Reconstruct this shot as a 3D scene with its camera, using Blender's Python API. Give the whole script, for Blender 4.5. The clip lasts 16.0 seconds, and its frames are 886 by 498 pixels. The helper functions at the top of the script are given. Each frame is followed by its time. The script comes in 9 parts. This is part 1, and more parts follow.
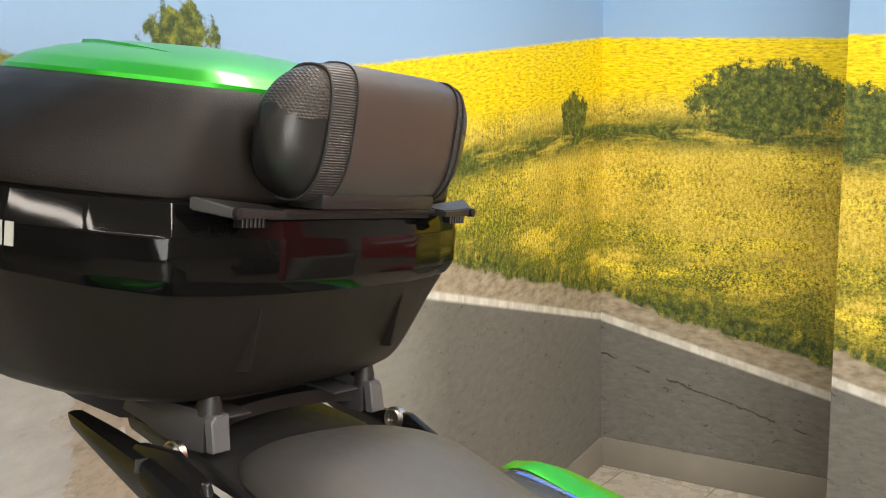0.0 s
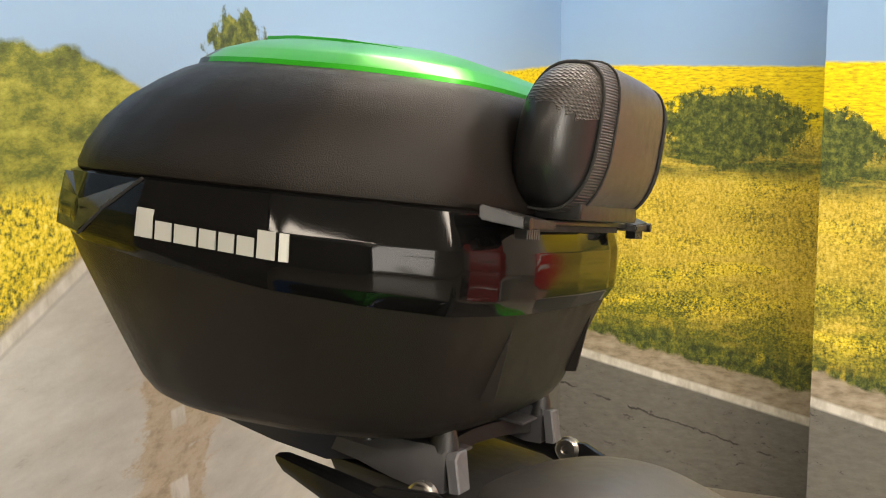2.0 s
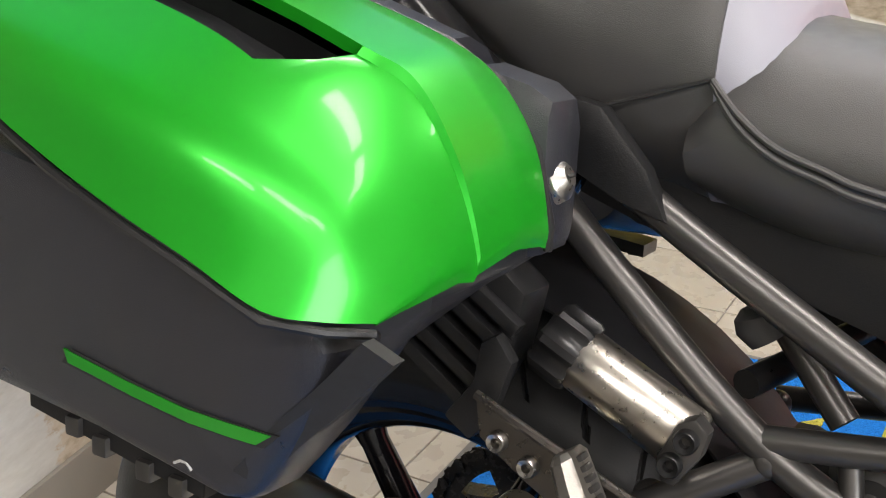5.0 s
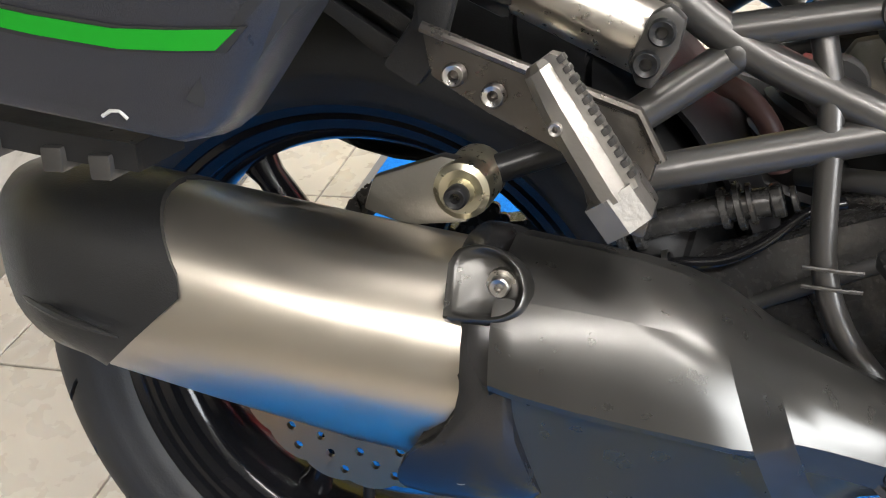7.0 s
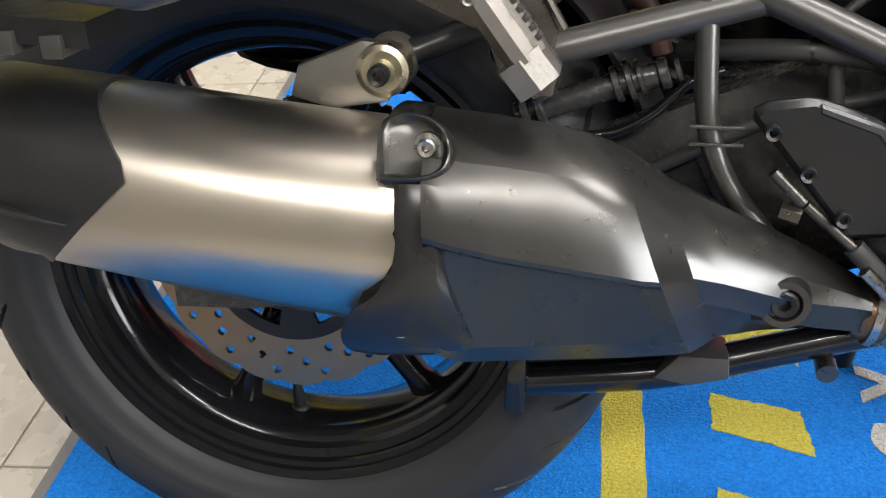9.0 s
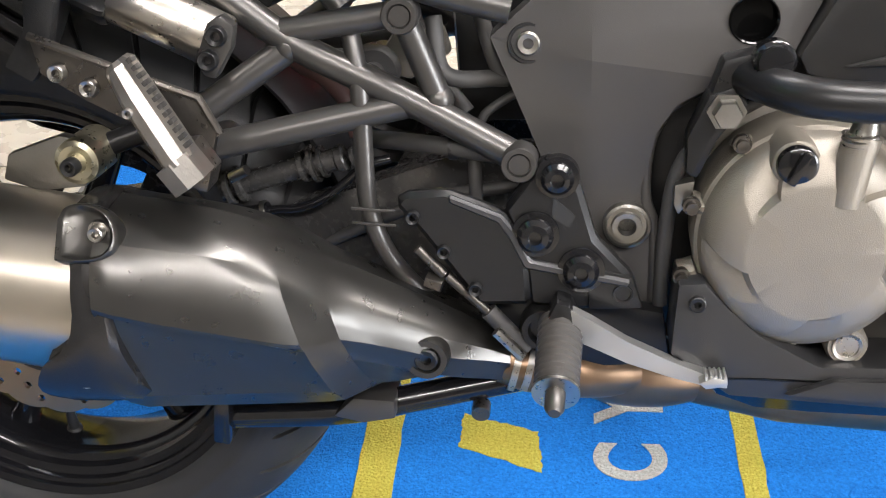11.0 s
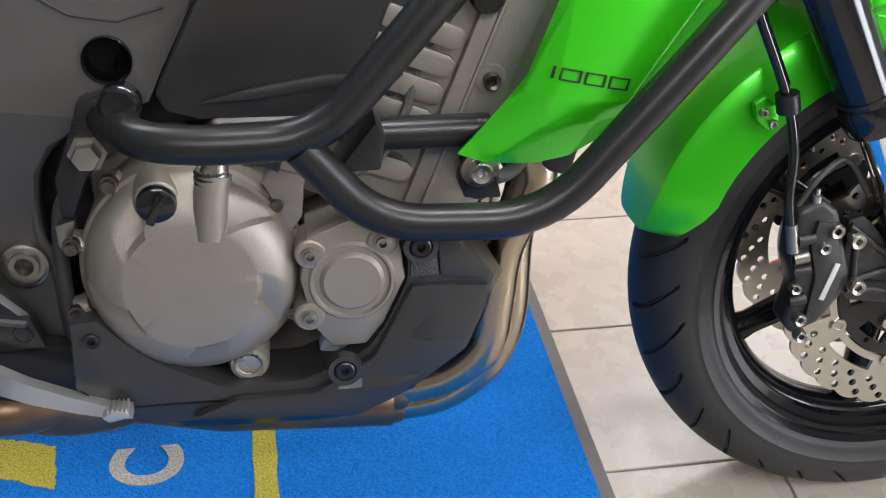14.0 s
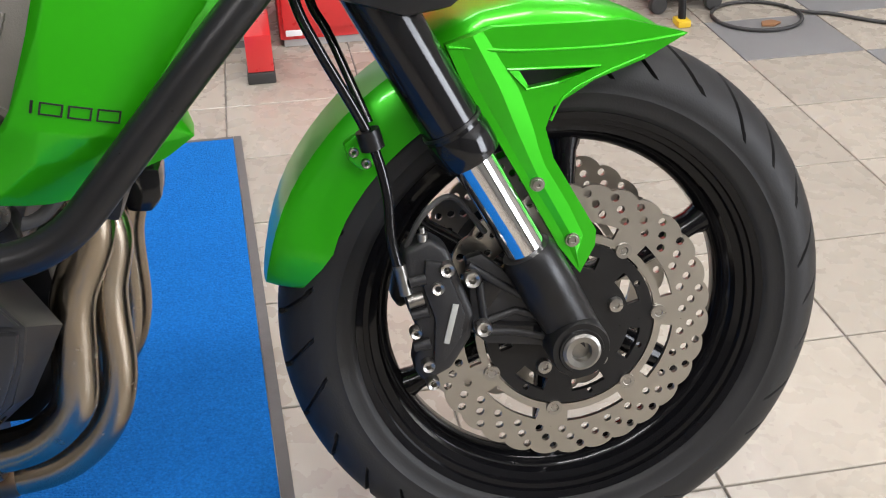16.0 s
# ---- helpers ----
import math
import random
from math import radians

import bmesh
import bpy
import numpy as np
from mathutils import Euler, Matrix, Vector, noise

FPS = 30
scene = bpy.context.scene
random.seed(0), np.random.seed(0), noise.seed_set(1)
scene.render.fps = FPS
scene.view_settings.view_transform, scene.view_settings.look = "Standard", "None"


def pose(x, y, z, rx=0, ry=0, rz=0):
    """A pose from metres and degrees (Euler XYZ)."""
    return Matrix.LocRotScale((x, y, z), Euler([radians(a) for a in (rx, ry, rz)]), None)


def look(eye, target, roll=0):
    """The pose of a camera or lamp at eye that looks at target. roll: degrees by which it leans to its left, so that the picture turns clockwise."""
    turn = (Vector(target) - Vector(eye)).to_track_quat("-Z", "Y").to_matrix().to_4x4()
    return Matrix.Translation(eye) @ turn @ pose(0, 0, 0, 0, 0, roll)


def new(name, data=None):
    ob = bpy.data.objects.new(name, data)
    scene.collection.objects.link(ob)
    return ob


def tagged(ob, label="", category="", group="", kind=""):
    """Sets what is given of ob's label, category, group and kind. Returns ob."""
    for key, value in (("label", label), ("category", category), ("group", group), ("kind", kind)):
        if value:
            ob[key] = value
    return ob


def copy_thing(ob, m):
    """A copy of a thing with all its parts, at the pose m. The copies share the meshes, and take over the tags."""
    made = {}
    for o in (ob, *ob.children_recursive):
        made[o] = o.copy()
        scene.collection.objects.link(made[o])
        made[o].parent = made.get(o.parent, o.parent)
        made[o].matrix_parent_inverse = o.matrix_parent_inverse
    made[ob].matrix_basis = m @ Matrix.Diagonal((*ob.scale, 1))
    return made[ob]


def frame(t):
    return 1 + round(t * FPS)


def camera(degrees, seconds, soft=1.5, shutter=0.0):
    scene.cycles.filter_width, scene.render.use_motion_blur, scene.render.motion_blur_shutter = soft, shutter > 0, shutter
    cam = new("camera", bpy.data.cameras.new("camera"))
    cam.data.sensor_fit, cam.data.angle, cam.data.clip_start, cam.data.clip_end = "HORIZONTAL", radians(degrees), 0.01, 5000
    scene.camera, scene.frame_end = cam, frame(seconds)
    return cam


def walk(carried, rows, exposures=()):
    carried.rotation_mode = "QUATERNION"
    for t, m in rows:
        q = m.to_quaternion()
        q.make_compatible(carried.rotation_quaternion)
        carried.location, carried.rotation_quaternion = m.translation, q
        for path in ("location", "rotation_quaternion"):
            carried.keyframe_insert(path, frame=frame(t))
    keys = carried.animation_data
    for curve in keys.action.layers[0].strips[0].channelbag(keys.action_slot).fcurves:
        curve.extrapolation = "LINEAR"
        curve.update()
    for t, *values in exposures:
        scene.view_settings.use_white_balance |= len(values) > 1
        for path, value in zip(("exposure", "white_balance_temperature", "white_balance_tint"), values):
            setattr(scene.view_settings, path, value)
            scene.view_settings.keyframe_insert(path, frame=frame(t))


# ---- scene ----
cam = camera(44.2, 16.0, soft=1.1, shutter=0.0)
PATH = [
    (0, (0.576, -0.569, 1.409), (-0.607, 0.994, 1.017), -1.4),
    (0.5, (0.457, -0.611, 1.429), (-0.669, 1.01, 1.109), -1.2),
    (1, (0.338, -0.67, 1.414), (-0.705, 1.01, 1.113), -1.5),
    (1.5, (0.252, -0.704, 1.392), (-0.718, 1.019, 1.091), -1.5),
    (2, (0.224, -0.7, 1.381), (-0.72, 1.031, 1.049), -0.8),
    (2.5, (0.239, -0.678, 1.322), (-0.757, 1.014, 0.94), 1.0),
    (3, (0.29, -0.668, 1.245), (-0.729, 0.993, 0.795), 2.1),
    (3.5, (0.336, -0.675, 1.186), (-0.67, 0.966, 0.64), 1.3),
    (4, (0.439, -0.687, 1.143), (-0.572, 0.912, 0.494), 0.4),
    (4.2, (0.491, -0.692, 1.12), (-0.521, 0.892, 0.435), 0.1),
    (6.3, (0.465, -0.661, 0.944), (-0.329, 0.917, 0.006), -8.4),
    (6.5, (0.443, -0.683, 0.92), (-0.291, 0.903, -0.053), -7.7),
    (7, (0.37, -0.717, 0.883), (-0.184, 0.906, -0.147), -6.4),
    (7.5, (0.297, -0.733, 0.871), (-0.114, 0.931, -0.159), -6.1),
    (8, (0.271, -0.761, 0.855), (-0.079, 0.919, -0.172), -6.6),
    (8.2, (0.278, -0.773, 0.848), (-0.072, 0.903, -0.185), -6.9),
    (10.3, (0.522, -0.85, 0.925), (0.219, 0.766, -0.213), -4.7),
    (10.5, (0.542, -0.854, 0.942), (0.246, 0.772, -0.184), -4.7),
    (11, (0.595, -0.866, 0.976), (0.341, 0.774, -0.141), -4.1),
    (11.5, (0.652, -0.876, 0.992), (0.502, 0.761, -0.148), -3.1),
    (12, (0.71, -0.872, 1.005), (0.631, 0.758, -0.151), -2.5),
    (12.5, (0.765, -0.865, 1.022), (0.741, 0.76, -0.144), -1.8),
    (13, (0.812, -0.872, 1.031), (0.829, 0.739, -0.153), -1.1),
    (13.5, (0.847, -0.86, 1.045), (0.988, 0.729, -0.161), 0.6),
    (14, (0.865, -0.836, 1.044), (1.118, 0.729, -0.176), 1.7),
    (14.5, (0.955, -0.829, 1.034), (1.266, 0.728, -0.181), 2.4),
    (15, (1.088, -0.85, 1.018), (1.413, 0.728, -0.167), 2.3),
    (15.5, (1.189, -0.877, 0.988), (1.5, 0.76, -0.119), 0.5),
    (16, (1.239, -0.907, 0.972), (1.518, 0.778, -0.07), -1.4),
]
walk(cam, [(t, look(eye, target, roll)) for t, eye, target, roll in PATH],
     exposures=[(0.0, 0.35, 7200, 12), (1.0, 0.2, 7300, 12), (2.0, 0.33, 7800, 13), (2.5, 0.41, 7700, 13), (3.5, 0.48, 7500, 13), (4.2, 0.08, 7100, 14), (6.5, 1.12, 6350, 11), (7.2, 1.02, 6450, 11), (8.2, 0.9, 6450, 11), (10.5, 1.13, 6450, 13), (11.5, 1.08, 6450, 14), (12.5, 0.8, 6300, 14), (13.0, 0.6, 6200, 14), (14.5, 0.36, 6180, 14), (16.0, 0.06, 6250, 14)])

# ---------- world and lights ----------
world = bpy.data.worlds.new("showroom_world")
scene.world = world
world.use_nodes = True
world.node_tree.nodes["Background"].inputs[0].default_value = (0.8, 0.85, 0.9, 1)
world.node_tree.nodes["Background"].inputs[1].default_value = 0.15


def area(name, at, size, power, color=(1, 0.97, 0.92), to=None):
    data = bpy.data.lights.new(name, "AREA")
    data.shape, data.size, data.size_y, data.energy, data.color = "RECTANGLE", size[0], size[1], power, color
    ob = new(name, data)
    ob.matrix_world = look(at, to or (at[0], at[1] + 0.001, 0))
    return ob


LAMP_POWER = 27.0
# area light added in front of the closed east wall, for brightness from the side
area("added_side_light", (6.9, -2.0, 1.45), (5.0, 2.3), 480, (0.93, 0.97, 1.0), to=(0, -0.2, 1.0))

# ---------- materials ----------
def mat(name, color, rough=0.5, metal=0.0, var=0.12, scale=30.0, bump=0.0, bump_scale=300.0, coat=0.0, rough_var=0.1, second=None, spec=0.5):
    m = bpy.data.materials.new(name)
    m.use_nodes = True
    nt = m.node_tree
    n, l = nt.nodes, nt.links
    bsdf = n["Principled BSDF"]
    co = n.new("ShaderNodeTexCoord")
    big = n.new("ShaderNodeTexNoise")
    big.inputs["Scale"].default_value, big.inputs["Detail"].default_value = scale, 6
    l.new(co.outputs["Object"], big.inputs["Vector"])
    mix = n.new("ShaderNodeMix")
    mix.data_type = "RGBA"
    a = [c * (1 - var) for c in color]
    b = second or [min(1, c * (1 + var)) for c in color]
    mix.inputs["A"].default_value, mix.inputs["B"].default_value = (*a, 1), (*b, 1)
    l.new(big.outputs["Fac"], mix.inputs["Factor"])
    l.new(mix.outputs["Result"], bsdf.inputs["Base Color"])
    rr = n.new("ShaderNodeMapRange")
    rr.inputs["To Min"].default_value, rr.inputs["To Max"].default_value = max(0.02, rough - rough_var), min(1, rough + rough_var)
    fine = n.new("ShaderNodeTexNoise")
    fine.inputs["Scale"].default_value, fine.inputs["Detail"].default_value = scale * 4, 4
    l.new(co.outputs["Object"], fine.inputs["Vector"])
    l.new(fine.outputs["Fac"], rr.inputs["Value"])
    l.new(rr.outputs["Result"], bsdf.inputs["Roughness"])
    bsdf.inputs["Metallic"].default_value = metal
    bsdf.inputs["Coat Weight"].default_value = coat
    bsdf.inputs["Coat Roughness"].default_value = 0.04
    bsdf.inputs["Specular IOR Level"].default_value = spec
    if bump:
        bt = n.new("ShaderNodeTexNoise")
        bt.inputs["Scale"].default_value, bt.inputs["Detail"].default_value = bump_scale, 3
        l.new(co.outputs["Object"], bt.inputs["Vector"])
        bn = n.new("ShaderNodeBump")
        bn.inputs["Strength"].default_value, bn.inputs["Distance"].default_value = bump, 0.001
        l.new(bt.outputs["Fac"], bn.inputs["Height"])
        l.new(bn.outputs["Normal"], bsdf.inputs["Normal"])
    return m


GREEN = mat("green_paint", (0.034, 0.48, 0.004), 0.30, 0.5, 0.05, 3, coat=0.35, rough_var=0.04, spec=0.38)
BLACK_PLASTIC = mat("black_plastic", (0.012, 0.012, 0.0124), 0.40, 0, 0.15, 20, bump=0.25, bump_scale=900, spec=0.35)
RACK_PLASTIC = mat("rack_grey_plastic", (0.030, 0.030, 0.033), 0.5, 0, 0.1, 14, bump=0.2, bump_scale=900)
RACK_CAP = mat("foot_cap_grey", (0.075, 0.075, 0.082), 0.5, 0, 0.1, 14, bump=0.2, bump_scale=900)
GREY_PLASTIC = mat("grey_panel", (0.030, 0.030, 0.032), 0.42, 0, 0.1, 12, bump=0.15, bump_scale=1200, spec=0.4)
BLACK_GLOSS = mat("black_gloss", (0.006, 0.006, 0.007), 0.14, 0, 0.1, 12, coat=0.15, rough_var=0.04, spec=0.4)
RAIL = mat("rail_black_paint", (0.006, 0.006, 0.0065), 0.22, 0, 0.1, 12, rough_var=0.05, spec=0.24)
BLACK_METAL = mat("black_metal", (0.012, 0.012, 0.0125), 0.32, 0.2, 0.2, 25, bump=0.1, bump_scale=600, spec=0.4)
TUBE_GREY = mat("satin_tube", (0.076, 0.073, 0.070), 0.33, 0.7, 0.05, 25, bump=0.03, bump_scale=1500, rough_var=0.03)
SEAT_VINYL = mat("seat_vinyl", (0.047, 0.0455, 0.0445), 0.44, 0, 0.1, 20, bump=0.35, bump_scale=1500, spec=0.6)
RUBBER = mat("tyre_rubber", (0.0185, 0.0185, 0.019), 0.52, 0, 0.2, 14, bump=0.2, bump_scale=500, spec=0.3)
ALLOY = mat("engine_alloy", (0.242, 0.219, 0.185), 0.43, 0.6, 0.08, 30, bump=0.3, bump_scale=1100)
CAST = mat("cast_alloy", (0.250, 0.232, 0.208), 0.43, 0.6, 0.1, 40, bump=0.25, bump_scale=700)
STEEL = mat("bare_steel", (0.40, 0.385, 0.36), 0.30, 1.0, 0.08, 60)
CHROME = mat("chrome", (0.75, 0.75, 0.76), 0.07, 1.0, 0.03, 20, rough_var=0.03)
BRUSHED = mat("brushed_steel", (0.52, 0.49, 0.44), 0.3, 1.0, 0.08, 40)
PIPE = mat("header_pipe", (0.40, 0.365, 0.31), 0.24, 1.0, 0.15, 14, second=(0.36, 0.29, 0.21))
RUST = mat("heat_stained_steel", (0.19, 0.125, 0.080), 0.36, 0.95, 0.3, 35)


# ---------- shape helpers ----------
def part(name, bm, material, parent, label="", smooth=35):
    me = bpy.data.meshes.new(name)
    bmesh.ops.recalc_face_normals(bm, faces=bm.faces)
    bm.to_mesh(me)
    bm.free()
    me.materials.append(material)
    if smooth:
        me.shade_smooth()
        me.set_sharp_from_angle(angle=radians(smooth))
    ob = new(name, me)
    ob.parent = parent
    if label:
        tagged(ob, label)
    return ob


def prism(pts, y0, y1, bevel=0.0, seg=2):
    """A plate with the outline pts (x, z), from y0 to y1."""
    bm = bmesh.new()
    lo = [bm.verts.new((x, y0, z)) for x, z in pts]
    hi = [bm.verts.new((x, y1, z)) for x, z in pts]
    n = len(pts)
    bm.faces.new(lo)
    bm.faces.new(hi[::-1])
    for i in range(n):
        bm.faces.new((lo[i], hi[i], hi[(i + 1) % n], lo[(i + 1) % n]))
    bmesh.ops.recalc_face_normals(bm, faces=bm.faces)
    if bevel:
        bmesh.ops.bevel(bm, geom=list(bm.edges), offset=bevel, segments=seg, affect="EDGES", profile=0.6, clamp_overlap=True)
    return bm


def skin(sections, closed_ends=True, ring=True):
    """Rings of points, joined one to the next."""
    bm = bmesh.new()
    rows = [[bm.verts.new(p) for p in sec] for sec in sections]
    n = len(rows[0])
    for a, b in zip(rows, rows[1:]):
        for i in range(n if ring else n - 1):
            j = (i + 1) % n
            bm.faces.new((a[i], a[j], b[j], b[i]))
    if closed_ends and ring:
        bm.faces.new(rows[0][::-1])
        bm.faces.new(rows[-1])
    return bm


def smooth_path(pts, n=6):
    """A curve through the points."""
    p = [Vector(q) for q in pts]
    p = [2 * p[0] - p[1], *p, 2 * p[-1] - p[-2]]
    out = []
    for i in range(1, len(p) - 2):
        for k in range(n):
            t = k / n
            a, b, c, d = p[i - 1], p[i], p[i + 1], p[i + 2]
            out.append(0.5 * ((2 * b) + (c - a) * t + (2 * a - 5 * b + 4 * c - d) * t * t + (3 * b - 3 * c + d - a) * t ** 3))
    return [*out, p[-2]]


def fillet(pts, r, n=5):
    """A path of straight runs with its corners rounded."""
    p = [Vector(q) for q in pts]
    out = [p[0]]
    for a, b, c in zip(p, p[1:], p[2:]):
        u, v = (a - b), (c - b)
        d = min(r, u.length * 0.48, v.length * 0.48)
        s, e = b + u.normalized() * d, b + v.normalized() * d
        for k in range(n + 1):
            t = k / n
            out.append((1 - t) ** 2 * s + 2 * t * (1 - t) * b + t * t * e)
    return [*out, p[-1]]


def tube(pts, r, n=12, squash=1.0, cap=True):
    """A round bar along the points; r is one radius or one for each point."""
    n = max(n, 14) if n > 8 else n
    p = [Vector(q) for q in pts]
    rs = r if isinstance(r, (list, tuple)) else [r] * len(p)
    up = Vector((0, 1, 0))
    secs = []
    for i, q in enumerate(p):
        d = (p[min(i + 1, len(p) - 1)] - p[max(i - 1, 0)]).normalized()
        if abs(d.dot(up)) > 0.95:
            side = d.cross(Vector((0, 0, 1))).normalized()
        else:
            side = d.cross(up).normalized()
        w = side.cross(d).normalized()
        secs.append([q + rs[i] * (math.cos(a) * side + math.sin(a) * squash * w) for a in (2 * math.pi * k / n for k in range(n))])
    return skin(secs, cap)


def lathe(profile, centre, n=64, axis="y", closed=False):
    """Turns a profile of (radius, offset along the axis) about an axis through the centre."""
    bm = bmesh.new()
    cx, cy, cz = centre
    rows = []
    for r, h in profile:
        row = []
        for k in range(n):
            a = 2 * math.pi * k / n
            u, v = r * math.cos(a), r * math.sin(a)
            row.append(bm.verts.new((cx + u, cy + h, cz + v) if axis == "y" else (cx + u, cy + v, cz + h) if axis == "z" else (cx + h, cy + u, cz + v)))
        rows.append(row)
    pairs = list(zip(rows, rows[1:])) + ([(rows[-1], rows[0])] if closed else [])
    for a, b in pairs:
        for i in range(n):
            j = (i + 1) % n
            bm.faces.new((a[i], a[j], b[j], b[i]))
    if not closed:
        for row, (r, h) in ((rows[0], profile[0]), (rows[-1], profile[-1])):
            if r > 1e-5:
                bm.faces.new(row)
    bmesh.ops.remove_doubles(bm, verts=bm.verts, dist=1e-6)
    return bm


def block(x0, x1, y0, y1, z0, z1, bevel=0.004, seg=2):
    return prism([(x0, z0), (x1, z0), (x1, z1), (x0, z1)], y0, y1, bevel, seg)


def add(bm, other):
    me = bpy.data.meshes.new("tmp")
    other.to_mesh(me)
    other.free()
    bm.from_mesh(me)
    bpy.data.meshes.remove(me)
    return bm


def moved(bm, m):
    bmesh.ops.transform(bm, matrix=m, verts=bm.verts)
    return bm


def thing(name, label, category, at=(0, 0, 0), m=None, group="", kind=""):
    ob = new(name)
    ob.empty_display_size = 0.05
    ob.matrix_world = (m or Matrix()) @ Matrix.Translation(at)
    return tagged(ob, label, category, group, kind)


BIKE = pose(0, 0, 0, -11, 0, 0)  # leans on its side stand


# ---------- room ----------
def tile_material():
    m = mat("beige_tile", (0.375, 0.338, 0.280), 0.28, 0, 0.08, 5, rough_var=0.12, second=(0.40, 0.362, 0.302))
    n, l = m.node_tree.nodes, m.node_tree.links
    bsdf = n["Principled BSDF"]
    old = bsdf.inputs["Base Color"].links[0].from_socket
    info = n.new("ShaderNodeObjectInfo")
    hue = n.new("ShaderNodeHueSaturation")
    rng = n.new("ShaderNodeMapRange")
    rng.inputs["To Min"].default_value, rng.inputs["To Max"].default_value = 0.9, 1.06
    l.new(info.outputs["Random"], rng.inputs["Value"])
    l.new(rng.outputs["Result"], hue.inputs["Value"])
    l.new(old, hue.inputs["Color"])
    smudge = n.new("ShaderNodeTexNoise")
    smudge.inputs["Scale"].default_value, smudge.inputs["Detail"].default_value = 9, 8
    geo = n.new("ShaderNodeNewGeometry")
    l.new(geo.outputs["Position"], smudge.inputs["Vector"])
    ramp = n.new("ShaderNodeValToRGB")
    ramp.color_ramp.elements[0].position, ramp.color_ramp.elements[0].color = 0.33, (0.62, 0.57, 0.52, 1)
    ramp.color_ramp.elements[1].position, ramp.color_ramp.elements[1].color = 0.48, (1, 1, 1, 1)
    l.new(smudge.outputs["Fac"], ramp.inputs["Fac"])
    mul = n.new("ShaderNodeMix")
    mul.data_type, mul.blend_type = "RGBA", "MULTIPLY"
    mul.inputs["Factor"].default_value = 0.06
    l.new(hue.outputs["Color"], mul.inputs["A"])
    l.new(ramp.outputs["Color"], mul.inputs["B"])
    l.new(mul.outputs["Result"], bsdf.inputs["Base Color"])
    return m


TILE = tile_material()
GREY_TILE = mat("grey_tile", (0.20, 0.20, 0.20), 0.35, 0, 0.1, 6)
GROUT = mat("grout", (0.20, 0.185, 0.165), 0.9, 0, 0.2, 40)
# unseen walls: the room's dimness is put into their colour for the reflections
DARK_ROOM_WALL = mat("dark_room_wall", (0.14, 0.13, 0.112), 0.8, 0, 0.1, 3, bump=0.1, bump_scale=200)
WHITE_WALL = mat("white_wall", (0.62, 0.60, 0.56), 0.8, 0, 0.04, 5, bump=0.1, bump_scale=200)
CEILING = mat("ceiling_paint", (0.72, 0.71, 0.68), 0.85, 0, 0.03, 4)
RED_PAINT = mat("red_enamel", (0.62, 0.03, 0.03), 0.3, 0, 0.08, 8, coat=0.3)
GREY_CAB = mat("grey_steel_cabinet", (0.45, 0.45, 0.44), 0.45, 0.1, 0.06, 10)
DARK_RUBBER = mat("dark_rubber", (0.035, 0.034, 0.033), 0.6, 0, 0.2, 30)

floor = part("floor", block(-7, 9, -7, 10, -0.12, -0.0035, 0), GROUT, None, smooth=0)
tagged(floor, "beige square ceramic floor tiles with dark joints", "floor", kind="structure")


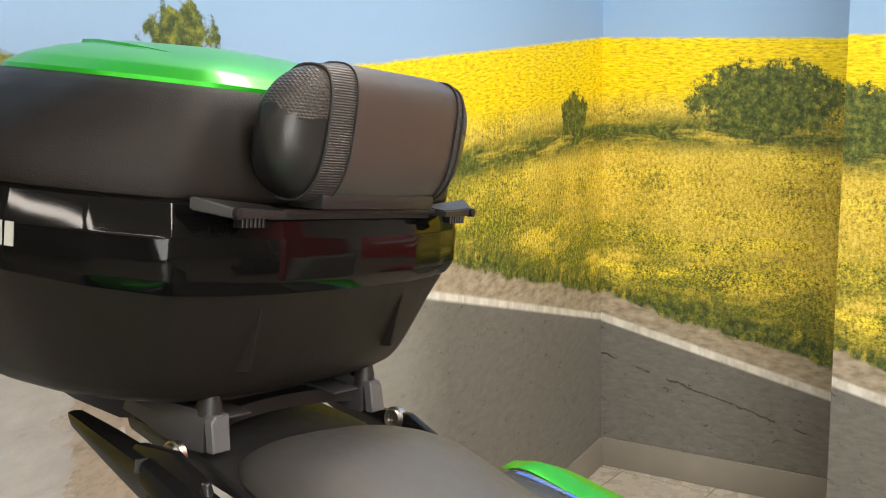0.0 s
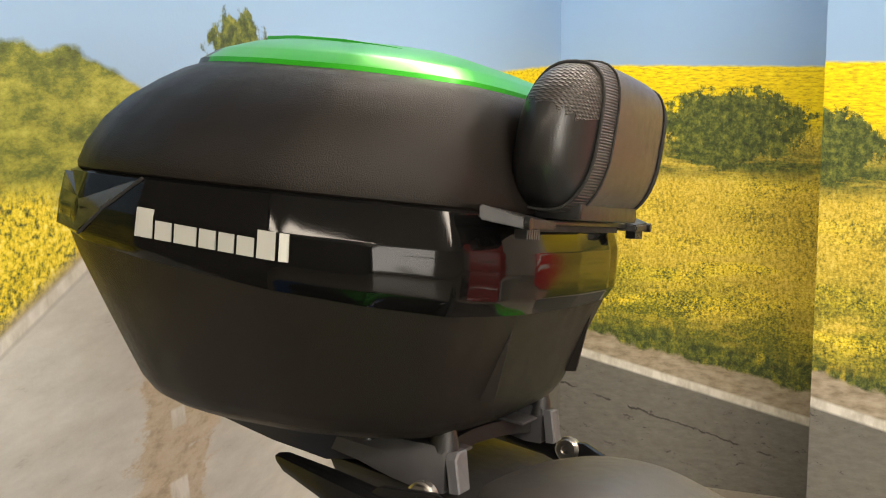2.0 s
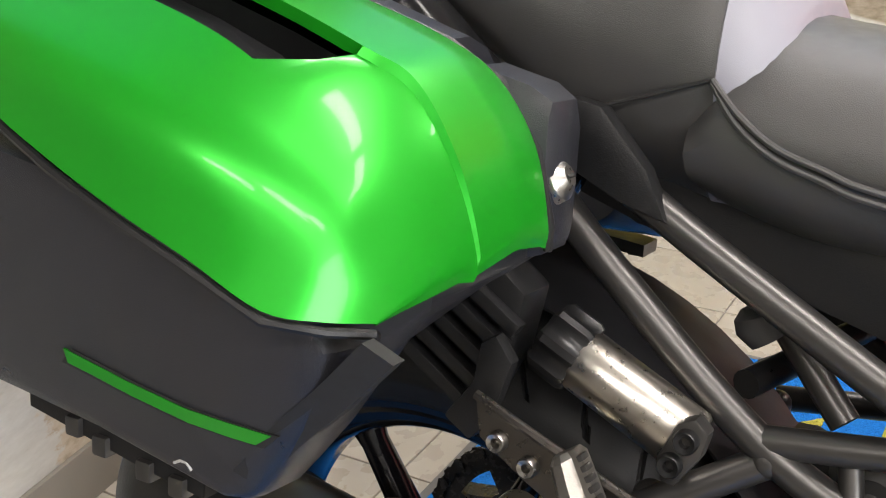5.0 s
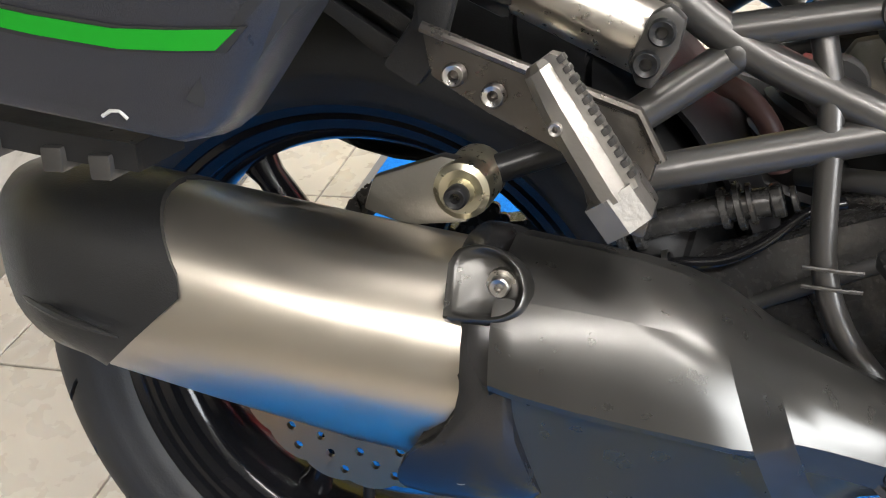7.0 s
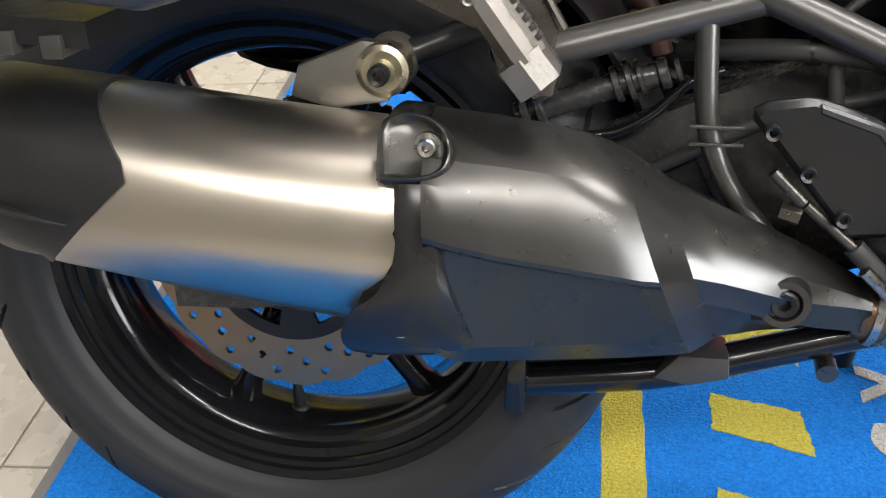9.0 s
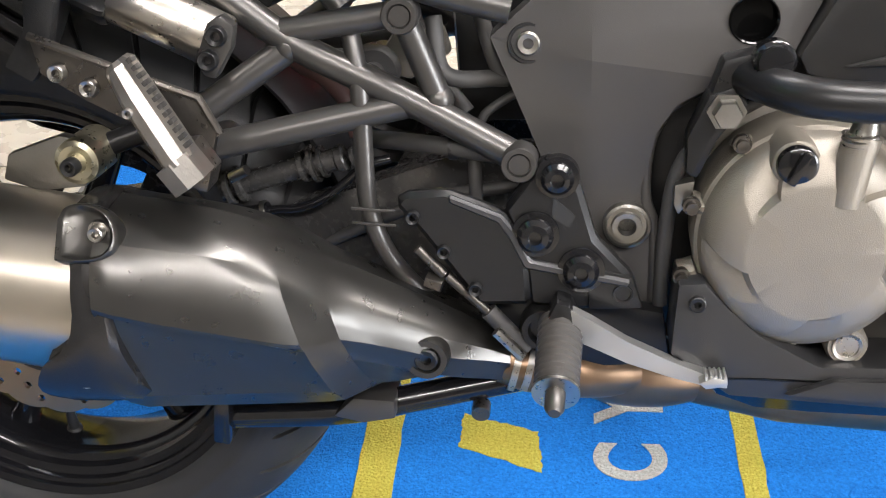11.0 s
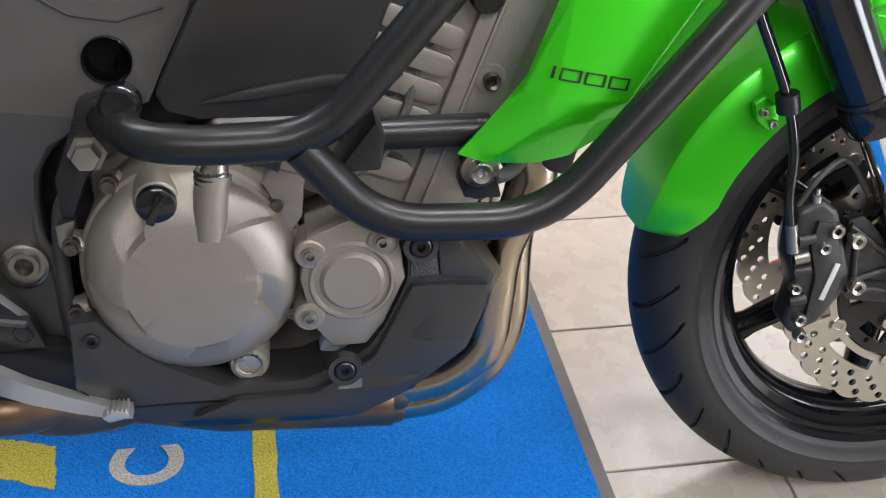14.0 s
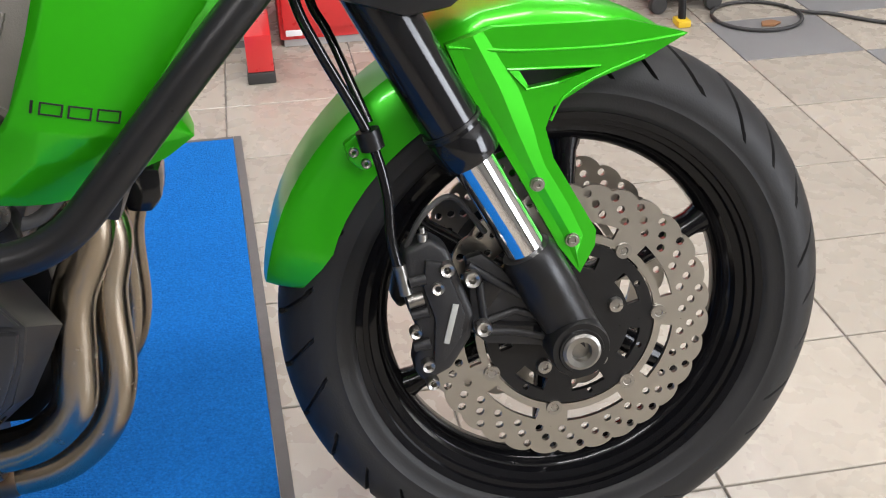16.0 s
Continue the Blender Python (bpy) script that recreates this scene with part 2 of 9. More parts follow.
# wall with a printed landscape: sky, rape field, hedges, verge, white line, road
def mural_material(name, corner_side):
    """A landscape print. Generated from the wall's own metres: u along the wall from the corner, v up."""
    m = bpy.data.materials.new(name)
    m.use_nodes = True
    n, l = m.node_tree.nodes, m.node_tree.links
    bsdf = n["Principled BSDF"]
    bsdf.inputs["Roughness"].default_value = 0.55
    tc = n.new("ShaderNodeTexCoord")
    sep = n.new("ShaderNodeSeparateXYZ")
    l.new(tc.outputs["Object"], sep.inputs[0])

    def math_node(op, a, b=None, c=None):
        q = n.new("ShaderNodeMath")
        q.operation = op
        for i, v in enumerate((a, b, c)):
            if v is None:
                continue
            if isinstance(v, (int, float)):
                q.inputs[i].default_value = v
            else:
                l.new(v, q.inputs[i])
        return q.outputs[0]

    def noise_node(scale, detail=4, stretch=(1, 1, 1), rot=0.0, rough=0.6, kind="noise"):
        mp = n.new("ShaderNodeMapping")
        mp.inputs["Scale"].default_value = stretch
        mp.inputs["Rotation"].default_value = (0, rot, 0)
        l.new(tc.outputs["Object"], mp.inputs["Vector"])
        q = n.new("ShaderNodeTexNoise")
        q.inputs["Scale"].default_value, q.inputs["Detail"].default_value, q.inputs["Roughness"].default_value = scale, detail, rough
        l.new(mp.outputs[0], q.inputs["Vector"])
        return q.outputs["Fac"]

    def ramp(fac, stops):
        q = n.new("ShaderNodeValToRGB")
        e = q.color_ramp.elements
        while len(e) < len(stops):
            e.new(0.5)
        for el, (p, col) in zip(e, stops):
            el.position, el.color = p, (*col, 1)
        l.new(fac, q.inputs["Fac"])
        return q.outputs["Color"]

    def over(base, top, mask):
        q = n.new("ShaderNodeMix")
        q.data_type = "RGBA"
        l.new(mask, q.inputs["Factor"])
        l.new(base, q.inputs["A"])
        l.new(top, q.inputs["B"])
        return q.outputs["Result"]

    def step(v, edge, soft):
        """0 below the edge, 1 above it."""
        q = n.new("ShaderNodeMapRange")
        q.inputs["From Min"].default_value, q.inputs["From Max"].default_value = -soft, soft
        l.new(math_node("SUBTRACT", v, edge), q.inputs["Value"])
        return q.outputs["Result"]

    u, v = sep.outputs["X"], sep.outputs["Z"]
    fine = noise_node(26, 8, (1.4, 1, 0.6), 0.5)
    blades = noise_node(85, 4, (1.15, 1, 0.85), 0.3, 0.7)
    dots = noise_node(150, 2, (1, 1, 1.3), 0.1, 0.5)
    clump = noise_node(5, 6)
    big = noise_node(1.6, 4)
    sky = ramp(math_node("MULTIPLY_ADD", v, 0.9, -1.05), [(0.0, (0.26, 0.39, 0.55)), (0.5, (0.19, 0.34, 0.54)), (1.0, (0.14, 0.29, 0.50))])
    field = ramp(math_node("ADD", math_node("MULTIPLY", blades, 0.62), math_node("MULTIPLY_ADD", dots, 0.42, math_node("MULTIPLY_ADD", clump, 0.55, -0.285))), [(0.39, (0.05, 0.06, 0.008)), (0.46, (0.28, 0.25, 0.026)), (0.53, (0.68, 0.53, 0.035)), (0.60, (0.88, 0.70, 0.07)), (0.72, (0.92, 0.86, 0.36))])
    far = ramp(noise_node(85, 4, (0.45, 1, 2.0), 0, 0.65), [(0.34, (0.40, 0.29, 0.006)), (0.48, (0.74, 0.53, 0.004)), (0.62, (0.86, 0.68, 0.01)), (0.78, (0.88, 0.76, 0.10))])
    weeds = ramp(math_node("MULTIPLY_ADD", blades, 0.62, math_node("MULTIPLY_ADD", dots, 0.28, math_node("MULTIPLY", clump, 0.25))), [(0.39, (0.04, 0.045, 0.008)), (0.47, (0.25, 0.21, 0.025)), (0.57, (0.58, 0.42, 0.045)), (0.71, (0.80, 0.64, 0.16))])
    leaf = ramp(noise_node(46, 6, rough=0.78), [(0.36, (0.010, 0.020, 0.006)), (0.48, (0.050, 0.075, 0.014)), (0.58, (0.15, 0.17, 0.028)), (0.72, (0.36, 0.33, 0.05))])
    hill = ramp(noise_node(12, 9, (0.8, 1, 1.7), 0, 0.78), [(0.34, (0.018, 0.034, 0.008)), (0.45, (0.10, 0.125, 0.020)), (0.56, (0.29, 0.29, 0.045)), (0.70, (0.52, 0.47, 0.12))])
    verge = ramp(noise_node(22, 7, (1, 1, 2.5)), [(0.35, (0.22, 0.18, 0.12)), (0.55, (0.36, 0.30, 0.22)), (0.7, (0.44, 0.38, 0.28))])
    tar = ramp(noise_node(40, 9, (0.6, 1, 1.5), 0.15, 0.72), [(0.24, (0.03, 0.028, 0.024)), (0.34, (0.115, 0.11, 0.095)), (0.55, (0.150, 0.146, 0.130)), (0.72, (0.185, 0.18, 0.16)), (0.82, (0.32, 0.31, 0.27))])
    pale_tar = ramp(noise_node(11, 9, (0.8, 1, 2.6), 0.35, 0.68), [(0.26, (0.29, 0.28, 0.24)), (0.40, (0.50, 0.49, 0.445)), (0.6, (0.58, 0.575, 0.53)), (0.74, (0.64, 0.635, 0.595)), (0.84, (0.72, 0.70, 0.66))])
    tan = ramp(noise_node(26, 8, (1, 1, 2.2), 0.2, 0.7), [(0.3, (0.30, 0.24, 0.16)), (0.5, (0.50, 0.42, 0.31)), (0.7, (0.56, 0.50, 0.40))])
    paint = ramp(fine, [(0.3, (0.42, 0.40, 0.34)), (0.6, (0.68, 0.66, 0.60))])
    wob = math_node("MULTIPLY_ADD", clump, 0.10, -0.05)
    wob2 = math_node("MULTIPLY_ADD", noise_node(14, 5), 0.05, -0.025)
    un = math_node("MULTIPLY", u, 1.0)
    if corner_side == "left":
        horizon = math_node("MULTIPLY_ADD", un, -0.024, 1.377)
        rise = math_node("POWER", math_node("MAXIMUM", math_node("SUBTRACT", un, 1.2), 0.0), 2.0)
        fall = math_node("MULTIPLY_ADD", math_node("SUBTRACT", un, 2.1), -0.457, 1.2)
        edge = math_node("MINIMUM", math_node("ADD", math_node("MULTIPLY_ADD", un, 0.29, 0.50), math_node("MULTIPLY", rise, 0.14)), fall)
        verge_w, line_w = 0.075, 0.020
    else:
        horizon = math_node("MULTIPLY_ADD", un, -0.018, 1.377)
        edge = math_node("MULTIPLY_ADD", un, -0.215, 0.50)
        verge_w, line_w = 0.085, 0.026
    vw = math_node("ADD", v, wob2)
    col = field
    hedge = math_node("MULTIPLY", step(v, math_node("ADD", 0.86, wob), 0.06), step(math_node("ADD", 1.20, wob), v, 0.03))
    col = over(col, weeds, math_node("MULTIPLY", hedge, step(big, 0.40, 0.12)))
    streak = noise_node(5.5, 6, (0.30, 1, 2.6), 0.12, 0.65)
    col = over(col, weeds, math_node("MULTIPLY", step(streak, 0.50, 0.05), step(math_node("ADD", 1.15, wob), v, 0.05)))
    lush = ramp(math_node("MULTIPLY_ADD", blades, 0.6, math_node("MULTIPLY", dots, 0.4)), [(0.37, (0.035, 0.05, 0.007)), (0.49, (0.13, 0.145, 0.016)), (0.59, (0.40, 0.36, 0.025)), (0.73, (0.70, 0.60, 0.11))])
    col = over(col, lush, math_node("MULTIPLY", step(math_node("ADD", edge, 0.30), math_node("ADD", vw, wob), 0.10), step(noise_node(7, 6, (0.5, 1, 1.6), 0, 0.7), 0.47, 0.06)))
    dark = math_node("MULTIPLY", step(v, math_node("ADD", 1.050, wob2), 0.025), step(math_node("ADD", 1.135, wob), v, 0.03))
    col = over(col, leaf, math_node("MULTIPLY", dark, step(noise_node(9, 7, (0.4, 1, 2.4), 0, 0.7), 0.42, 0.08)))
    col = over(col, far, step(vw, 1.19, 0.03))
    near = math_node("ADD", edge, math_node("MULTIPLY_ADD", un, 0.10, verge_w + 0.05)) if corner_side != "left" else math_node("ADD", edge, verge_w + 0.07)
    col = over(col, leaf, math_node("MULTIPLY", step(near, math_node("ADD", vw, wob), 0.04), step(fine, 0.40, 0.10)))
    bu, bv, rx, ry = (0.50, 1.195, 0.24, 0.115) if corner_side == "right" else (-0.02, 1.17, 0.18, 0.10) if corner_side == "column" else (0.22, 1.16, 0.10, 0.07)
    du = math_node("DIVIDE", math_node("SUBTRACT", un, bu), rx)
    dv = math_node("DIVIDE", math_node("SUBTRACT", v, bv), ry)
    rr = math_node("ADD", math_node("MULTIPLY", du, du), math_node("MULTIPLY", dv, dv))
    rr = math_node("ADD", rr, math_node("MULTIPLY_ADD", noise_node(15, 8, rough=0.8), 4.4, -2.2))
    col = over(col, leaf, step(0.85, rr, 0.12))
    col = over(col, verge, step(math_node("ADD", edge, verge_w), math_node("ADD", vw, wob), 0.006))
    col = over(col, paint, step(math_node("ADD", edge, line_w / 2), v, 0.004))
    pits = ramp(fine, [(0.3, (0.02, 0.019, 0.016)), (0.7, (0.05, 0.048, 0.042))])
    tar = over(tar, pits, math_node("MULTIPLY", step(noise_node(21, 9, (0.8, 1, 1.5), 0.6, 0.8), 0.60, 0.015), 0.85))
    if corner_side == "right":
        crack = math_node("ABSOLUTE", math_node("ADD", math_node("SUBTRACT", v, math_node("MULTIPLY_ADD", un, -0.03, math_node("SUBTRACT", edge, 0.095))), math_node("MULTIPLY", noise_node(18, 9, rough=0.8), 0.05)))
        tar = over(tar, pits, math_node("MULTIPLY", step(0.0026, crack, 0.0010), step(noise_node(9, 4), 0.50, 0.03)))
    col = over(col, tar, step(math_node("SUBTRACT", edge, line_w / 2), v, 0.004))
    if corner_side == "left":
        # worn middle strip with dashes, a crop field and wooded hill beyond the road, one tree on the skyline
        col = over(col, pale_tar, math_node("MULTIPLY", step(un, 1.5, 0.5), step(math_node("SUBTRACT", edge, line_w / 2), v, 0.004)))
        strip = math_node("ABSOLUTE", math_node("SUBTRACT", math_node("ADD", un, math_node("MULTIPLY", wob, 1.2)), math_node("MULTIPLY_ADD", v, -0.16, 2.185)))
        wear = math_node("ADD", math_node("MULTIPLY", strip, -6.5), math_node("MULTIPLY_ADD", noise_node(7, 8, (1.0, 1, 2.4), 0.0, 0.72), 2.2, -0.62))
        col = over(col, tan, math_node("MULTIPLY", step(wear, 0.0, 0.06), step(1.0, v, 0.02)))
        for v0, v1, uc, hw in ((1.012, 1.022, 2.036, 0.011), (0.956, 0.977, 2.037, 0.0145), (0.889, 0.917, 2.042, 0.0165), (0.755, 0.815, 2.047, 0.021), (0.44, 0.60, 2.055, 0.029)):
            du = math_node("ABSOLUTE", math_node("SUBTRACT", un, math_node("MULTIPLY_ADD", math_node("SUBTRACT", v, (v0 + v1) / 2), 0.08, uc)))
            box = math_node("MULTIPLY", step(v, v0, 0.002), step(v1, v, 0.002))
            col = over(col, paint, math_node("MULTIPLY", step(hw, du, 0.002), box))
        beyond = math_node("MULTIPLY", step(un, 2.1, 0.02), step(v, math_node("ADD", edge, 0.02), 0.01))
        col = over(col, field, beyond)
        col = over(col, hill, math_node("MULTIPLY", step(un, 2.08, 0.02), step(math_node("ADD", v, math_node("MULTIPLY", wob, 1.5)), 1.25, 0.02)))
        top = math_node("ADD", horizon, math_node("MULTIPLY", step(un, 2.1, 0.10), math_node("MULTIPLY_ADD", clump, 0.10, 0.03)))
    else:
        top = horizon
    col = over(col, sky, step(v, math_node("ADD", top, math_node("MULTIPLY", wob2, 0.25)), 0.004))
    if corner_side == "left":
        tu = math_node("DIVIDE", math_node("SUBTRACT", un, 1.84), 0.095)
        tv = math_node("DIVIDE", math_node("SUBTRACT", v, 1.405), 0.065)
        tr = math_node("ADD", math_node("MULTIPLY", tu, tu), math_node("MULTIPLY", tv, tv))
        tr = math_node("ADD", tr, math_node("MULTIPLY_ADD", noise_node(30, 6), 3.0, -1.5))
        col = over(col, leaf, step(0.75, tr, 0.12))
    l.new(col, bsdf.inputs["Base Color"])
    bt = n.new("ShaderNodeBump")
    bt.inputs["Strength"].default_value, bt.inputs["Distance"].default_value = 0.12, 0.002
    l.new(noise_node(140, 3), bt.inputs["Height"])
    l.new(bt.outputs["Normal"], bsdf.inputs["Normal"])
    return m


def wall(name, length, height, material, at, turn, label, depth=0.12, start=0.0):
    ob = part(name, prism([(start, 0), (length, 0), (length, height), (start, height)], 0, depth), material, None, smooth=0)
    ob.matrix_world = pose(*at, 0, 0, turn)
    return tagged(ob, label, "wall", kind="structure")


HIGH = 2.9
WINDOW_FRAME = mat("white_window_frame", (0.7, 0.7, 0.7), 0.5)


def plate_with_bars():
    """A window frame with mullions, added around the unseen side light; drawn about its centre."""
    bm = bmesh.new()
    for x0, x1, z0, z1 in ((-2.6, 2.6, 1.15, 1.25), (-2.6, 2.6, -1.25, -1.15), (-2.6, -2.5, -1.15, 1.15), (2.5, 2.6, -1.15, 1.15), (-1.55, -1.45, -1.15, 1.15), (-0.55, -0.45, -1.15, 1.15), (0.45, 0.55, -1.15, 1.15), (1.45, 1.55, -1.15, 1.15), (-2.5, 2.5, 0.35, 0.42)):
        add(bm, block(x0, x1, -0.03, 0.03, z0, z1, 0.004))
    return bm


CX, CY = -1.065, 2.43  # the corner of the two printed walls
wall("wall_west", 2.9, HIGH, mural_material("mural_west", "left"), (CX, CY, 0), -82.6, "wall with a printed road, rape field and sky", -0.12, -0.1)
wall("wall_showroom", 5.4, HIGH, DARK_ROOM_WALL, (CX + 2.9 * math.cos(math.radians(-82.6)), CY + 2.9 * math.sin(math.radians(-82.6)), 0), -82.6, "unseen wall beyond the printed wall, coloured dark for a dim room", -0.12)
wall("wall_north", 0.83, HIGH, mural_material("mural_north", "right"), (CX, CY, 0), 5.1, "wall with a printed rape field and road verge")
wall("wall_pier", 0.75, HIGH, mural_material("mural_pier", "column"), (-0.252, 2.17, 0), 0, "projecting wall pier with the printed field going on", 0.4)
wall("wall_far", 9.0, HIGH, WHITE_WALL, (0.4, 5.2, 0), 0, "plain white rear wall of the workshop")
wall("wall_return", 3.0, HIGH, WHITE_WALL, (0.45, 2.4, 0), 90, "plain white side wall", 0.12)
wall("wall_east", 13.0, HIGH, WHITE_WALL, (7.0, -6.5, 0), 90, "plain white end wall")
wall("wall_south", 9.5, HIGH, DARK_ROOM_WALL, (-2.4, -5.5, 0), 0, "unseen showroom wall, coloured dark for a dim room", -0.12)
# unseen frame, added so the side light stands in a window
win = part("added_window_1", plate_with_bars(), WINDOW_FRAME, None, smooth=0)
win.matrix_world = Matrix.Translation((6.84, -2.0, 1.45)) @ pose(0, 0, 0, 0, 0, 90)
tagged(win, "white window frame added around the unseen side light", "window", kind="structure")
ceil = part("ceiling", block(-7, 9, -7, 10, HIGH, HIGH + 0.1, 0), CEILING, None, smooth=0)
tagged(ceil, "plain white ceiling", "ceiling", kind="structure")
for a, b, mm in ((0.0, 2.9, Matrix.Translation((CX, CY, 0)) @ pose(0, 0, 0, 0, 0, -82.6)), (0.0, 0.83, Matrix.Translation((CX, CY, 0)) @ pose(0, 0, 0, 0, 0, 5.1))):
    side = 1 if b > 1 else -1
    sk = part("baseboard", prism([(a + 0.01, 0), (b, 0), (b, 0.095), (a + 0.01, 0.095)], 0.001 * side, 0.011 * side, 0.002), mat("grey_baseboard", (0.22, 0.20, 0.17), 0.5, 0, 0.15, 10), None)
    sk.matrix_world = mm
    tagged(sk, "low grey baseboard at the foot of the wall", "baseboard", kind="structure")

# floor tiles
TX, TY = 0.302, 0.2645


def tile_data(material):
    bm = bmesh.new()
    a, b, h, e = TX / 2 - 0.0016, TY / 2 - 0.0016, 0.0, 0.0012
    top = [bm.verts.new((x, y, h)) for x, y in ((-a + e, -b + e), (a - e, -b + e), (a - e, b - e), (-a + e, b - e))]
    mid = [bm.verts.new((x, y, h - e)) for x, y in ((-a, -b), (a, -b), (a, b), (-a, b))]
    low = [bm.verts.new((x, y, h - 0.004)) for x, y in ((-a, -b), (a, -b), (a, b), (-a, b))]
    bm.faces.new(top)
    for r, q in ((mid, top), (low, mid)):
        for i in range(4):
            bm.faces.new((r[i], r[(i + 1) % 4], q[(i + 1) % 4], q[i]))
    me = bpy.data.meshes.new("floor_tile")
    bm.to_mesh(me)
    bm.free()
    me.materials.append(material)
    return me


def lay_tiles():
    plain, grey = tile_data(TILE), tile_data(GREY_TILE)
    rest, count = [], 0
    spots = [(1.44 + TX * (i + 0.5), 0.03 + TY * (j + 0.5)) for i in range(-10, 19) for j in range(-24, 22)]
    spots = [p for p in spots if p[0] > -1.2]
    spots.sort(key=lambda p: (p[0] - 1.3) ** 2 + (p[1] - 0.6) ** 2)
    for x, y in spots:
        me = grey if (((y > 1.38 and x > 2.25) or (y > 1.1 and x > 2.62)) and (round(x / TX) + round(y / TY)) % 2 == 0) else plain
        if count < 300:
            ob = new("tile", me)
            ob.location = (x, y, 0)
            ob.parent = floor
            count += 1
        else:
            rest.append((x, y))
    bm = bmesh.new()
    for x, y in rest:
        a, b = TX / 2 - 0.0016, TY / 2 - 0.0016
        q = [bm.verts.new((x + i, y + j, -0.0003)) for i, j in ((-a, -b), (a, -b), (a, b), (-a, b))]
        w = [bm.verts.new((x + i, y + j, -0.004)) for i, j in ((-a, -b), (a, -b), (a, b), (-a, b))]
        bm.faces.new(q)
        for i in range(4):
            bm.faces.new((w[i], w[(i + 1) % 4], q[(i + 1) % 4], q[i]))
    ob = part("far_tiles", bm, TILE, floor, smooth=0)
    tagged(ob, kind="stuff")


lay_tiles()


# entrance mat with yellow marks and letters
def carpet_material(name, color, second):
    m = mat(name, color, 0.95, 0, 0.55, 230, bump=1.0, bump_scale=330, second=second, spec=0.1)
    for node in m.node_tree.nodes:
        if node.type == "BUMP":
            node.inputs["Distance"].default_value = 0.006
        if node.type == "TEX_NOISE" and abs(node.inputs["Scale"].default_value - 230) < 1:
            node.inputs["Detail"].default_value, node.inputs["Roughness"].default_value = 2, 0.8
    return m


BLUE = carpet_material("blue_carpet", (0.005, 0.125, 0.58), (0.020, 0.275, 0.84))
YELLOW = carpet_material("yellow_carpet", (0.42, 0.36, 0.03), (0.70, 0.62, 0.12))
GREY_PILE = carpet_material("pale_carpet", (0.40, 0.40, 0.36), (0.62, 0.62, 0.58))
EDGE = mat("mat_edge_rubber", (0.11, 0.105, 0.10), 0.7, 0, 0.15, 60, bump=0.3, bump_scale=300)


def flat(pts, z0, z1, turn=True):
    """A plate on the floor with the outline pts (x, y)."""
    bm = bmesh.new()
    lo = [bm.verts.new((x, y, z0)) for x, y in pts]
    hi = [bm.verts.new((x, y, z1)) for x, y in pts]
    n = len(pts)
    bm.faces.new(hi)
    for i in range(n):
        bm.faces.new((lo[i], lo[(i + 1) % n], hi[(i + 1) % n], hi[i]))
    bmesh.ops.recalc_face_normals(bm, faces=bm.faces)
    return bm


carpet = part("entrance_mat", flat([(-0.29, -1.05), (1.243, -1.05), (1.152, 1.172), (-0.29, 1.172)], 0.0, 0.0075), BLUE, None, smooth=0)
tagged(carpet, "bright blue pile entrance mat with yellow stripes and pale letters", "mat")
part("edge_strip", flat([(1.245, -1.07), (1.2635, -1.07), (1.168, 1.19), (1.1525, 1.19)], 0.0, 0.004), EDGE, carpet, "grey rubber edging", smooth=0)
part("edge_strip", flat([(-0.308, 1.173), (1.1515, 1.173), (1.1515, 1.19), (-0.308, 1.19)], 0.0, 0.004), EDGE, carpet, smooth=0)
part("edge_strip", flat([(-0.308, -1.07), (-0.291, -1.07), (-0.291, 1.172), (-0.308, 1.172)], 0.0, 0.004), EDGE, carpet, smooth=0)


def ragged(pts, n=14, amp=0.0016):
    """An outline with a slightly uneven pile edge."""
    out = []
    for (x0, y0), (x1, y1) in zip(pts, pts[1:] + pts[:1]):
        for k in range(n):
            t = k / n
            out.append((x0 + (x1 - x0) * t + random.uniform(-amp, amp), y0 + (y1 - y0) * t + random.uniform(-amp, amp)))
    return out


def strip_bm(x0, x1, y0, y1, lean, n=90):
    """A long stripe of pile, leaning slightly in x."""
    rows = []
    for k in range(n + 1):
        t = k / n
        y = y0 + (y1 - y0) * t
        xa, xb = x0 + lean * (1 - 2 * t) + random.uniform(-0.0014, 0.0014), x1 + lean * (1 - 2 * t) + random.uniform(-0.0014, 0.0014)
        rows.append([Vector((xa, y, 0.007)), Vector((xa + 0.001, y, 0.0085)), Vector((xb - 0.001, y, 0.0085)), Vector((xb, y, 0.007))])
    return skin(rows)


for x0, x1 in ((0.318, 0.367), (0.781, 0.811)):
    part("stripe", strip_bm(x0 + 0.0045, x1 + 0.0045, -0.95, 1.1, 0.0205), YELLOW, carpet, "yellow stripe in the pile", smooth=0)
for k in range(-7, 7):
    dy = 0.151 * k
    part("block", flat(ragged([(0.445, 0.117 + dy), (0.551, 0.078 + dy), (0.543, 0.147 + dy), (0.445, 0.178 + dy)][::1]), 0.007, 0.0085), YELLOW, carpet, smooth=0)
for k in range(-5, 7):
    dy = 0.16 * k
    part("block", flat(ragged([(0.135, -0.085 + dy), (0.207, -0.008 + dy), (0.207, 0.062 + dy), (0.135, -0.01 + dy)]), 0.007, 0.0085), YELLOW, carpet, smooth=0)


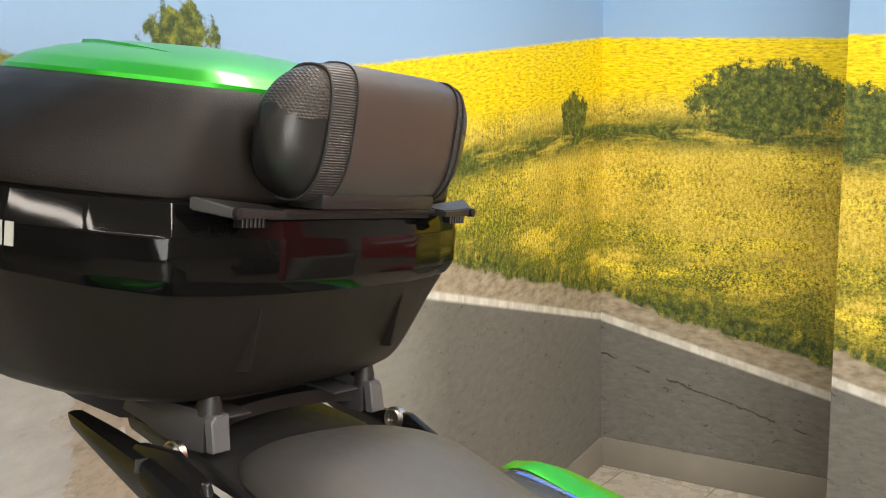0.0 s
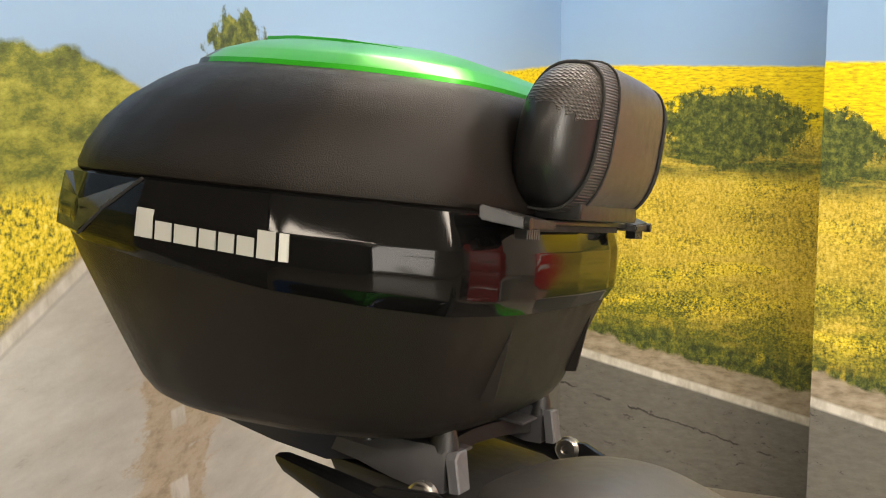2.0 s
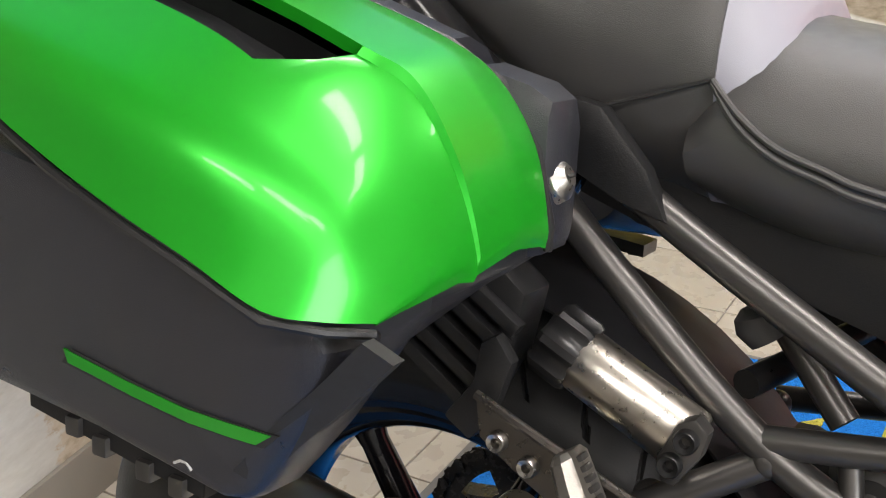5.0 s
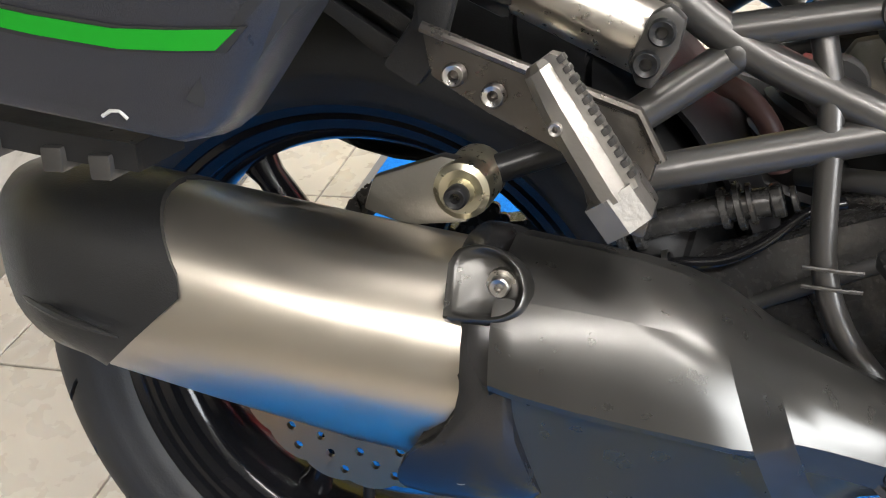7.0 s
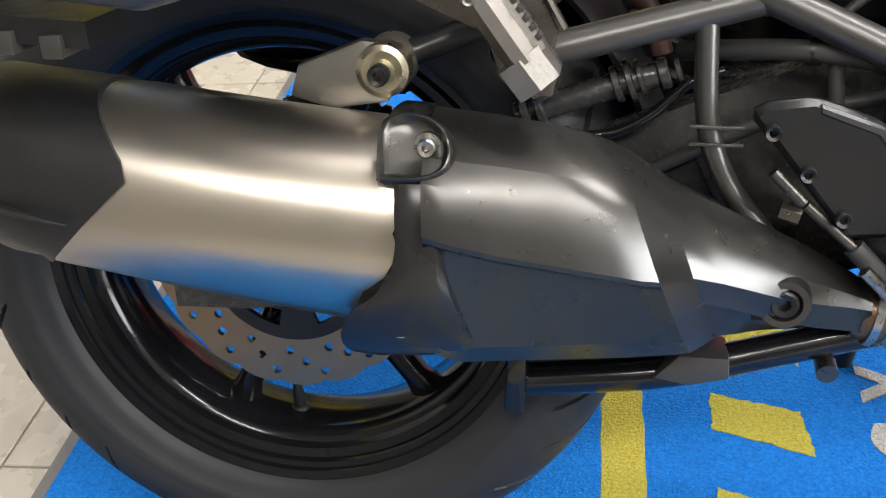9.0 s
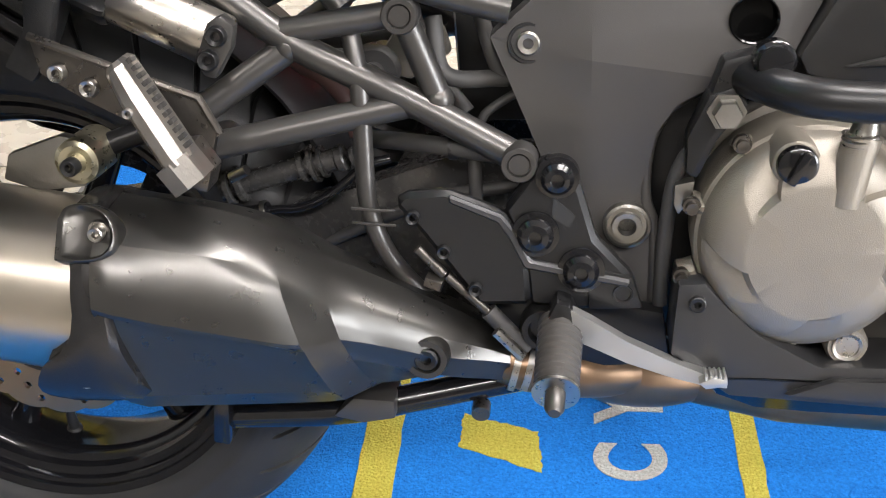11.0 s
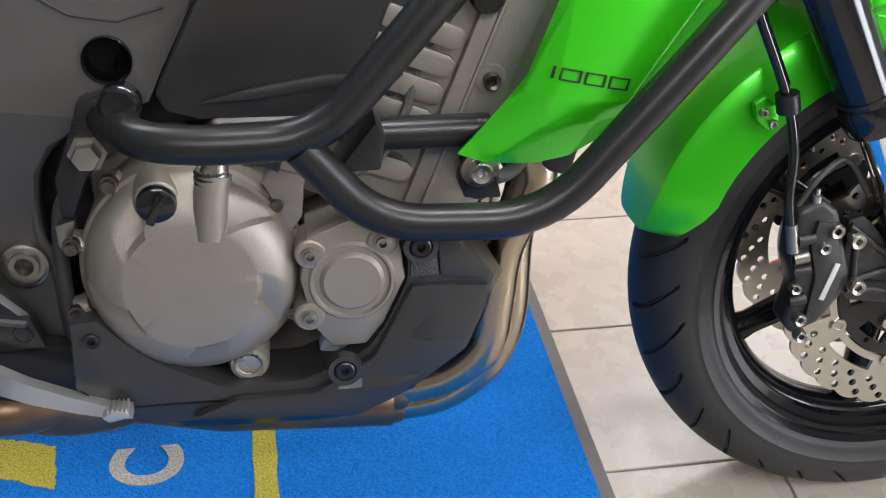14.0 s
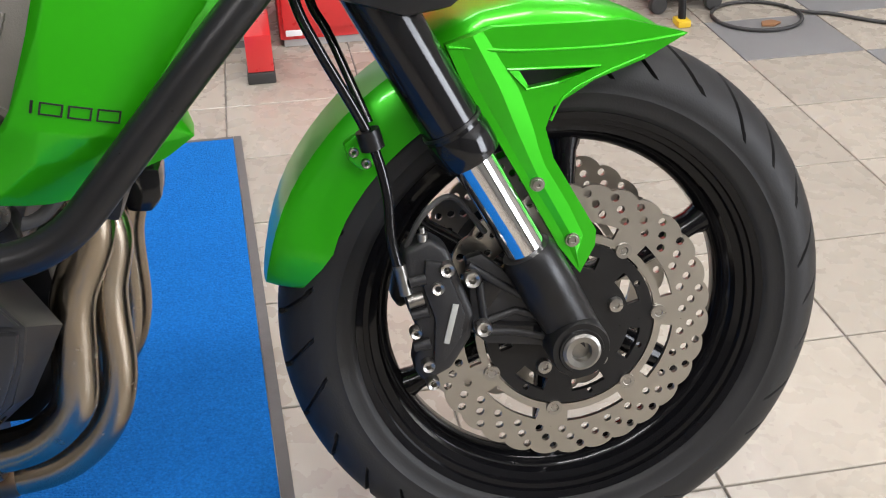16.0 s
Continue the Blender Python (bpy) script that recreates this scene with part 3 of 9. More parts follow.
def letter(ch, x, y, size):
    cu = bpy.data.curves.new("letter", "FONT")
    cu.body, cu.size, cu.align_x, cu.extrude, cu.offset = ch, size, "CENTER", 0.0008, 0.004
    ob = bpy.data.objects.new("letter", cu)
    dg = bpy.context.evaluated_depsgraph_get()
    scene.collection.objects.link(ob)
    me = bpy.data.meshes.new_from_object(ob.evaluated_get(bpy.context.evaluated_depsgraph_get()))
    bpy.data.objects.remove(ob)
    me.transform(pose(x, y, 0.0082, 0, 0, 90) @ Matrix.Diagonal((0.78, 1.0, 1.0, 1.0)))
    me.materials.clear()
    me.materials.append(GREY_PILE)
    lo = new("letter", me)
    lo.parent = carpet
    return lo


for i, ch in enumerate("MOTORCYCLE"):
    letter(ch, 0.696, 0.1015 + (i - 5) * 0.098, 0.117)


# ---------- lamps of the room ----------
def emitter(name, color, strength):
    m = bpy.data.materials.new(name)
    m.use_nodes = True
    b = m.node_tree.nodes["Principled BSDF"]
    b.inputs["Base Color"].default_value = (0.9, 0.9, 0.9, 1)
    b.inputs["Emission Color"].default_value, b.inputs["Emission Strength"].default_value = (*color, 1), strength
    return m


DIFFUSER = emitter("lit_diffuser", (1.0, 0.96, 0.9), 6.0)
LAMP_FRAME = mat("white_lamp_frame", (0.8, 0.8, 0.8), 0.4)
lamp_spots = [(0.5, -2.5), (1.8, -2.1), (-0.3, 1.5), (1.3, 0.1), (2.8, 0.1), (3.0, -1.9), (1.2, 2.6), (2.8, 2.6)]
first_lamp = None
for lx, ly in lamp_spots:
    if first_lamp is None:
        first_lamp = thing("ceiling_light", "lit white fluorescent ceiling light", "ceiling light", (lx, ly, HIGH), group="ceiling lights")
        part("frame", block(-0.62, 0.62, -0.16, 0.16, -0.07, 0.0, 0.01), LAMP_FRAME, first_lamp)
        part("diffuser", block(-0.59, 0.59, -0.13, 0.13, -0.078, -0.066, 0.003), DIFFUSER, first_lamp, "glowing diffuser")
    else:
        copy_thing(first_lamp, Matrix.Translation((lx, ly, HIGH)))
    area("ceiling_lamp", (lx, ly, HIGH - 0.09), (1.15, 0.24), LAMP_POWER, (1, 0.97, 0.93))

# ---------- the bike and its luggage ----------
bike = thing("motorcycle", "green and black touring motorcycle leaning on its side stand", "motorcycle", m=BIKE)
UP = Matrix.Translation((-0.102, 0, 0)) @ Matrix.Scale(1.1, 4)  # drawing scale of seat, rack and cases


def ring(cx, cy, hx, hy, z, n=48, e=3.2, tilt=0.0):
    """A rounded rectangle, level at z; tilt lowers it towards the front."""
    out = []
    for k in range(n):
        a = 2 * math.pi * k / n
        c, s = math.cos(a), math.sin(a)
        x = cx + hx * math.copysign(abs(c) ** (2 / e), c)
        y = cy + hy * math.copysign(abs(s) ** (2 / e), s)
        out.append(Vector((x, y, z - tilt * (x - cx))))
    return out


# the cowls' green again, darkened to offset the strong light on the lids
DIMMED_GREEN = mat("dimmed_green_paint", (0.006, 0.36, 0.016), 0.32, 0.5, 0.05, 3, coat=0.18, rough_var=0.04)
CASE_BLACK = mat("grained_black_plastic", (0.0105, 0.0086, 0.0073), 0.40, 0, 0.1, 12, bump=0.6, bump_scale=1100, spec=0.18)
BAND = mat("smoked_gloss_band", (0.003, 0.003, 0.003), 0.07, 0, 0.1, 10, coat=0.0, rough_var=0.02, spec=0.14)
LOGO = mat("silver_mark", (0.48, 0.49, 0.46), 0.35, 0.4, 0.05, 40)
PAD = mat("backrest_vinyl", (0.042, 0.033, 0.031), 0.36, 0, 0.12, 25, bump=0.3, bump_scale=1400)
PAD_SIDE = mat("backrest_side_vinyl", (0.012, 0.012, 0.012), 0.32, 0, 0.15, 25, bump=0.2, bump_scale=900)
def woven(name, color, pitch, across, strength):
    """Cloth with a raised regular weave: ribs one way, or dimples both ways."""
    m = mat(name, color, 0.5, 0, 0.2, 90)
    n, l = m.node_tree.nodes, m.node_tree.links
    co = n.new("ShaderNodeTexCoord")
    heights = []
    for direction in (("Z",) if not across else ("DIAGONAL", "Z")):
        w = n.new("ShaderNodeTexWave")
        w.bands_direction = direction
        w.inputs["Scale"].default_value = 1 / pitch / 3.2
        w.inputs["Distortion"].default_value = 0.3
        l.new(co.outputs["Object"], w.inputs["Vector"])
        heights.append(w.outputs["Fac"])
    h = heights[0]
    if across:
        q = n.new("ShaderNodeMath")
        q.operation = "MULTIPLY"
        l.new(heights[0], q.inputs[0])
        l.new(heights[1], q.inputs[1])
        h = q.outputs[0]
    bn = n.new("ShaderNodeBump")
    bn.inputs["Strength"].default_value, bn.inputs["Distance"].default_value = strength, 0.001
    l.new(h, bn.inputs["Height"])
    l.new(bn.outputs["Normal"], n["Principled BSDF"].inputs["Normal"])
    return m


MESHY = woven("dimpled_mesh_cloth", (0.034, 0.029, 0.026), 0.0026, True, 0.9)
RIBBED = woven("ribbed_cloth", (0.032, 0.027, 0.026), 0.0022, False, 0.8)
# black of seams and joints; also paints the shade of gaps and channels
SEAM_GAP_DARK = mat("seam_gap_dark", (0.012, 0.012, 0.012), 0.7)

SKEW = Matrix.Translation((-0.2, 0, 0.955)) @ pose(0, 0, 0, 2.5, 0, 4) @ Matrix.Translation((0.2, 0, -0.955))  # the case sits slightly askew on the tail
top_case = thing("top_case", "black hard top case with green lid and backrest pad", "top case", m=BIKE @ UP @ SKEW, at=(-0.2, 0, 0.955))


def case(name, bm, material, parent, label="", **k):
    return part(name, moved(bm, Matrix.Translation((0.2, 0, -0.955))), material, parent, label, **k)


CASE_X, CASE_F, CASE_R, CASE_W = -0.224, -0.036, -0.408, 0.3035
half_plan = [(-0.036, 0.0), (-0.039, 0.10), (-0.047, 0.156), (-0.060, 0.207), (-0.102, 0.252), (-0.158, 0.2875), (-0.256, 0.3035), (-0.318, 0.294), (-0.362, 0.266), (-0.390, 0.205), (-0.403, 0.10), (-0.408, 0.0)]


def plan_ring(front, half, rear, z, slope=0.05, bow=0.0, round_corner=0.012):
    """The case's faceted outline at z, with its corners eased; slope lowers it towards the front."""
    whole = half_plan[:-1] + [(x, -y) for x, y in half_plan[:0:-1]]
    pts = [Vector((front + (x - CASE_F) / (CASE_R - CASE_F) * (rear - front), y * half / CASE_W, 0)) for x, y in whole]
    out = []
    for i, q in enumerate(pts):
        u, w = pts[i - 1] - q, pts[(i + 1) % len(pts)] - q
        d = min(round_corner, u.length * 0.3, w.length * 0.3)
        s, e = q + u.normalized() * d, q + w.normalized() * d
        for t in (0.0, 0.5, 1.0):
            c = (1 - t) ** 2 * s + 2 * t * (1 - t) * q + t * t * e
            out.append(Vector((c.x, c.y, z - slope * (c.x - CASE_X))))
        for t in (0.25, 0.5, 0.75):
            nxt = pts[(i + 1) % len(pts)]
            e2 = nxt - w.normalized() * min(round_corner, w.length * 0.3)
            c = e.lerp(e2, t)
            out.append(Vector((c.x, c.y, z - slope * (c.x - CASE_X))))
    return out


def rows_skin(rows, keep):
    """Joins rings where keep(centre) holds; no end faces."""
    bm = bmesh.new()
    vs = [[bm.verts.new(p) for p in r] for r in rows]
    n = len(rows[0])
    for i in range(len(rows) - 1):
        for k in range(n):
            j = (k + 1) % n
            if keep((rows[i][k] + rows[i][j] + rows[i + 1][k] + rows[i + 1][j]) / 4):
                bm.faces.new((vs[i][k], vs[i][j], vs[i + 1][j], vs[i + 1][k]))
    bmesh.ops.delete(bm, geom=[v for v in bm.verts if not v.link_faces], context="VERTS")
    return bm


low = [(0.978, -0.125, 0.165, -0.310, 0.07), (0.9795, -0.105, 0.195, -0.330, 0.07), (0.983, -0.092, 0.215, -0.343, 0.07), (0.990, -0.083, 0.229, -0.353, 0.07), (1.000, -0.077, 0.238, -0.360, 0.075), (1.015, -0.071, 0.247, -0.367, 0.085), (1.040, -0.063, 0.262, -0.378, 0.10), (1.065, -0.055, 0.277, -0.388, 0.11), (1.085, -0.048, 0.289, -0.396, 0.12), (1.101, -0.042, 0.297, -0.401, 0.125)]
lower_shell = case("lower_shell", skin([plan_ring(f, h, r, z, sl, round_corner=0.016) for z, f, h, r, sl in low]), CASE_BLACK, top_case, smooth=50)
bandp = [(1.098, -0.048, 0.292, -0.398, 0.150), (1.0985, -0.0435, 0.2965, -0.4015, 0.150), (1.1060, -0.0375, 0.302, -0.407, 0.132), (1.1085, -0.0365, 0.3030, -0.4075, 0.127), (1.1300, -0.036, 0.3035, -0.408, 0.062), (1.1320, -0.0365, 0.3032, -0.4076, 0.061), (1.1555, -0.0435, 0.2965, -0.4010, 0.052), (1.1580, -0.0475, 0.2925, -0.397, 0.052)]
band = case("band", skin([plan_ring(f, h, r, z, sl, round_corner=0.005) for z, f, h, r, sl in bandp]), BAND, top_case, "glossy black belt with reflections", smooth=24)
upp = [(1.1545, -0.052, 0.288, -0.393), (1.1590, -0.0475, 0.2945, -0.397), (1.163, -0.0465, 0.2955, -0.397), (1.178, -0.0465, 0.293, -0.391), (1.198, -0.049, 0.283, -0.380), (1.216, -0.0525, 0.268, -0.366), (1.231, -0.0565, 0.250, -0.350), (1.242, -0.0605, 0.233, -0.337), (1.2475, -0.066, 0.221, -0.328), (1.2485, -0.080, 0.200, -0.312)]
upper_shell = case("upper_shell", skin([plan_ring(f, h, r, z, 0.05, round_corner=0.034) for z, f, h, r in upp]), CASE_BLACK, top_case)
lid = [(1.2470, -0.068, 0.220, -0.330), (1.2515, -0.0685, 0.2185, -0.3285), (1.2600, -0.077, 0.205, -0.320), (1.2625, -0.081, 0.200, -0.316), (1.2725, -0.104, 0.166, -0.305), (1.2805, -0.135, 0.122, -0.300), (1.2855, -0.165, 0.078, -0.295), (1.2880, -0.195, 0.036, -0.285), (1.2885, -0.215, 0.008, -0.26)]
lid_rows = [plan_ring(f, h, r, z, 0.05, round_corner=0.034) for z, f, h, r in lid]


def is_cap(c):
    return c.x < -0.272 - 0.8 * (c.z - 1.252) and c.z < 1.274 and abs(c.y) > 0.04


top_panel = case("top_panel", rows_skin(lid_rows, lambda c: not is_cap(c)), DIMMED_GREEN, top_case, "glossy green painted lid panel", smooth=22)
case("rear_cap", rows_skin(lid_rows, is_cap), GREY_PLASTIC, top_panel, "dark grey rear corner of the lid", smooth=22)
for sy in (-1, 1):
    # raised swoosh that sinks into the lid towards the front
    case("raised_flash", skin([[Vector((x, sy * (y + u * w), z - 0.05 * (x - CASE_X) + v)) for u, v in ((-1, -0.012), (1, -0.012), (0.9, 0.0018), (-0.2, 0.0030), (-0.9, 0.0010))] for x, y, w, z in ((-0.285, 0.070, 0.050, 1.2800), (-0.250, 0.085, 0.046, 1.2800), (-0.200, 0.100, 0.040, 1.2775), (-0.155, 0.108, 0.028, 1.2735), (-0.115, 0.112, 0.010, 1.2675))]), DIMMED_GREEN, top_panel, smooth=30)


def side_y(x, z):
    """Half width of the belt at x, inset above its ridge."""
    pts = [(px, py) for px, py in half_plan]
    for (x0, y0), (x1, y1) in zip(pts, pts[1:]):
        if x1 <= x <= x0:
            y = y0 + (y1 - y0) * (x0 - x) / (x0 - x1)
            break
    ridge_z = 1.131 - 0.062 * (x - CASE_X)
    return y - max(0.0, z - ridge_z) * 0.28


# mark on the belt: plain silver bars that follow its bend
x = -0.2560
for w, h in ((0.0125, 0.0195), (0.0115, 0.0125), (0.0155, 0.0125), (0.0115, 0.0125), (0.0105, 0.0125), (0.0115, 0.0125), (0.0115, 0.0185), (0.005, 0.0185)):
    mk = bmesh.new()
    rows = []
    for grow in (0.0012, -0.003):
        rows.append([mk.verts.new((px, -side_y(px, pz) - grow, pz)) for px, pz in ((px, 1.1190 - 0.10 * (px + 0.256) + dz) for px, dz in ((x, 0), (x + w, 0), (x + w, h), (x, h)))])
    mk.faces.new(rows[0])
    for i in range(4):
        mk.faces.new((rows[0][i], rows[1][i], rows[1][(i + 1) % 4], rows[0][(i + 1) % 4]))
    case("mark", mk, LOGO, band, "plain silver mark", smooth=0)
    x += w + 0.0026
for sy in (-1, 1):
    case("belt_joint", tube([(px, sy * (side_y(px, pz) + 0.0002), pz) for px, pz in ((-0.258, 1.158), (-0.270, 1.150), (-0.285, 1.139), (-0.300, 1.128), (-0.314, 1.117))], 0.0013, 6), SEAM_GAP_DARK, band)
    # rear belt corner behind the joint, its tint painting the mural's yellow reflection
    lamp = bmesh.new()
    spots = [(-0.262, 1.1555), (-0.288, 1.1365), (-0.316, 1.1185), (-0.360, 1.1225), (-0.364, 1.140), (-0.360, 1.1615)]
    face = [[lamp.verts.new((px, sy * (side_y(px, pz) + g), pz)) for px, pz in spots] for g in (0.0006, -0.003)]
    mid = lamp.verts.new((-0.315, sy * (side_y(-0.315, 1.140) + 0.0006), 1.140))
    for i in range(len(spots)):
        j = (i + 1) % len(spots)
        lamp.faces.new((face[0][i], face[0][j], mid))
        lamp.faces.new((face[0][i], face[1][i], face[1][j], face[0][j]))
    case("belt_corner", lamp, mat("mural_tinted_gloss", (0.03, 0.024, 0.012), 0.12, 0, 0.3, 60, rough_var=0.05), band, "dark rear corner of the belt, tinted with the mural's reflection", smooth=30)
    # flip latch: a wedge with a pivot and a ribbed finger grip below it
    wedge = bmesh.new()
    top = [wedge.verts.new(p) for p in ((-0.050, sy * 0.200, 1.1545), (-0.024, sy * 0.178, 1.1470), (-0.0205, sy * 0.120, 1.1445), (-0.048, sy * 0.113, 1.1480))]
    bot = [wedge.verts.new(p) for p in ((-0.050, sy * 0.200, 1.1440), (-0.0235, sy * 0.178, 1.1385), (-0.0200, sy * 0.120, 1.1385), (-0.048, sy * 0.113, 1.1385))]
    wedge.faces.new(top)
    wedge.faces.new(bot[::-1])
    for i in range(4):
        wedge.faces.new((top[i], bot[i], bot[(i + 1) % 4], top[(i + 1) % 4]))
    bmesh.ops.recalc_face_normals(wedge, faces=wedge.faces)
    bmesh.ops.bevel(wedge, geom=list(wedge.edges), offset=0.0012, segments=2, affect="EDGES")
    clip = case("latch", wedge, BLACK_PLASTIC, top_case, "black flip latch")
    case("pivot", moved(lathe([(0.0, -0.003), (0.0025, -0.0035), (0.0045, -0.003), (0.0048, 0.003)], (0, 0, 0), 14, "x"), Matrix.Translation((-0.0235, sy * 0.174, 1.1425)) @ pose(0, 0, 0, 0, 0, 180)), BLACK_METAL, clip)
    for k in range(6):
        case("grip_rib", block(-0.036, -0.0260, sy * (0.164 - 0.0048 * k) - 0.0014, sy * (0.164 - 0.0048 * k) + 0.0014, 1.1310, 1.1385, 0.0004, 1), BLACK_METAL, clip)
    # triangular fin under the belt
    fin = bmesh.new()
    v = [fin.verts.new(p) for p in ((-0.0505, sy * 0.1030, 1.079), (-0.0505, sy * 0.1055, 1.079), (-0.0660, sy * 0.1030, 1.0030), (-0.0660, sy * 0.1062, 1.0030), (-0.0790, sy * 0.1020, 1.0020), (-0.0775, sy * 0.1090, 1.0020), (-0.060, sy * 0.1030, 1.080), (-0.056, sy * 0.1065, 1.080))]
    for f in ((0, 1, 3, 2), (2, 3, 5, 4), (0, 2, 4, 6), (1, 7, 5, 3), (4, 5, 7, 6), (0, 6, 7, 1)):
        fin.faces.new([v[i] for i in f])
    case("rib", fin, CASE_BLACK, lower_shell, smooth=0)
case("latch_bar", block(-0.046, -0.030, -0.116, 0.116, 1.1415, 1.1455, 0.0012), BLACK_METAL, top_case)
case("latch_recess", block(-0.050, -0.0385, -0.118, 0.118, 1.1360, 1.1418, 0.001), SEAM_GAP_DARK, top_case)

# backrest pad
def pad_section(y, s, grow=0.0):
    out = []
    for k in range(40):
        a = 2 * math.pi * k / 40
        c, q = math.cos(a), math.sin(a)
        e = 2.7
        x = -0.027 + (0.033 * s + grow) * math.copysign(abs(c) ** (2 / e), c) + 0.012 * q * s - 0.2375 * y * y
        z = 1.209 + (0.061 * s + grow) * math.copysign(abs(q) ** (2 / e), q) - 0.05 * (x + 0.02)
        out.append(Vector((x, y, z)))
    return out


def pad_run(ys, grow=0.0):
    return skin([pad_section(y, math.sqrt(max(0.0, 1 - (abs(y) / 0.142) ** 5)) * 0.98 + 0.02, grow) for y in ys])


pad = case("backrest", pad_run([-0.072 + 0.160 * k / 14 for k in range(15)]), PAD, top_case, "brown-black vinyl backrest pad")
for sy, y0, y1 in ((-1, 0.0715, 0.101), (1, 0.0875, 0.101)):
    case("ribbed_insert", pad_run([sy * (y0 + (y1 - y0) * k / 4) for k in range(5)], 0.0006), RIBBED, pad, "ribbed woven insert")
    for upper in (True, False):
        rows = [pad_section(sy * (y1 + (0.1418 - y1) * k / 12), math.sqrt(max(0.0, 1 - ((y1 + (0.1418 - y1) * k / 12) / 0.142) ** 5)) * 0.98 + 0.02, 0.0004 if upper else 0.0) for k in range(13)]
        if not upper:
            rows.append([sum(rows[-1], Vector()) / 40 + (q - sum(rows[-1], Vector()) / 40) * 0.05 for q in rows[-1]])
        case("side_cheek", rows_skin(rows, lambda c: (c.z > 1.222 + 0.30 * (-0.004 - c.x) - 12 * max(0.0, c.x + 0.02) ** 2) == upper), MESHY if upper else PAD_SIDE, pad, "dimpled mesh cheek" if upper else "smooth black vinyl cheek")
    for yy in (y0, y1):
        sec = [p for p in pad_section(sy * yy, math.sqrt(1 - (yy / 0.142) ** 5) * 0.98 + 0.02, 0.0014)]
        case("seam", tube([*sec, sec[0]], 0.0009 if yy == y0 else 0.0014, 6), SEAM_GAP_DARK, pad)
case("pad_foot", block(-0.062, -0.012, -0.085, 0.085, 1.146, 1.160, 0.004), BLACK_PLASTIC, pad)

# ---------- right and left panniers ----------
PANNIER = mat("pannier_plastic", (0.019, 0.0198, 0.0245), 0.32, 0, 0.12, 12, bump=0.35, bump_scale=1300, spec=0.45)


def lerp(a, b, t):
    return Vector(a) * (1 - t) + Vector(b) * t


def outer_face(z):
    """How far out the pannier's outer face lies at height z: it leans inwards below the lid."""
    return 0.4405 * (1 - 0.105 * max(0.0, min(1.2, (0.73 - z) / 0.14)))


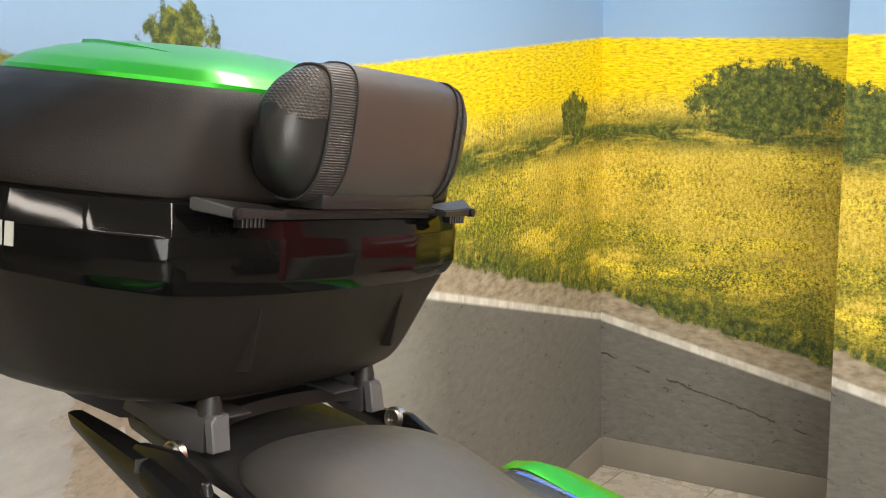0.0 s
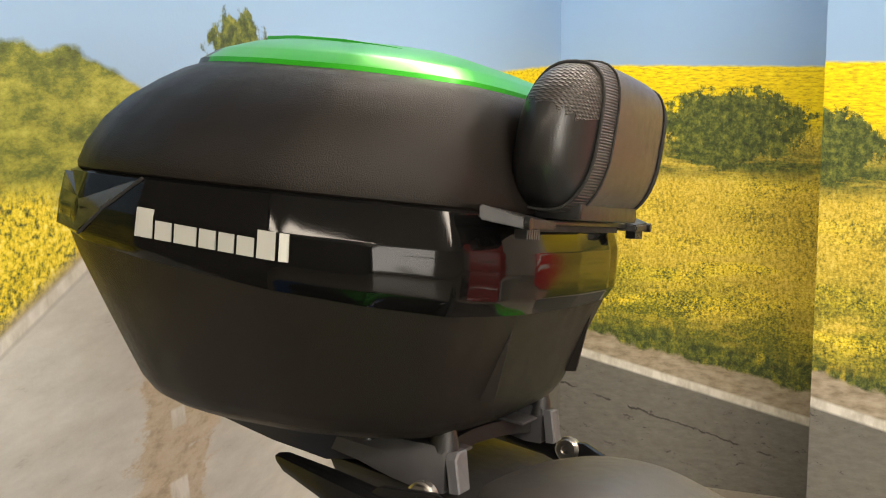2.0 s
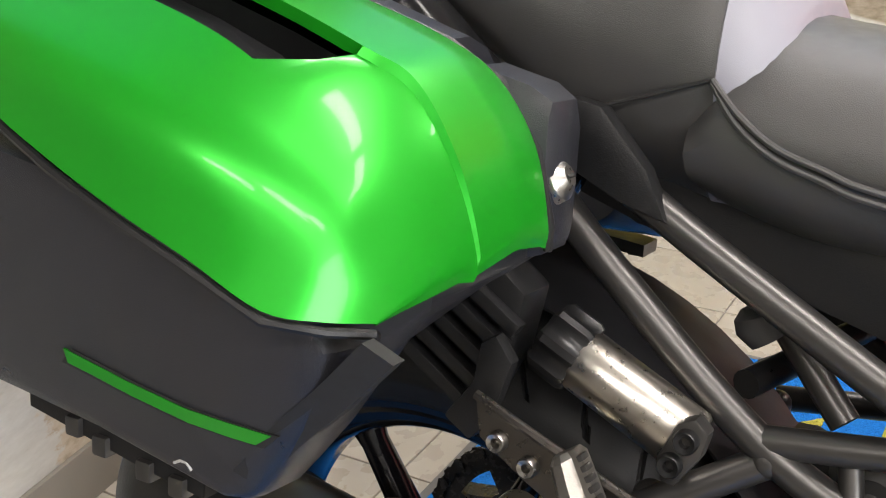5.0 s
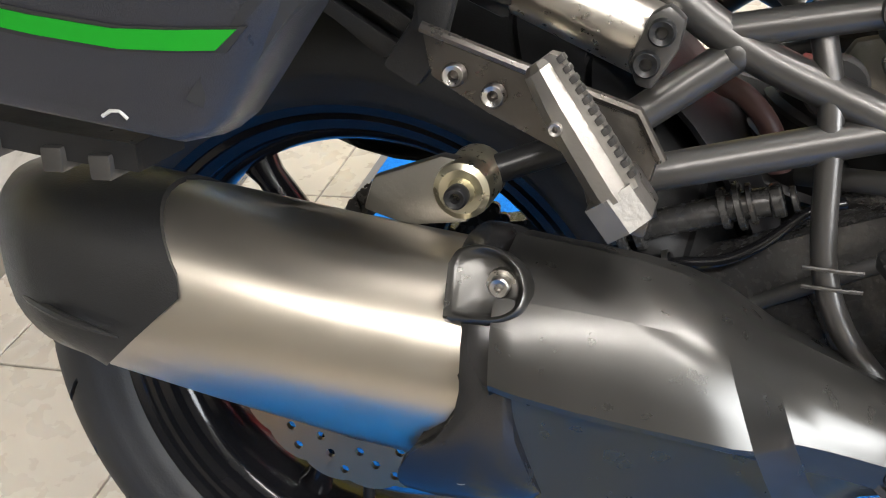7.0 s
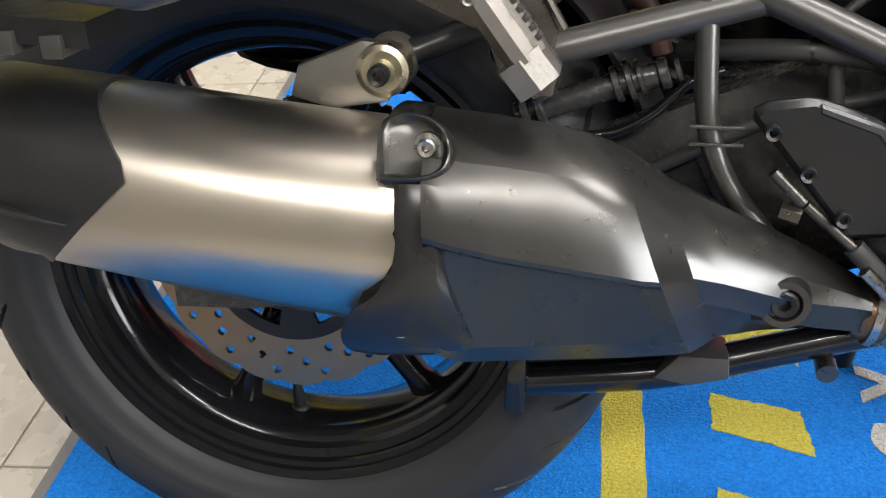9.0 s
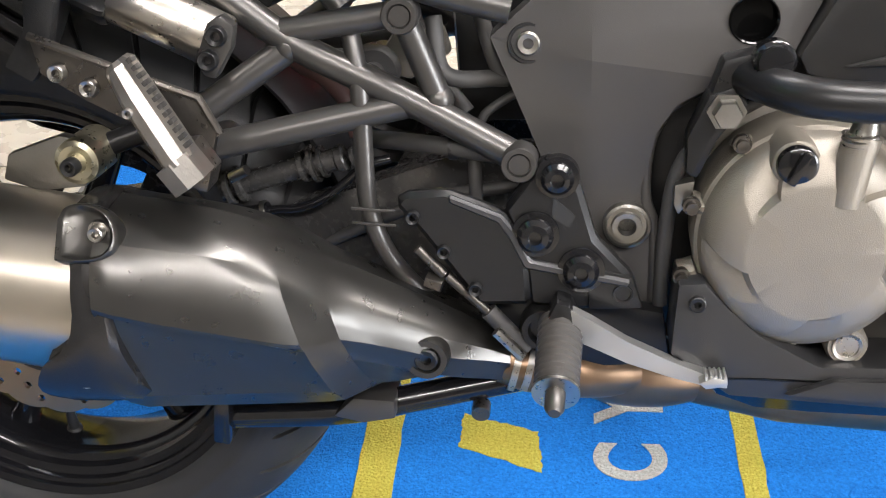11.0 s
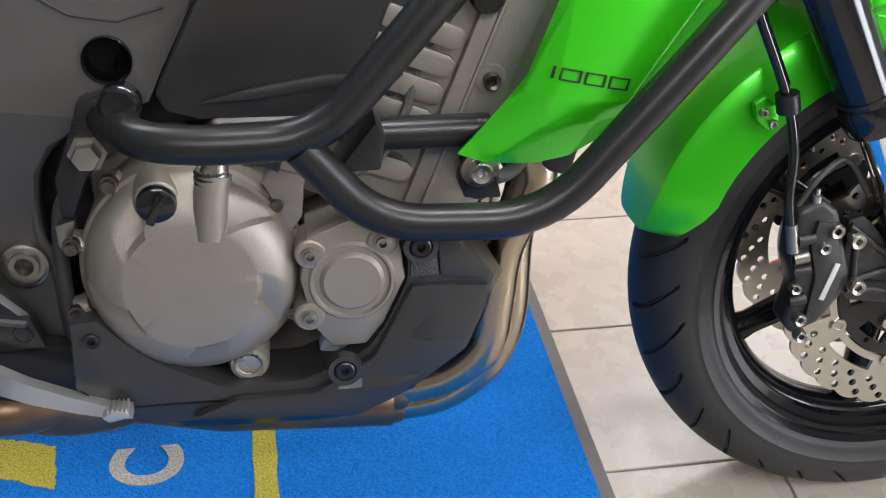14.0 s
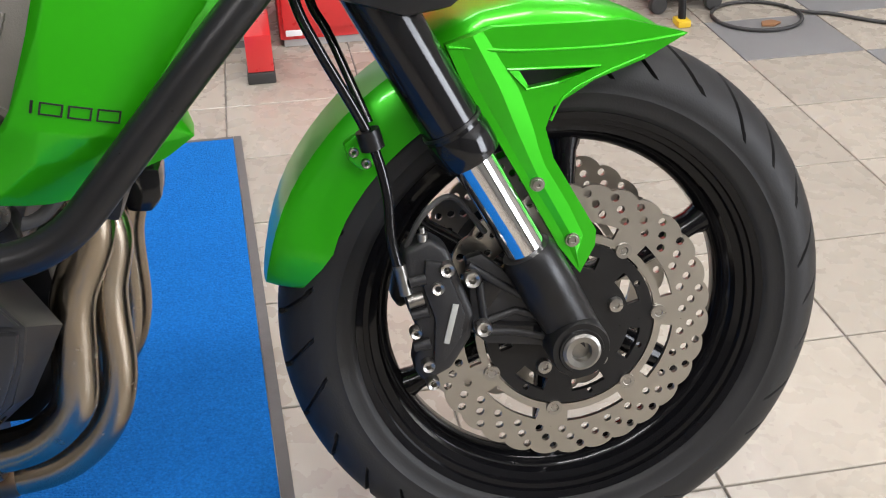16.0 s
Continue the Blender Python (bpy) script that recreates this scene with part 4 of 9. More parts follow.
def pannier(name, sy, out=0.0, lift=0.0):
    root = thing(name, "black hard pannier with glossy green lid fixed beside the tail", "pannier", m=BIKE @ UP, at=(0.1, sy * (0.34 + out), 0.6 + lift))
    off = Matrix.Translation((-0.1, -sy * 0.34, -0.6))

    def p(nm, bm, m, parent, label="", **k):
        return part(nm, moved(bm, off), m, parent, label, **k)

    # the body: its side outline shrinks towards the outside and tucks under the lid
    side = [(-0.10, 0.80), (-0.07, 0.832), (-0.04, 0.844), (0.08, 0.820), (0.225, 0.770), (0.262, 0.750), (0.283, 0.72), (0.292, 0.68), (0.287, 0.652), (0.25, 0.601), (0.210, 0.553), (0.199, 0.545), (0.185, 0.542), (0.087, 0.558), (-0.05, 0.575), (-0.09, 0.585), (-0.105, 0.62), (-0.107, 0.70)]
    fine = []
    for i in range(len(side)):
        a, b = side[i], side[(i + 1) % len(side)]
        for k in range(3):
            fine.append((a[0] + (b[0] - a[0]) * k / 3, a[1] + (b[1] - a[1]) * k / 3))
    secs = []
    for y, s in ((0.222, 0.95), (0.228, 0.985), (0.262, 1.0), (0.345, 1.0), (0.395, 1.0), (0.420, 0.995), (0.431, 0.985), (0.437, 0.968), (0.4395, 0.945), (0.4405, 0.88), (0.4405, 0.72), (0.4405, 0.5), (0.4405, 0.25)):
        k = max(0.0, min(1.0, (y - 0.255) / 0.17))
        sec = []
        for x, z in fine:
            up_z = 1 - 0.55 * k if z > 0.655 else 1.0
            tuck = 1 - 0.13 * k * max(0.0, min(1.0, (z - 0.62) / 0.05))
            foot = max(0.0, min(1.0, (0.668 - z) / 0.06))
            back = 0.45 * max(0.0, 0.38 - y) * foot * max(0.0, min(1.0, (x - 0.02) / 0.12))
            zz = 0.655 + (z - 0.655) * s * up_z
            sec.append(Vector((0.09 + (x - 0.09) * s * tuck - back, sy * y * (1 - k + k * outer_face(zz) / 0.4405), zz + back * 0.35)))
        secs.append(sec)
    body = p("body", skin(secs), PANNIER, root)
    # painted lid: stations along it, each with trim edge, ridge, shoulder, bulge and lower edge
    rear_stations = [
        ((-0.064, 0.268, 0.846), (-0.042, 0.309, 0.856), (-0.02, 0.388, 0.819), (0.0, 0.405, 0.809), (0.015, 0.412, 0.797)),
        ((-0.03, 0.267, 0.857), (0.0, 0.318, 0.854), (0.025, 0.386, 0.823), (0.035, 0.420, 0.803), (0.042, 0.428, 0.772)),
        ((0.02, 0.265, 0.849), (0.051, 0.337, 0.837), (0.072, 0.385, 0.818), (0.08, 0.430, 0.791), (0.085, 0.444, 0.748)),
        ((0.10, 0.262, 0.829), (0.12, 0.344, 0.821), (0.12, 0.391, 0.807), (0.135, 0.438, 0.773), (0.13, 0.449, 0.729)),
        ((0.175, 0.262, 0.806), (0.19, 0.353, 0.803), (0.172, 0.396, 0.794), (0.185, 0.440, 0.756), (0.175, 0.450, 0.711))]
    front_stations = [
        ((0.235, 0.262, 0.787), (0.246, 0.361, 0.785), (0.213, 0.401, 0.779), (0.228, 0.434, 0.739), (0.215, 0.447, 0.695)),
        ((0.268, 0.262, 0.768), (0.270, 0.350, 0.770), (0.262, 0.397, 0.746), (0.264, 0.420, 0.716), (0.252, 0.441, 0.677)),
        ((0.292, 0.262, 0.735), (0.292, 0.345, 0.734), (0.285, 0.386, 0.713), (0.281, 0.408, 0.692), (0.273, 0.424, 0.672)),
        ((0.303, 0.262, 0.694), (0.302, 0.338, 0.694), (0.297, 0.372, 0.688), (0.292, 0.390, 0.678), (0.286, 0.404, 0.669)),
        ((0.3025, 0.262, 0.680), (0.301, 0.337, 0.679), (0.296, 0.369, 0.676), (0.291, 0.388, 0.672), (0.285, 0.401, 0.667))]
    stations = rear_stations + front_stations
    T, B = [q[0] for q in stations], [q[4] for q in stations]
    lines = [smooth_path([q[j] for q in stations], 5) for j in range(5)]
    grid = []
    bm = bmesh.new()
    for i in range(len(lines[0])):
        a, b, c, d, e = (ln[i] for ln in lines)
        n_out = Vector((0.12 if i > 26 else 0.0, 0.25, 0.9 if i < 30 else 0.5)).normalized()
        cross = [a, a * 0.9 + b * 0.1 + n_out * 0.0030, a * 0.58 + b * 0.42 + n_out * 0.0075, a * 0.50 + b * 0.50 + n_out * 0.0075, b + n_out * 0.0015, b * 0.93 + c * 0.07 - n_out * 0.0022, b * 0.55 + c * 0.45 + n_out * (0.0015 if i > 25 else -0.0030), c]
        cross += smooth_path([c, d, e], 4)[1:]
        grid.append([bm.verts.new((q.x, sy * q.y, q.z)) for q in cross])
    for i in range(len(grid) - 1):
        for j in range(len(grid[0]) - 1):
            if 10 <= i < 25 and 4 <= j < 7:
                continue
            bm.faces.new((grid[i][j], grid[i + 1][j], grid[i + 1][j + 1], grid[i][j + 1]))
    bmesh.ops.recalc_face_normals(bm, faces=bm.faces)
    if sum(f.normal.z for f in bm.faces) < 0:
        bmesh.ops.reverse_faces(bm, faces=bm.faces)
    bmesh.ops.solidify(bm, geom=list(bm.faces), thickness=0.007)
    lid_ob = p("lid", bm, DIMMED_GREEN, root, "glossy green painted lid", smooth=28)
    scoop = bmesh.new()
    q = [scoop.verts.new((x, sy * y, z)) for x, y, z in ((0.0505, 0.3365, 0.8365), (0.0715, 0.3855, 0.8175), (0.090, 0.366, 0.796), (0.072, 0.338, 0.818), (0.0515, 0.338, 0.826), (0.0715, 0.383, 0.808))]
    for f in ((0, 1, 2, 3), (0, 4, 5, 1), (4, 3, 2, 5), (0, 3, 4), (1, 5, 2)):
        scoop.faces.new([q[k] for k in f])
    p("scoop", scoop, DIMMED_GREEN, lid_ob, smooth=0)
    # handle recess, an open tray, with the grip bar in it
    def rim(drop, grow):
        corners = [Vector((0.051, 0.332, 0.834)), Vector((0.066, 0.388, 0.812)), Vector((0.125, 0.395, 0.800)), Vector((0.213, 0.406, 0.774)), Vector((0.255, 0.364, 0.778)), Vector((0.19, 0.350, 0.797)), Vector((0.12, 0.340, 0.816))]
        mid = Vector((0.14, 0.37, 0.80))
        return [Vector(((mid + (c - mid) * grow).x, sy * (mid + (c - mid) * grow).y - sy * drop * 0.5, (mid + (c - mid) * grow).z - drop)) for c in corners]
    tray = skin([rim(0.008, 1.06), rim(0.03, 1.0), rim(0.055, 0.92), rim(0.057, 0.4)], closed_ends=False)
    p("handle_recess", tray, BLACK_PLASTIC, lid_ob, "deep black handle recess")
    p("grip", skin([[Vector((x, sy * (0.338 + u * 0.017 - 0.10 * (x - 0.1)), z + v - 0.022)) for u, v in ((-1, -0.02), (1, -0.02), (1, -0.003), (0.75, 0), (-0.75, 0.002), (-1, 0))] for x, z in ((0.078, 0.818), (0.086, 0.822), (0.13, 0.812), (0.178, 0.797), (0.190, 0.785))]), GREY_PLASTIC, lid_ob, "grey grip bar")
    p("lid_trim", tube([(x, sy * (y - 0.003), z - 0.002) for x, y, z in T], 0.0028, 8), BLACK_PLASTIC, root)
    p("lid_trim", tube([(x, sy * (y - 0.001), z - 0.005) for x, y, z in B], 0.0026, 8), BLACK_PLASTIC, root)
    # stripe, lock, underside bracket, sticker
    line = [(0.085, 0.608), (0.10, 0.6050), (0.13, 0.5985), (0.168, 0.5925), (0.195, 0.5918), (0.2190, 0.5922)]
    p("stripe", skin([[Vector((x + 0.006 * g * (k == len(line) - 1), sy * (outer_face(z + g * 0.0045) + v), z + g * 0.0045)) for g, v in ((-1, -0.004), (-1, 0.0014), (1, 0.0014), (1, -0.004))] for k, (x, z) in enumerate(line)]), DIMMED_GREEN, root, "thin green inlay stripe", smooth=20)
    p("stripe_edge", skin([[Vector((x + 0.006 * g, sy * (outer_face(z + g * 0.0055) + v), z + g * 0.0055)) for g, v in ((-1, -0.004), (-1, 0.0008), (1, 0.0008), (1, -0.004))] for x, z in ((0.085, 0.608), (0.10, 0.6050), (0.13, 0.5985), (0.168, 0.5925), (0.195, 0.5918), (0.2235, 0.5922))]), SEAM_GAP_DARK, root, smooth=20)
    lk = p("lock", moved(lathe([(0.0, -0.006), (0.006, -0.006), (0.0085, -0.004), (0.0125, 0.0), (0.0135, 0.008)], (0, 0, 0), 24, "x"), Matrix.Translation((0.3005, sy * 0.244, 0.716)) @ pose(0, 0, 0, 0, 25, 180)), STEEL, root, "round metal key lock")
    p("key_slot", moved(block(-0.0012, 0.0012, -0.004, 0.004, -0.0005, 0.0005, 0), Matrix.Translation((0.3065, sy * 0.244, 0.7185)) @ pose(0, 0, 0, 0, 25, 0)), SEAM_GAP_DARK, lk)
    p("front_boss", skin([[Vector((x, sy * (0.239 + u * w), z + v * hh)) for u, v in ((-1, -0.8), (-0.8, -1), (0.8, -1), (1, -0.8), (1, 0.8), (0.8, 1), (-0.8, 1), (-1, 0.8))] for x, z, w, hh in ((0.25, 0.722, 0.0225, 0.052), (0.284, 0.718, 0.0225, 0.048), (0.297, 0.716, 0.020, 0.042), (0.3005, 0.715, 0.016, 0.034))]), PANNIER, body)
    p("underside_bracket", skin([[Vector((x, sy * (0.335 + u * 0.022), z + v)) for u, v in ((-1, 0), (1, 0), (1, 0.014), (-1, 0.014))] for x, z in ((0.0, 0.543), (0.05, 0.535), (0.10, 0.527), (0.145, 0.522))]), BLACK_METAL, root)
    for kx, kz in ((0.035, 0.535), (0.058, 0.528), (0.094, 0.522), (0.120, 0.519)):
        p("bracket_lug", block(kx, kx + 0.012, sy * 0.345 - 0.016, sy * 0.345 + 0.016, kz - 0.001, kz + 0.012, 0.002), TUBE_GREY, root, "worn grey metal lug")
    cover = p("inner_cover", skin([[Vector((x, sy * y, z + dz)) for y, dz in ((0.266, -0.002), (0.258, 0.003), (0.238, 0.004), (0.216, -0.003), (0.198, -0.020), (0.196, -0.060), (0.262, -0.062))] for x, z in ((-0.098, 0.835), (-0.085, 0.846), (-0.060, 0.852), (-0.020, 0.851), (0.020, 0.846), (0.06, 0.837), (0.10, 0.826), (0.175, 0.803), (0.235, 0.784))]), PANNIER, root, "black inner cover of the pannier", smooth=25)
    foil = mat("silver_foil", (0.35, 0.36, 0.38), 0.3, 0.8)
    blue_foil = mat("blue_foil", (0.03, 0.15, 0.62), 0.35)

    def strip(nm, x0, x1, ya, yb, m, label, lift):
        secs = []
        for k in range(7):
            x = x0 + (x1 - x0) * k / 6
            z = 0.851 - 0.15 * max(0.0, x + 0.02) - 0.6 * max(0.0, x + 0.0) ** 2 + 0.0042 + lift
            secs.append([Vector((x, sy * (ya + 0.004 * k / 6), z)), Vector((x, sy * (yb + 0.004 * k / 6), z)), Vector((x, sy * (yb + 0.004 * k / 6), z - 0.004)), Vector((x, sy * (ya + 0.004 * k / 6), z - 0.004))])
        return p(nm, skin(secs), m, cover, label, smooth=0)

    strip("sticker", -0.036, 0.056, 0.238, 0.260, SEAM_GAP_DARK, "dark sticker with blue and silver streaks", 0.0)
    strip("streak", -0.026, 0.054, 0.249, 0.257, blue_foil, "blue streak", 0.0006)
    strip("streak", -0.034, 0.020, 0.2575, 0.2595, foil, "silver streak", 0.0006)
    for k in range(6):
        strip("print_bar", -0.004 + 0.008 * k, 0.001 + 0.008 * k, 0.2505, 0.2545, foil, "", 0.0010)
    # dark band laid on the outer corner, painting the shade of its channel
    groove = smooth_path([(0.296, 0.4075, 0.6600), (0.262, 0.3965, 0.6255), (0.233, 0.3880, 0.5985), (0.212, 0.3795, 0.5755), (0.199, 0.3770, 0.5610)], 4)
    p("corner_shade_band", skin([[Vector((q.x + u, sy * (q.y + v), q.z - u * 0.75)) for u, v in ((-0.0062, 0.002), (0.0062, -0.005), (0.0062, 0.0045), (-0.0062, 0.0112))] for q in groove]), SEAM_GAP_DARK, body, "raised dark band painting the shade of the corner channel")
    arc = [(0.1490, 0.5565), (0.1535, 0.5590), (0.1580, 0.5590), (0.1615, 0.5555)]
    p("scuff", tube([(x, sy * (outer_face(z) + 0.0002), z) for x, z in arc], 0.0009, 6), GREY_CAB, body, "pale crescent scuff")
    return root


pannier("pannier", -1)
pannier("pannier", 1, 0.05, 0.004)

# ---------- seat, rack, rails ----------
def up(name, bm, material, parent=None, label="", **k):
    return part(name, moved(bm, UP), material, parent or bike, label, **k)


def seat_section(x, w, z0, z1, e=3.0):
    out = []
    for k in range(36):
        a = 2 * math.pi * k / 36
        c, s = math.cos(a), math.sin(a)
        yy = w * math.copysign(abs(c) ** (2 / e), c)
        zz = (z0 + z1) / 2 + (z1 - z0) / 2 * math.copysign(abs(s) ** (2 / (2.2 if s > 0 else 4)), s)
        if s > 0:
            zz -= 0.10 * (yy / max(w, 0.01)) ** 2 * (z1 - z0) * 0.6
        else:
            yy *= 1 + 0.26 * s * abs(c) ** 0.3
        out.append(Vector((x, yy, zz)))
    return out


def run(table, keys, n=5):
    """Fills in a table of sections smoothly."""
    pts = smooth_path([Vector((r[0], r[1], r[2])) for r in table], n)
    ext = smooth_path([Vector((r[3], 0, 0)) for r in table], n)
    return [(a.x, a.y, a.z, b.x) for a, b in zip(pts, ext)]


pillion = [(-0.105, 0.030, 0.893, 0.906), (-0.090, 0.070, 0.888, 0.921), (-0.06, 0.100, 0.882, 0.936), (-0.02, 0.118, 0.874, 0.945), (0.03, 0.130, 0.858, 0.943), (0.10, 0.138, 0.815, 0.921), (0.18, 0.142, 0.755, 0.904), (0.25, 0.143, 0.700, 0.900), (0.325, 0.142, 0.675, 0.902), (0.349, 0.140, 0.668, 0.890)]
seat = up("seat", skin([seat_section(x, w, z0, z1) for x, w, z0, z1 in run(pillion, 0)]), SEAT_VINYL, label="black vinyl stepped seat")
step_face = [(0.343, 0.1395, 0.668, 0.891), (0.360, 0.136, 0.668, 0.866), (0.374, 0.132, 0.668, 0.838), (0.384, 0.126, 0.668, 0.818)]
up("step_panel", skin([seat_section(x, w, z0, z1) for x, w, z0, z1 in run(step_face, 0)]), mat("grey_vinyl", (0.24, 0.24, 0.28), 0.42, 0, 0.06, 30, bump=0.2, bump_scale=1500), seat, "paler grey vinyl step")
rider = [(0.335, 0.141, 0.690, 0.765), (0.36, 0.145, 0.675, 0.808), (0.42, 0.145, 0.66, 0.805), (0.50, 0.138, 0.66, 0.800), (0.60, 0.115, 0.675, 0.81), (0.68, 0.09, 0.69, 0.83)]
up("rider_cushion", skin([seat_section(x, w, z0, z1) for x, w, z0, z1 in run(rider, 0)]), SEAT_VINYL, seat)
for sy in (-1, 1):
    for drop, wide in ((0.0, 0.0022), (0.0062, 0.0022)):
        up("piping", tube(smooth_path([(0.3485, sy * 0.1425, 0.7693 - drop * 0.3), (0.3668, sy * 0.1460, 0.7512 - drop), (0.3911, sy * 0.1475, 0.7345 - drop), (0.4196, sy * 0.1475, 0.7249 - drop), (0.4466, sy * 0.1465, 0.7167 - drop), (0.52, sy * 0.138, 0.706 - drop), (0.62, sy * 0.113, 0.712 - drop)]), wide, 8), SEAT_VINYL, seat)
    up("seam", tube([(0.2833, sy * 0.1415, 0.748), (0.3134, sy * 0.1418, 0.7574), (0.3485, sy * 0.1425, 0.7693)], 0.0013, 6), SEAM_GAP_DARK, seat)
    # grab rail: a moulded bar that runs forward, bends and dives beside the seat
    def quad(A, B, C, D, r=0.22):
        out = []
        q = [Vector((x, sy * -y, z)) for x, y, z in (A, B, C, D)]
        for i, c in enumerate(q):
            s0, e0 = c.lerp(q[i - 1], r), c.lerp(q[(i + 1) % 4], r)
            out += [s0, 0.25 * s0 + 0.5 * c + 0.25 * e0, e0]
        return out

    rail_rows = [quad((-0.100, -0.150, 0.928), (-0.100, -0.172, 0.921), (-0.096, -0.174, 0.902), (-0.096, -0.150, 0.898)),
                 quad((-0.05, -0.148, 0.916), (-0.05, -0.174, 0.905), (-0.045, -0.178, 0.880), (-0.045, -0.150, 0.872)),
                 quad((0.0, -0.1455, 0.901), (0.0, -0.172, 0.887), (0.0, -0.178, 0.862), (0.0, -0.152, 0.852)),
                 quad((0.065, -0.150, 0.876), (0.06, -0.176, 0.862), (0.055, -0.182, 0.842), (0.050, -0.160, 0.836)),
                 quad((0.115, -0.155, 0.854), (0.110, -0.178, 0.843), (0.102, -0.185, 0.823), (0.100, -0.165, 0.819))]
    rail_rows += [quad((0.135, -0.157, 0.842), (0.133, -0.182, 0.831), (0.121, -0.188, 0.814), (0.118, -0.168, 0.812)),
                 quad((0.155, -0.155, 0.824), (0.155, -0.182, 0.811), (0.141, -0.188, 0.800), (0.138, -0.168, 0.798)),
                 quad((0.215, -0.152, 0.770), (0.212, -0.180, 0.757), (0.196, -0.186, 0.748), (0.190, -0.165, 0.748)),
                 quad((0.272, -0.150, 0.718), (0.269, -0.176, 0.708), (0.253, -0.182, 0.698), (0.246, -0.165, 0.698))]
    rail = up("grab_rail", skin(rail_rows), RAIL, label="satin black passenger grab rail", smooth=40)
    up("tail_fin", skin([quad((-0.214, -0.156, 0.943), (-0.214, -0.164, 0.941), (-0.212, -0.164, 0.936), (-0.212, -0.156, 0.936)), quad((-0.208, -0.152, 0.944), (-0.208, -0.166, 0.941), (-0.203, -0.167, 0.930), (-0.203, -0.152, 0.929)),
                         quad((-0.16, -0.149, 0.937), (-0.16, -0.168, 0.931), (-0.148, -0.169, 0.908), (-0.148, -0.15, 0.906)), quad((-0.104, -0.148, 0.927), (-0.104, -0.1715, 0.9205), (-0.082, -0.168, 0.880), (-0.082, -0.15, 0.878)), quad((-0.100, -0.150, 0.920), (-0.100, -0.168, 0.915), (-0.072, -0.160, 0.874), (-0.072, -0.15, 0.873))]), RAIL, rail, smooth=30)
    up("joint_clip", block(-0.1045, -0.1005, *sorted((sy * 0.160, sy * 0.1735)), 0.912, 0.9235, 0.0008), GREY_PLASTIC, rail)
    up("rail_bracket", prism([(-0.030, 0.846), (-0.0136, 0.855), (0.030, 0.839), (0.0475, 0.804), (0.021, 0.800), (0.000, 0.822)], *sorted((sy * 0.134, sy * 0.148)), 0.004), BLACK_GLOSS, rail, "glossy black rail bracket")
    up("bracket_edge", tube([(-0.0136, sy * 0.149, 0.855), (0.030, sy * 0.149, 0.839), (0.0475, sy * 0.149, 0.805)], 0.0022, 8), BLACK_GLOSS, rail)
    up("rail_strap", skin([[Vector((x + u * 0.5, sy * (0.150 + v), z + u)) for u, v in ((-0.005, 0), (0.005, 0), (0.004, 0.006), (-0.004, 0.006))] for x, z in ((-0.080, 0.878), (-0.060, 0.862), (-0.045, 0.848), (-0.012, 0.825), (0.021, 0.799))]), BLACK_GLOSS, rail, smooth=30)
    up("tail_side", prism([(-0.095, 0.90), (-0.02, 0.872), (0.10, 0.835), (0.22, 0.745), (0.27, 0.70), (0.25, 0.66), (0.12, 0.69), (0.0, 0.75), (-0.07, 0.80), (-0.080, 0.865)], *sorted((sy * 0.120, sy * 0.135)), 0.006), BLACK_GLOSS, label="glossy black tail side panel")
    up("tail_crease", tube([(0.02, sy * 0.137, 0.838), (0.085, sy * 0.140, 0.803), (0.150, sy * 0.139, 0.757)], [0.002, 0.006, 0.002], 8), BLACK_GLOSS)
    up("side_cover", prism([(0.262, 0.752), (0.285, 0.748), (0.318, 0.712), (0.335, 0.68), (0.30, 0.690), (0.255, 0.712)], sy * 0.138, sy * 0.156, 0.004), BLACK_PLASTIC, label="dark grey triangular side cover")
# rear rack with the case's feet
def askew(name, bm, material, parent, label="", **k):
    return part(name, moved(bm, UP @ SKEW), material, parent, label, **k)


rack = up("rear_rack", prism([(-0.20, 0.940), (-0.10, 0.925), (-0.02, 0.900), (-0.02, 0.888), (-0.11, 0.905), (-0.19, 0.925)], -0.115, 0.115, 0.006), BLACK_PLASTIC, label="black plastic rear rack plate")
askew("plate_tongue", skin([[Vector((x, y, z)) for y, z in ((-w, z1), (w, z1), (w * 0.9, z0), (-w * 0.9, z0))] for x, w, z0, z1 in ((-0.300, 0.150, 0.978, 0.990), (-0.292, 0.166, 0.970, 0.990), (-0.240, 0.160, 0.955, 0.985), (-0.200, 0.140, 0.942, 0.982), (-0.14, 0.10, 0.945, 0.975))]), BLACK_PLASTIC, rack, smooth=25)
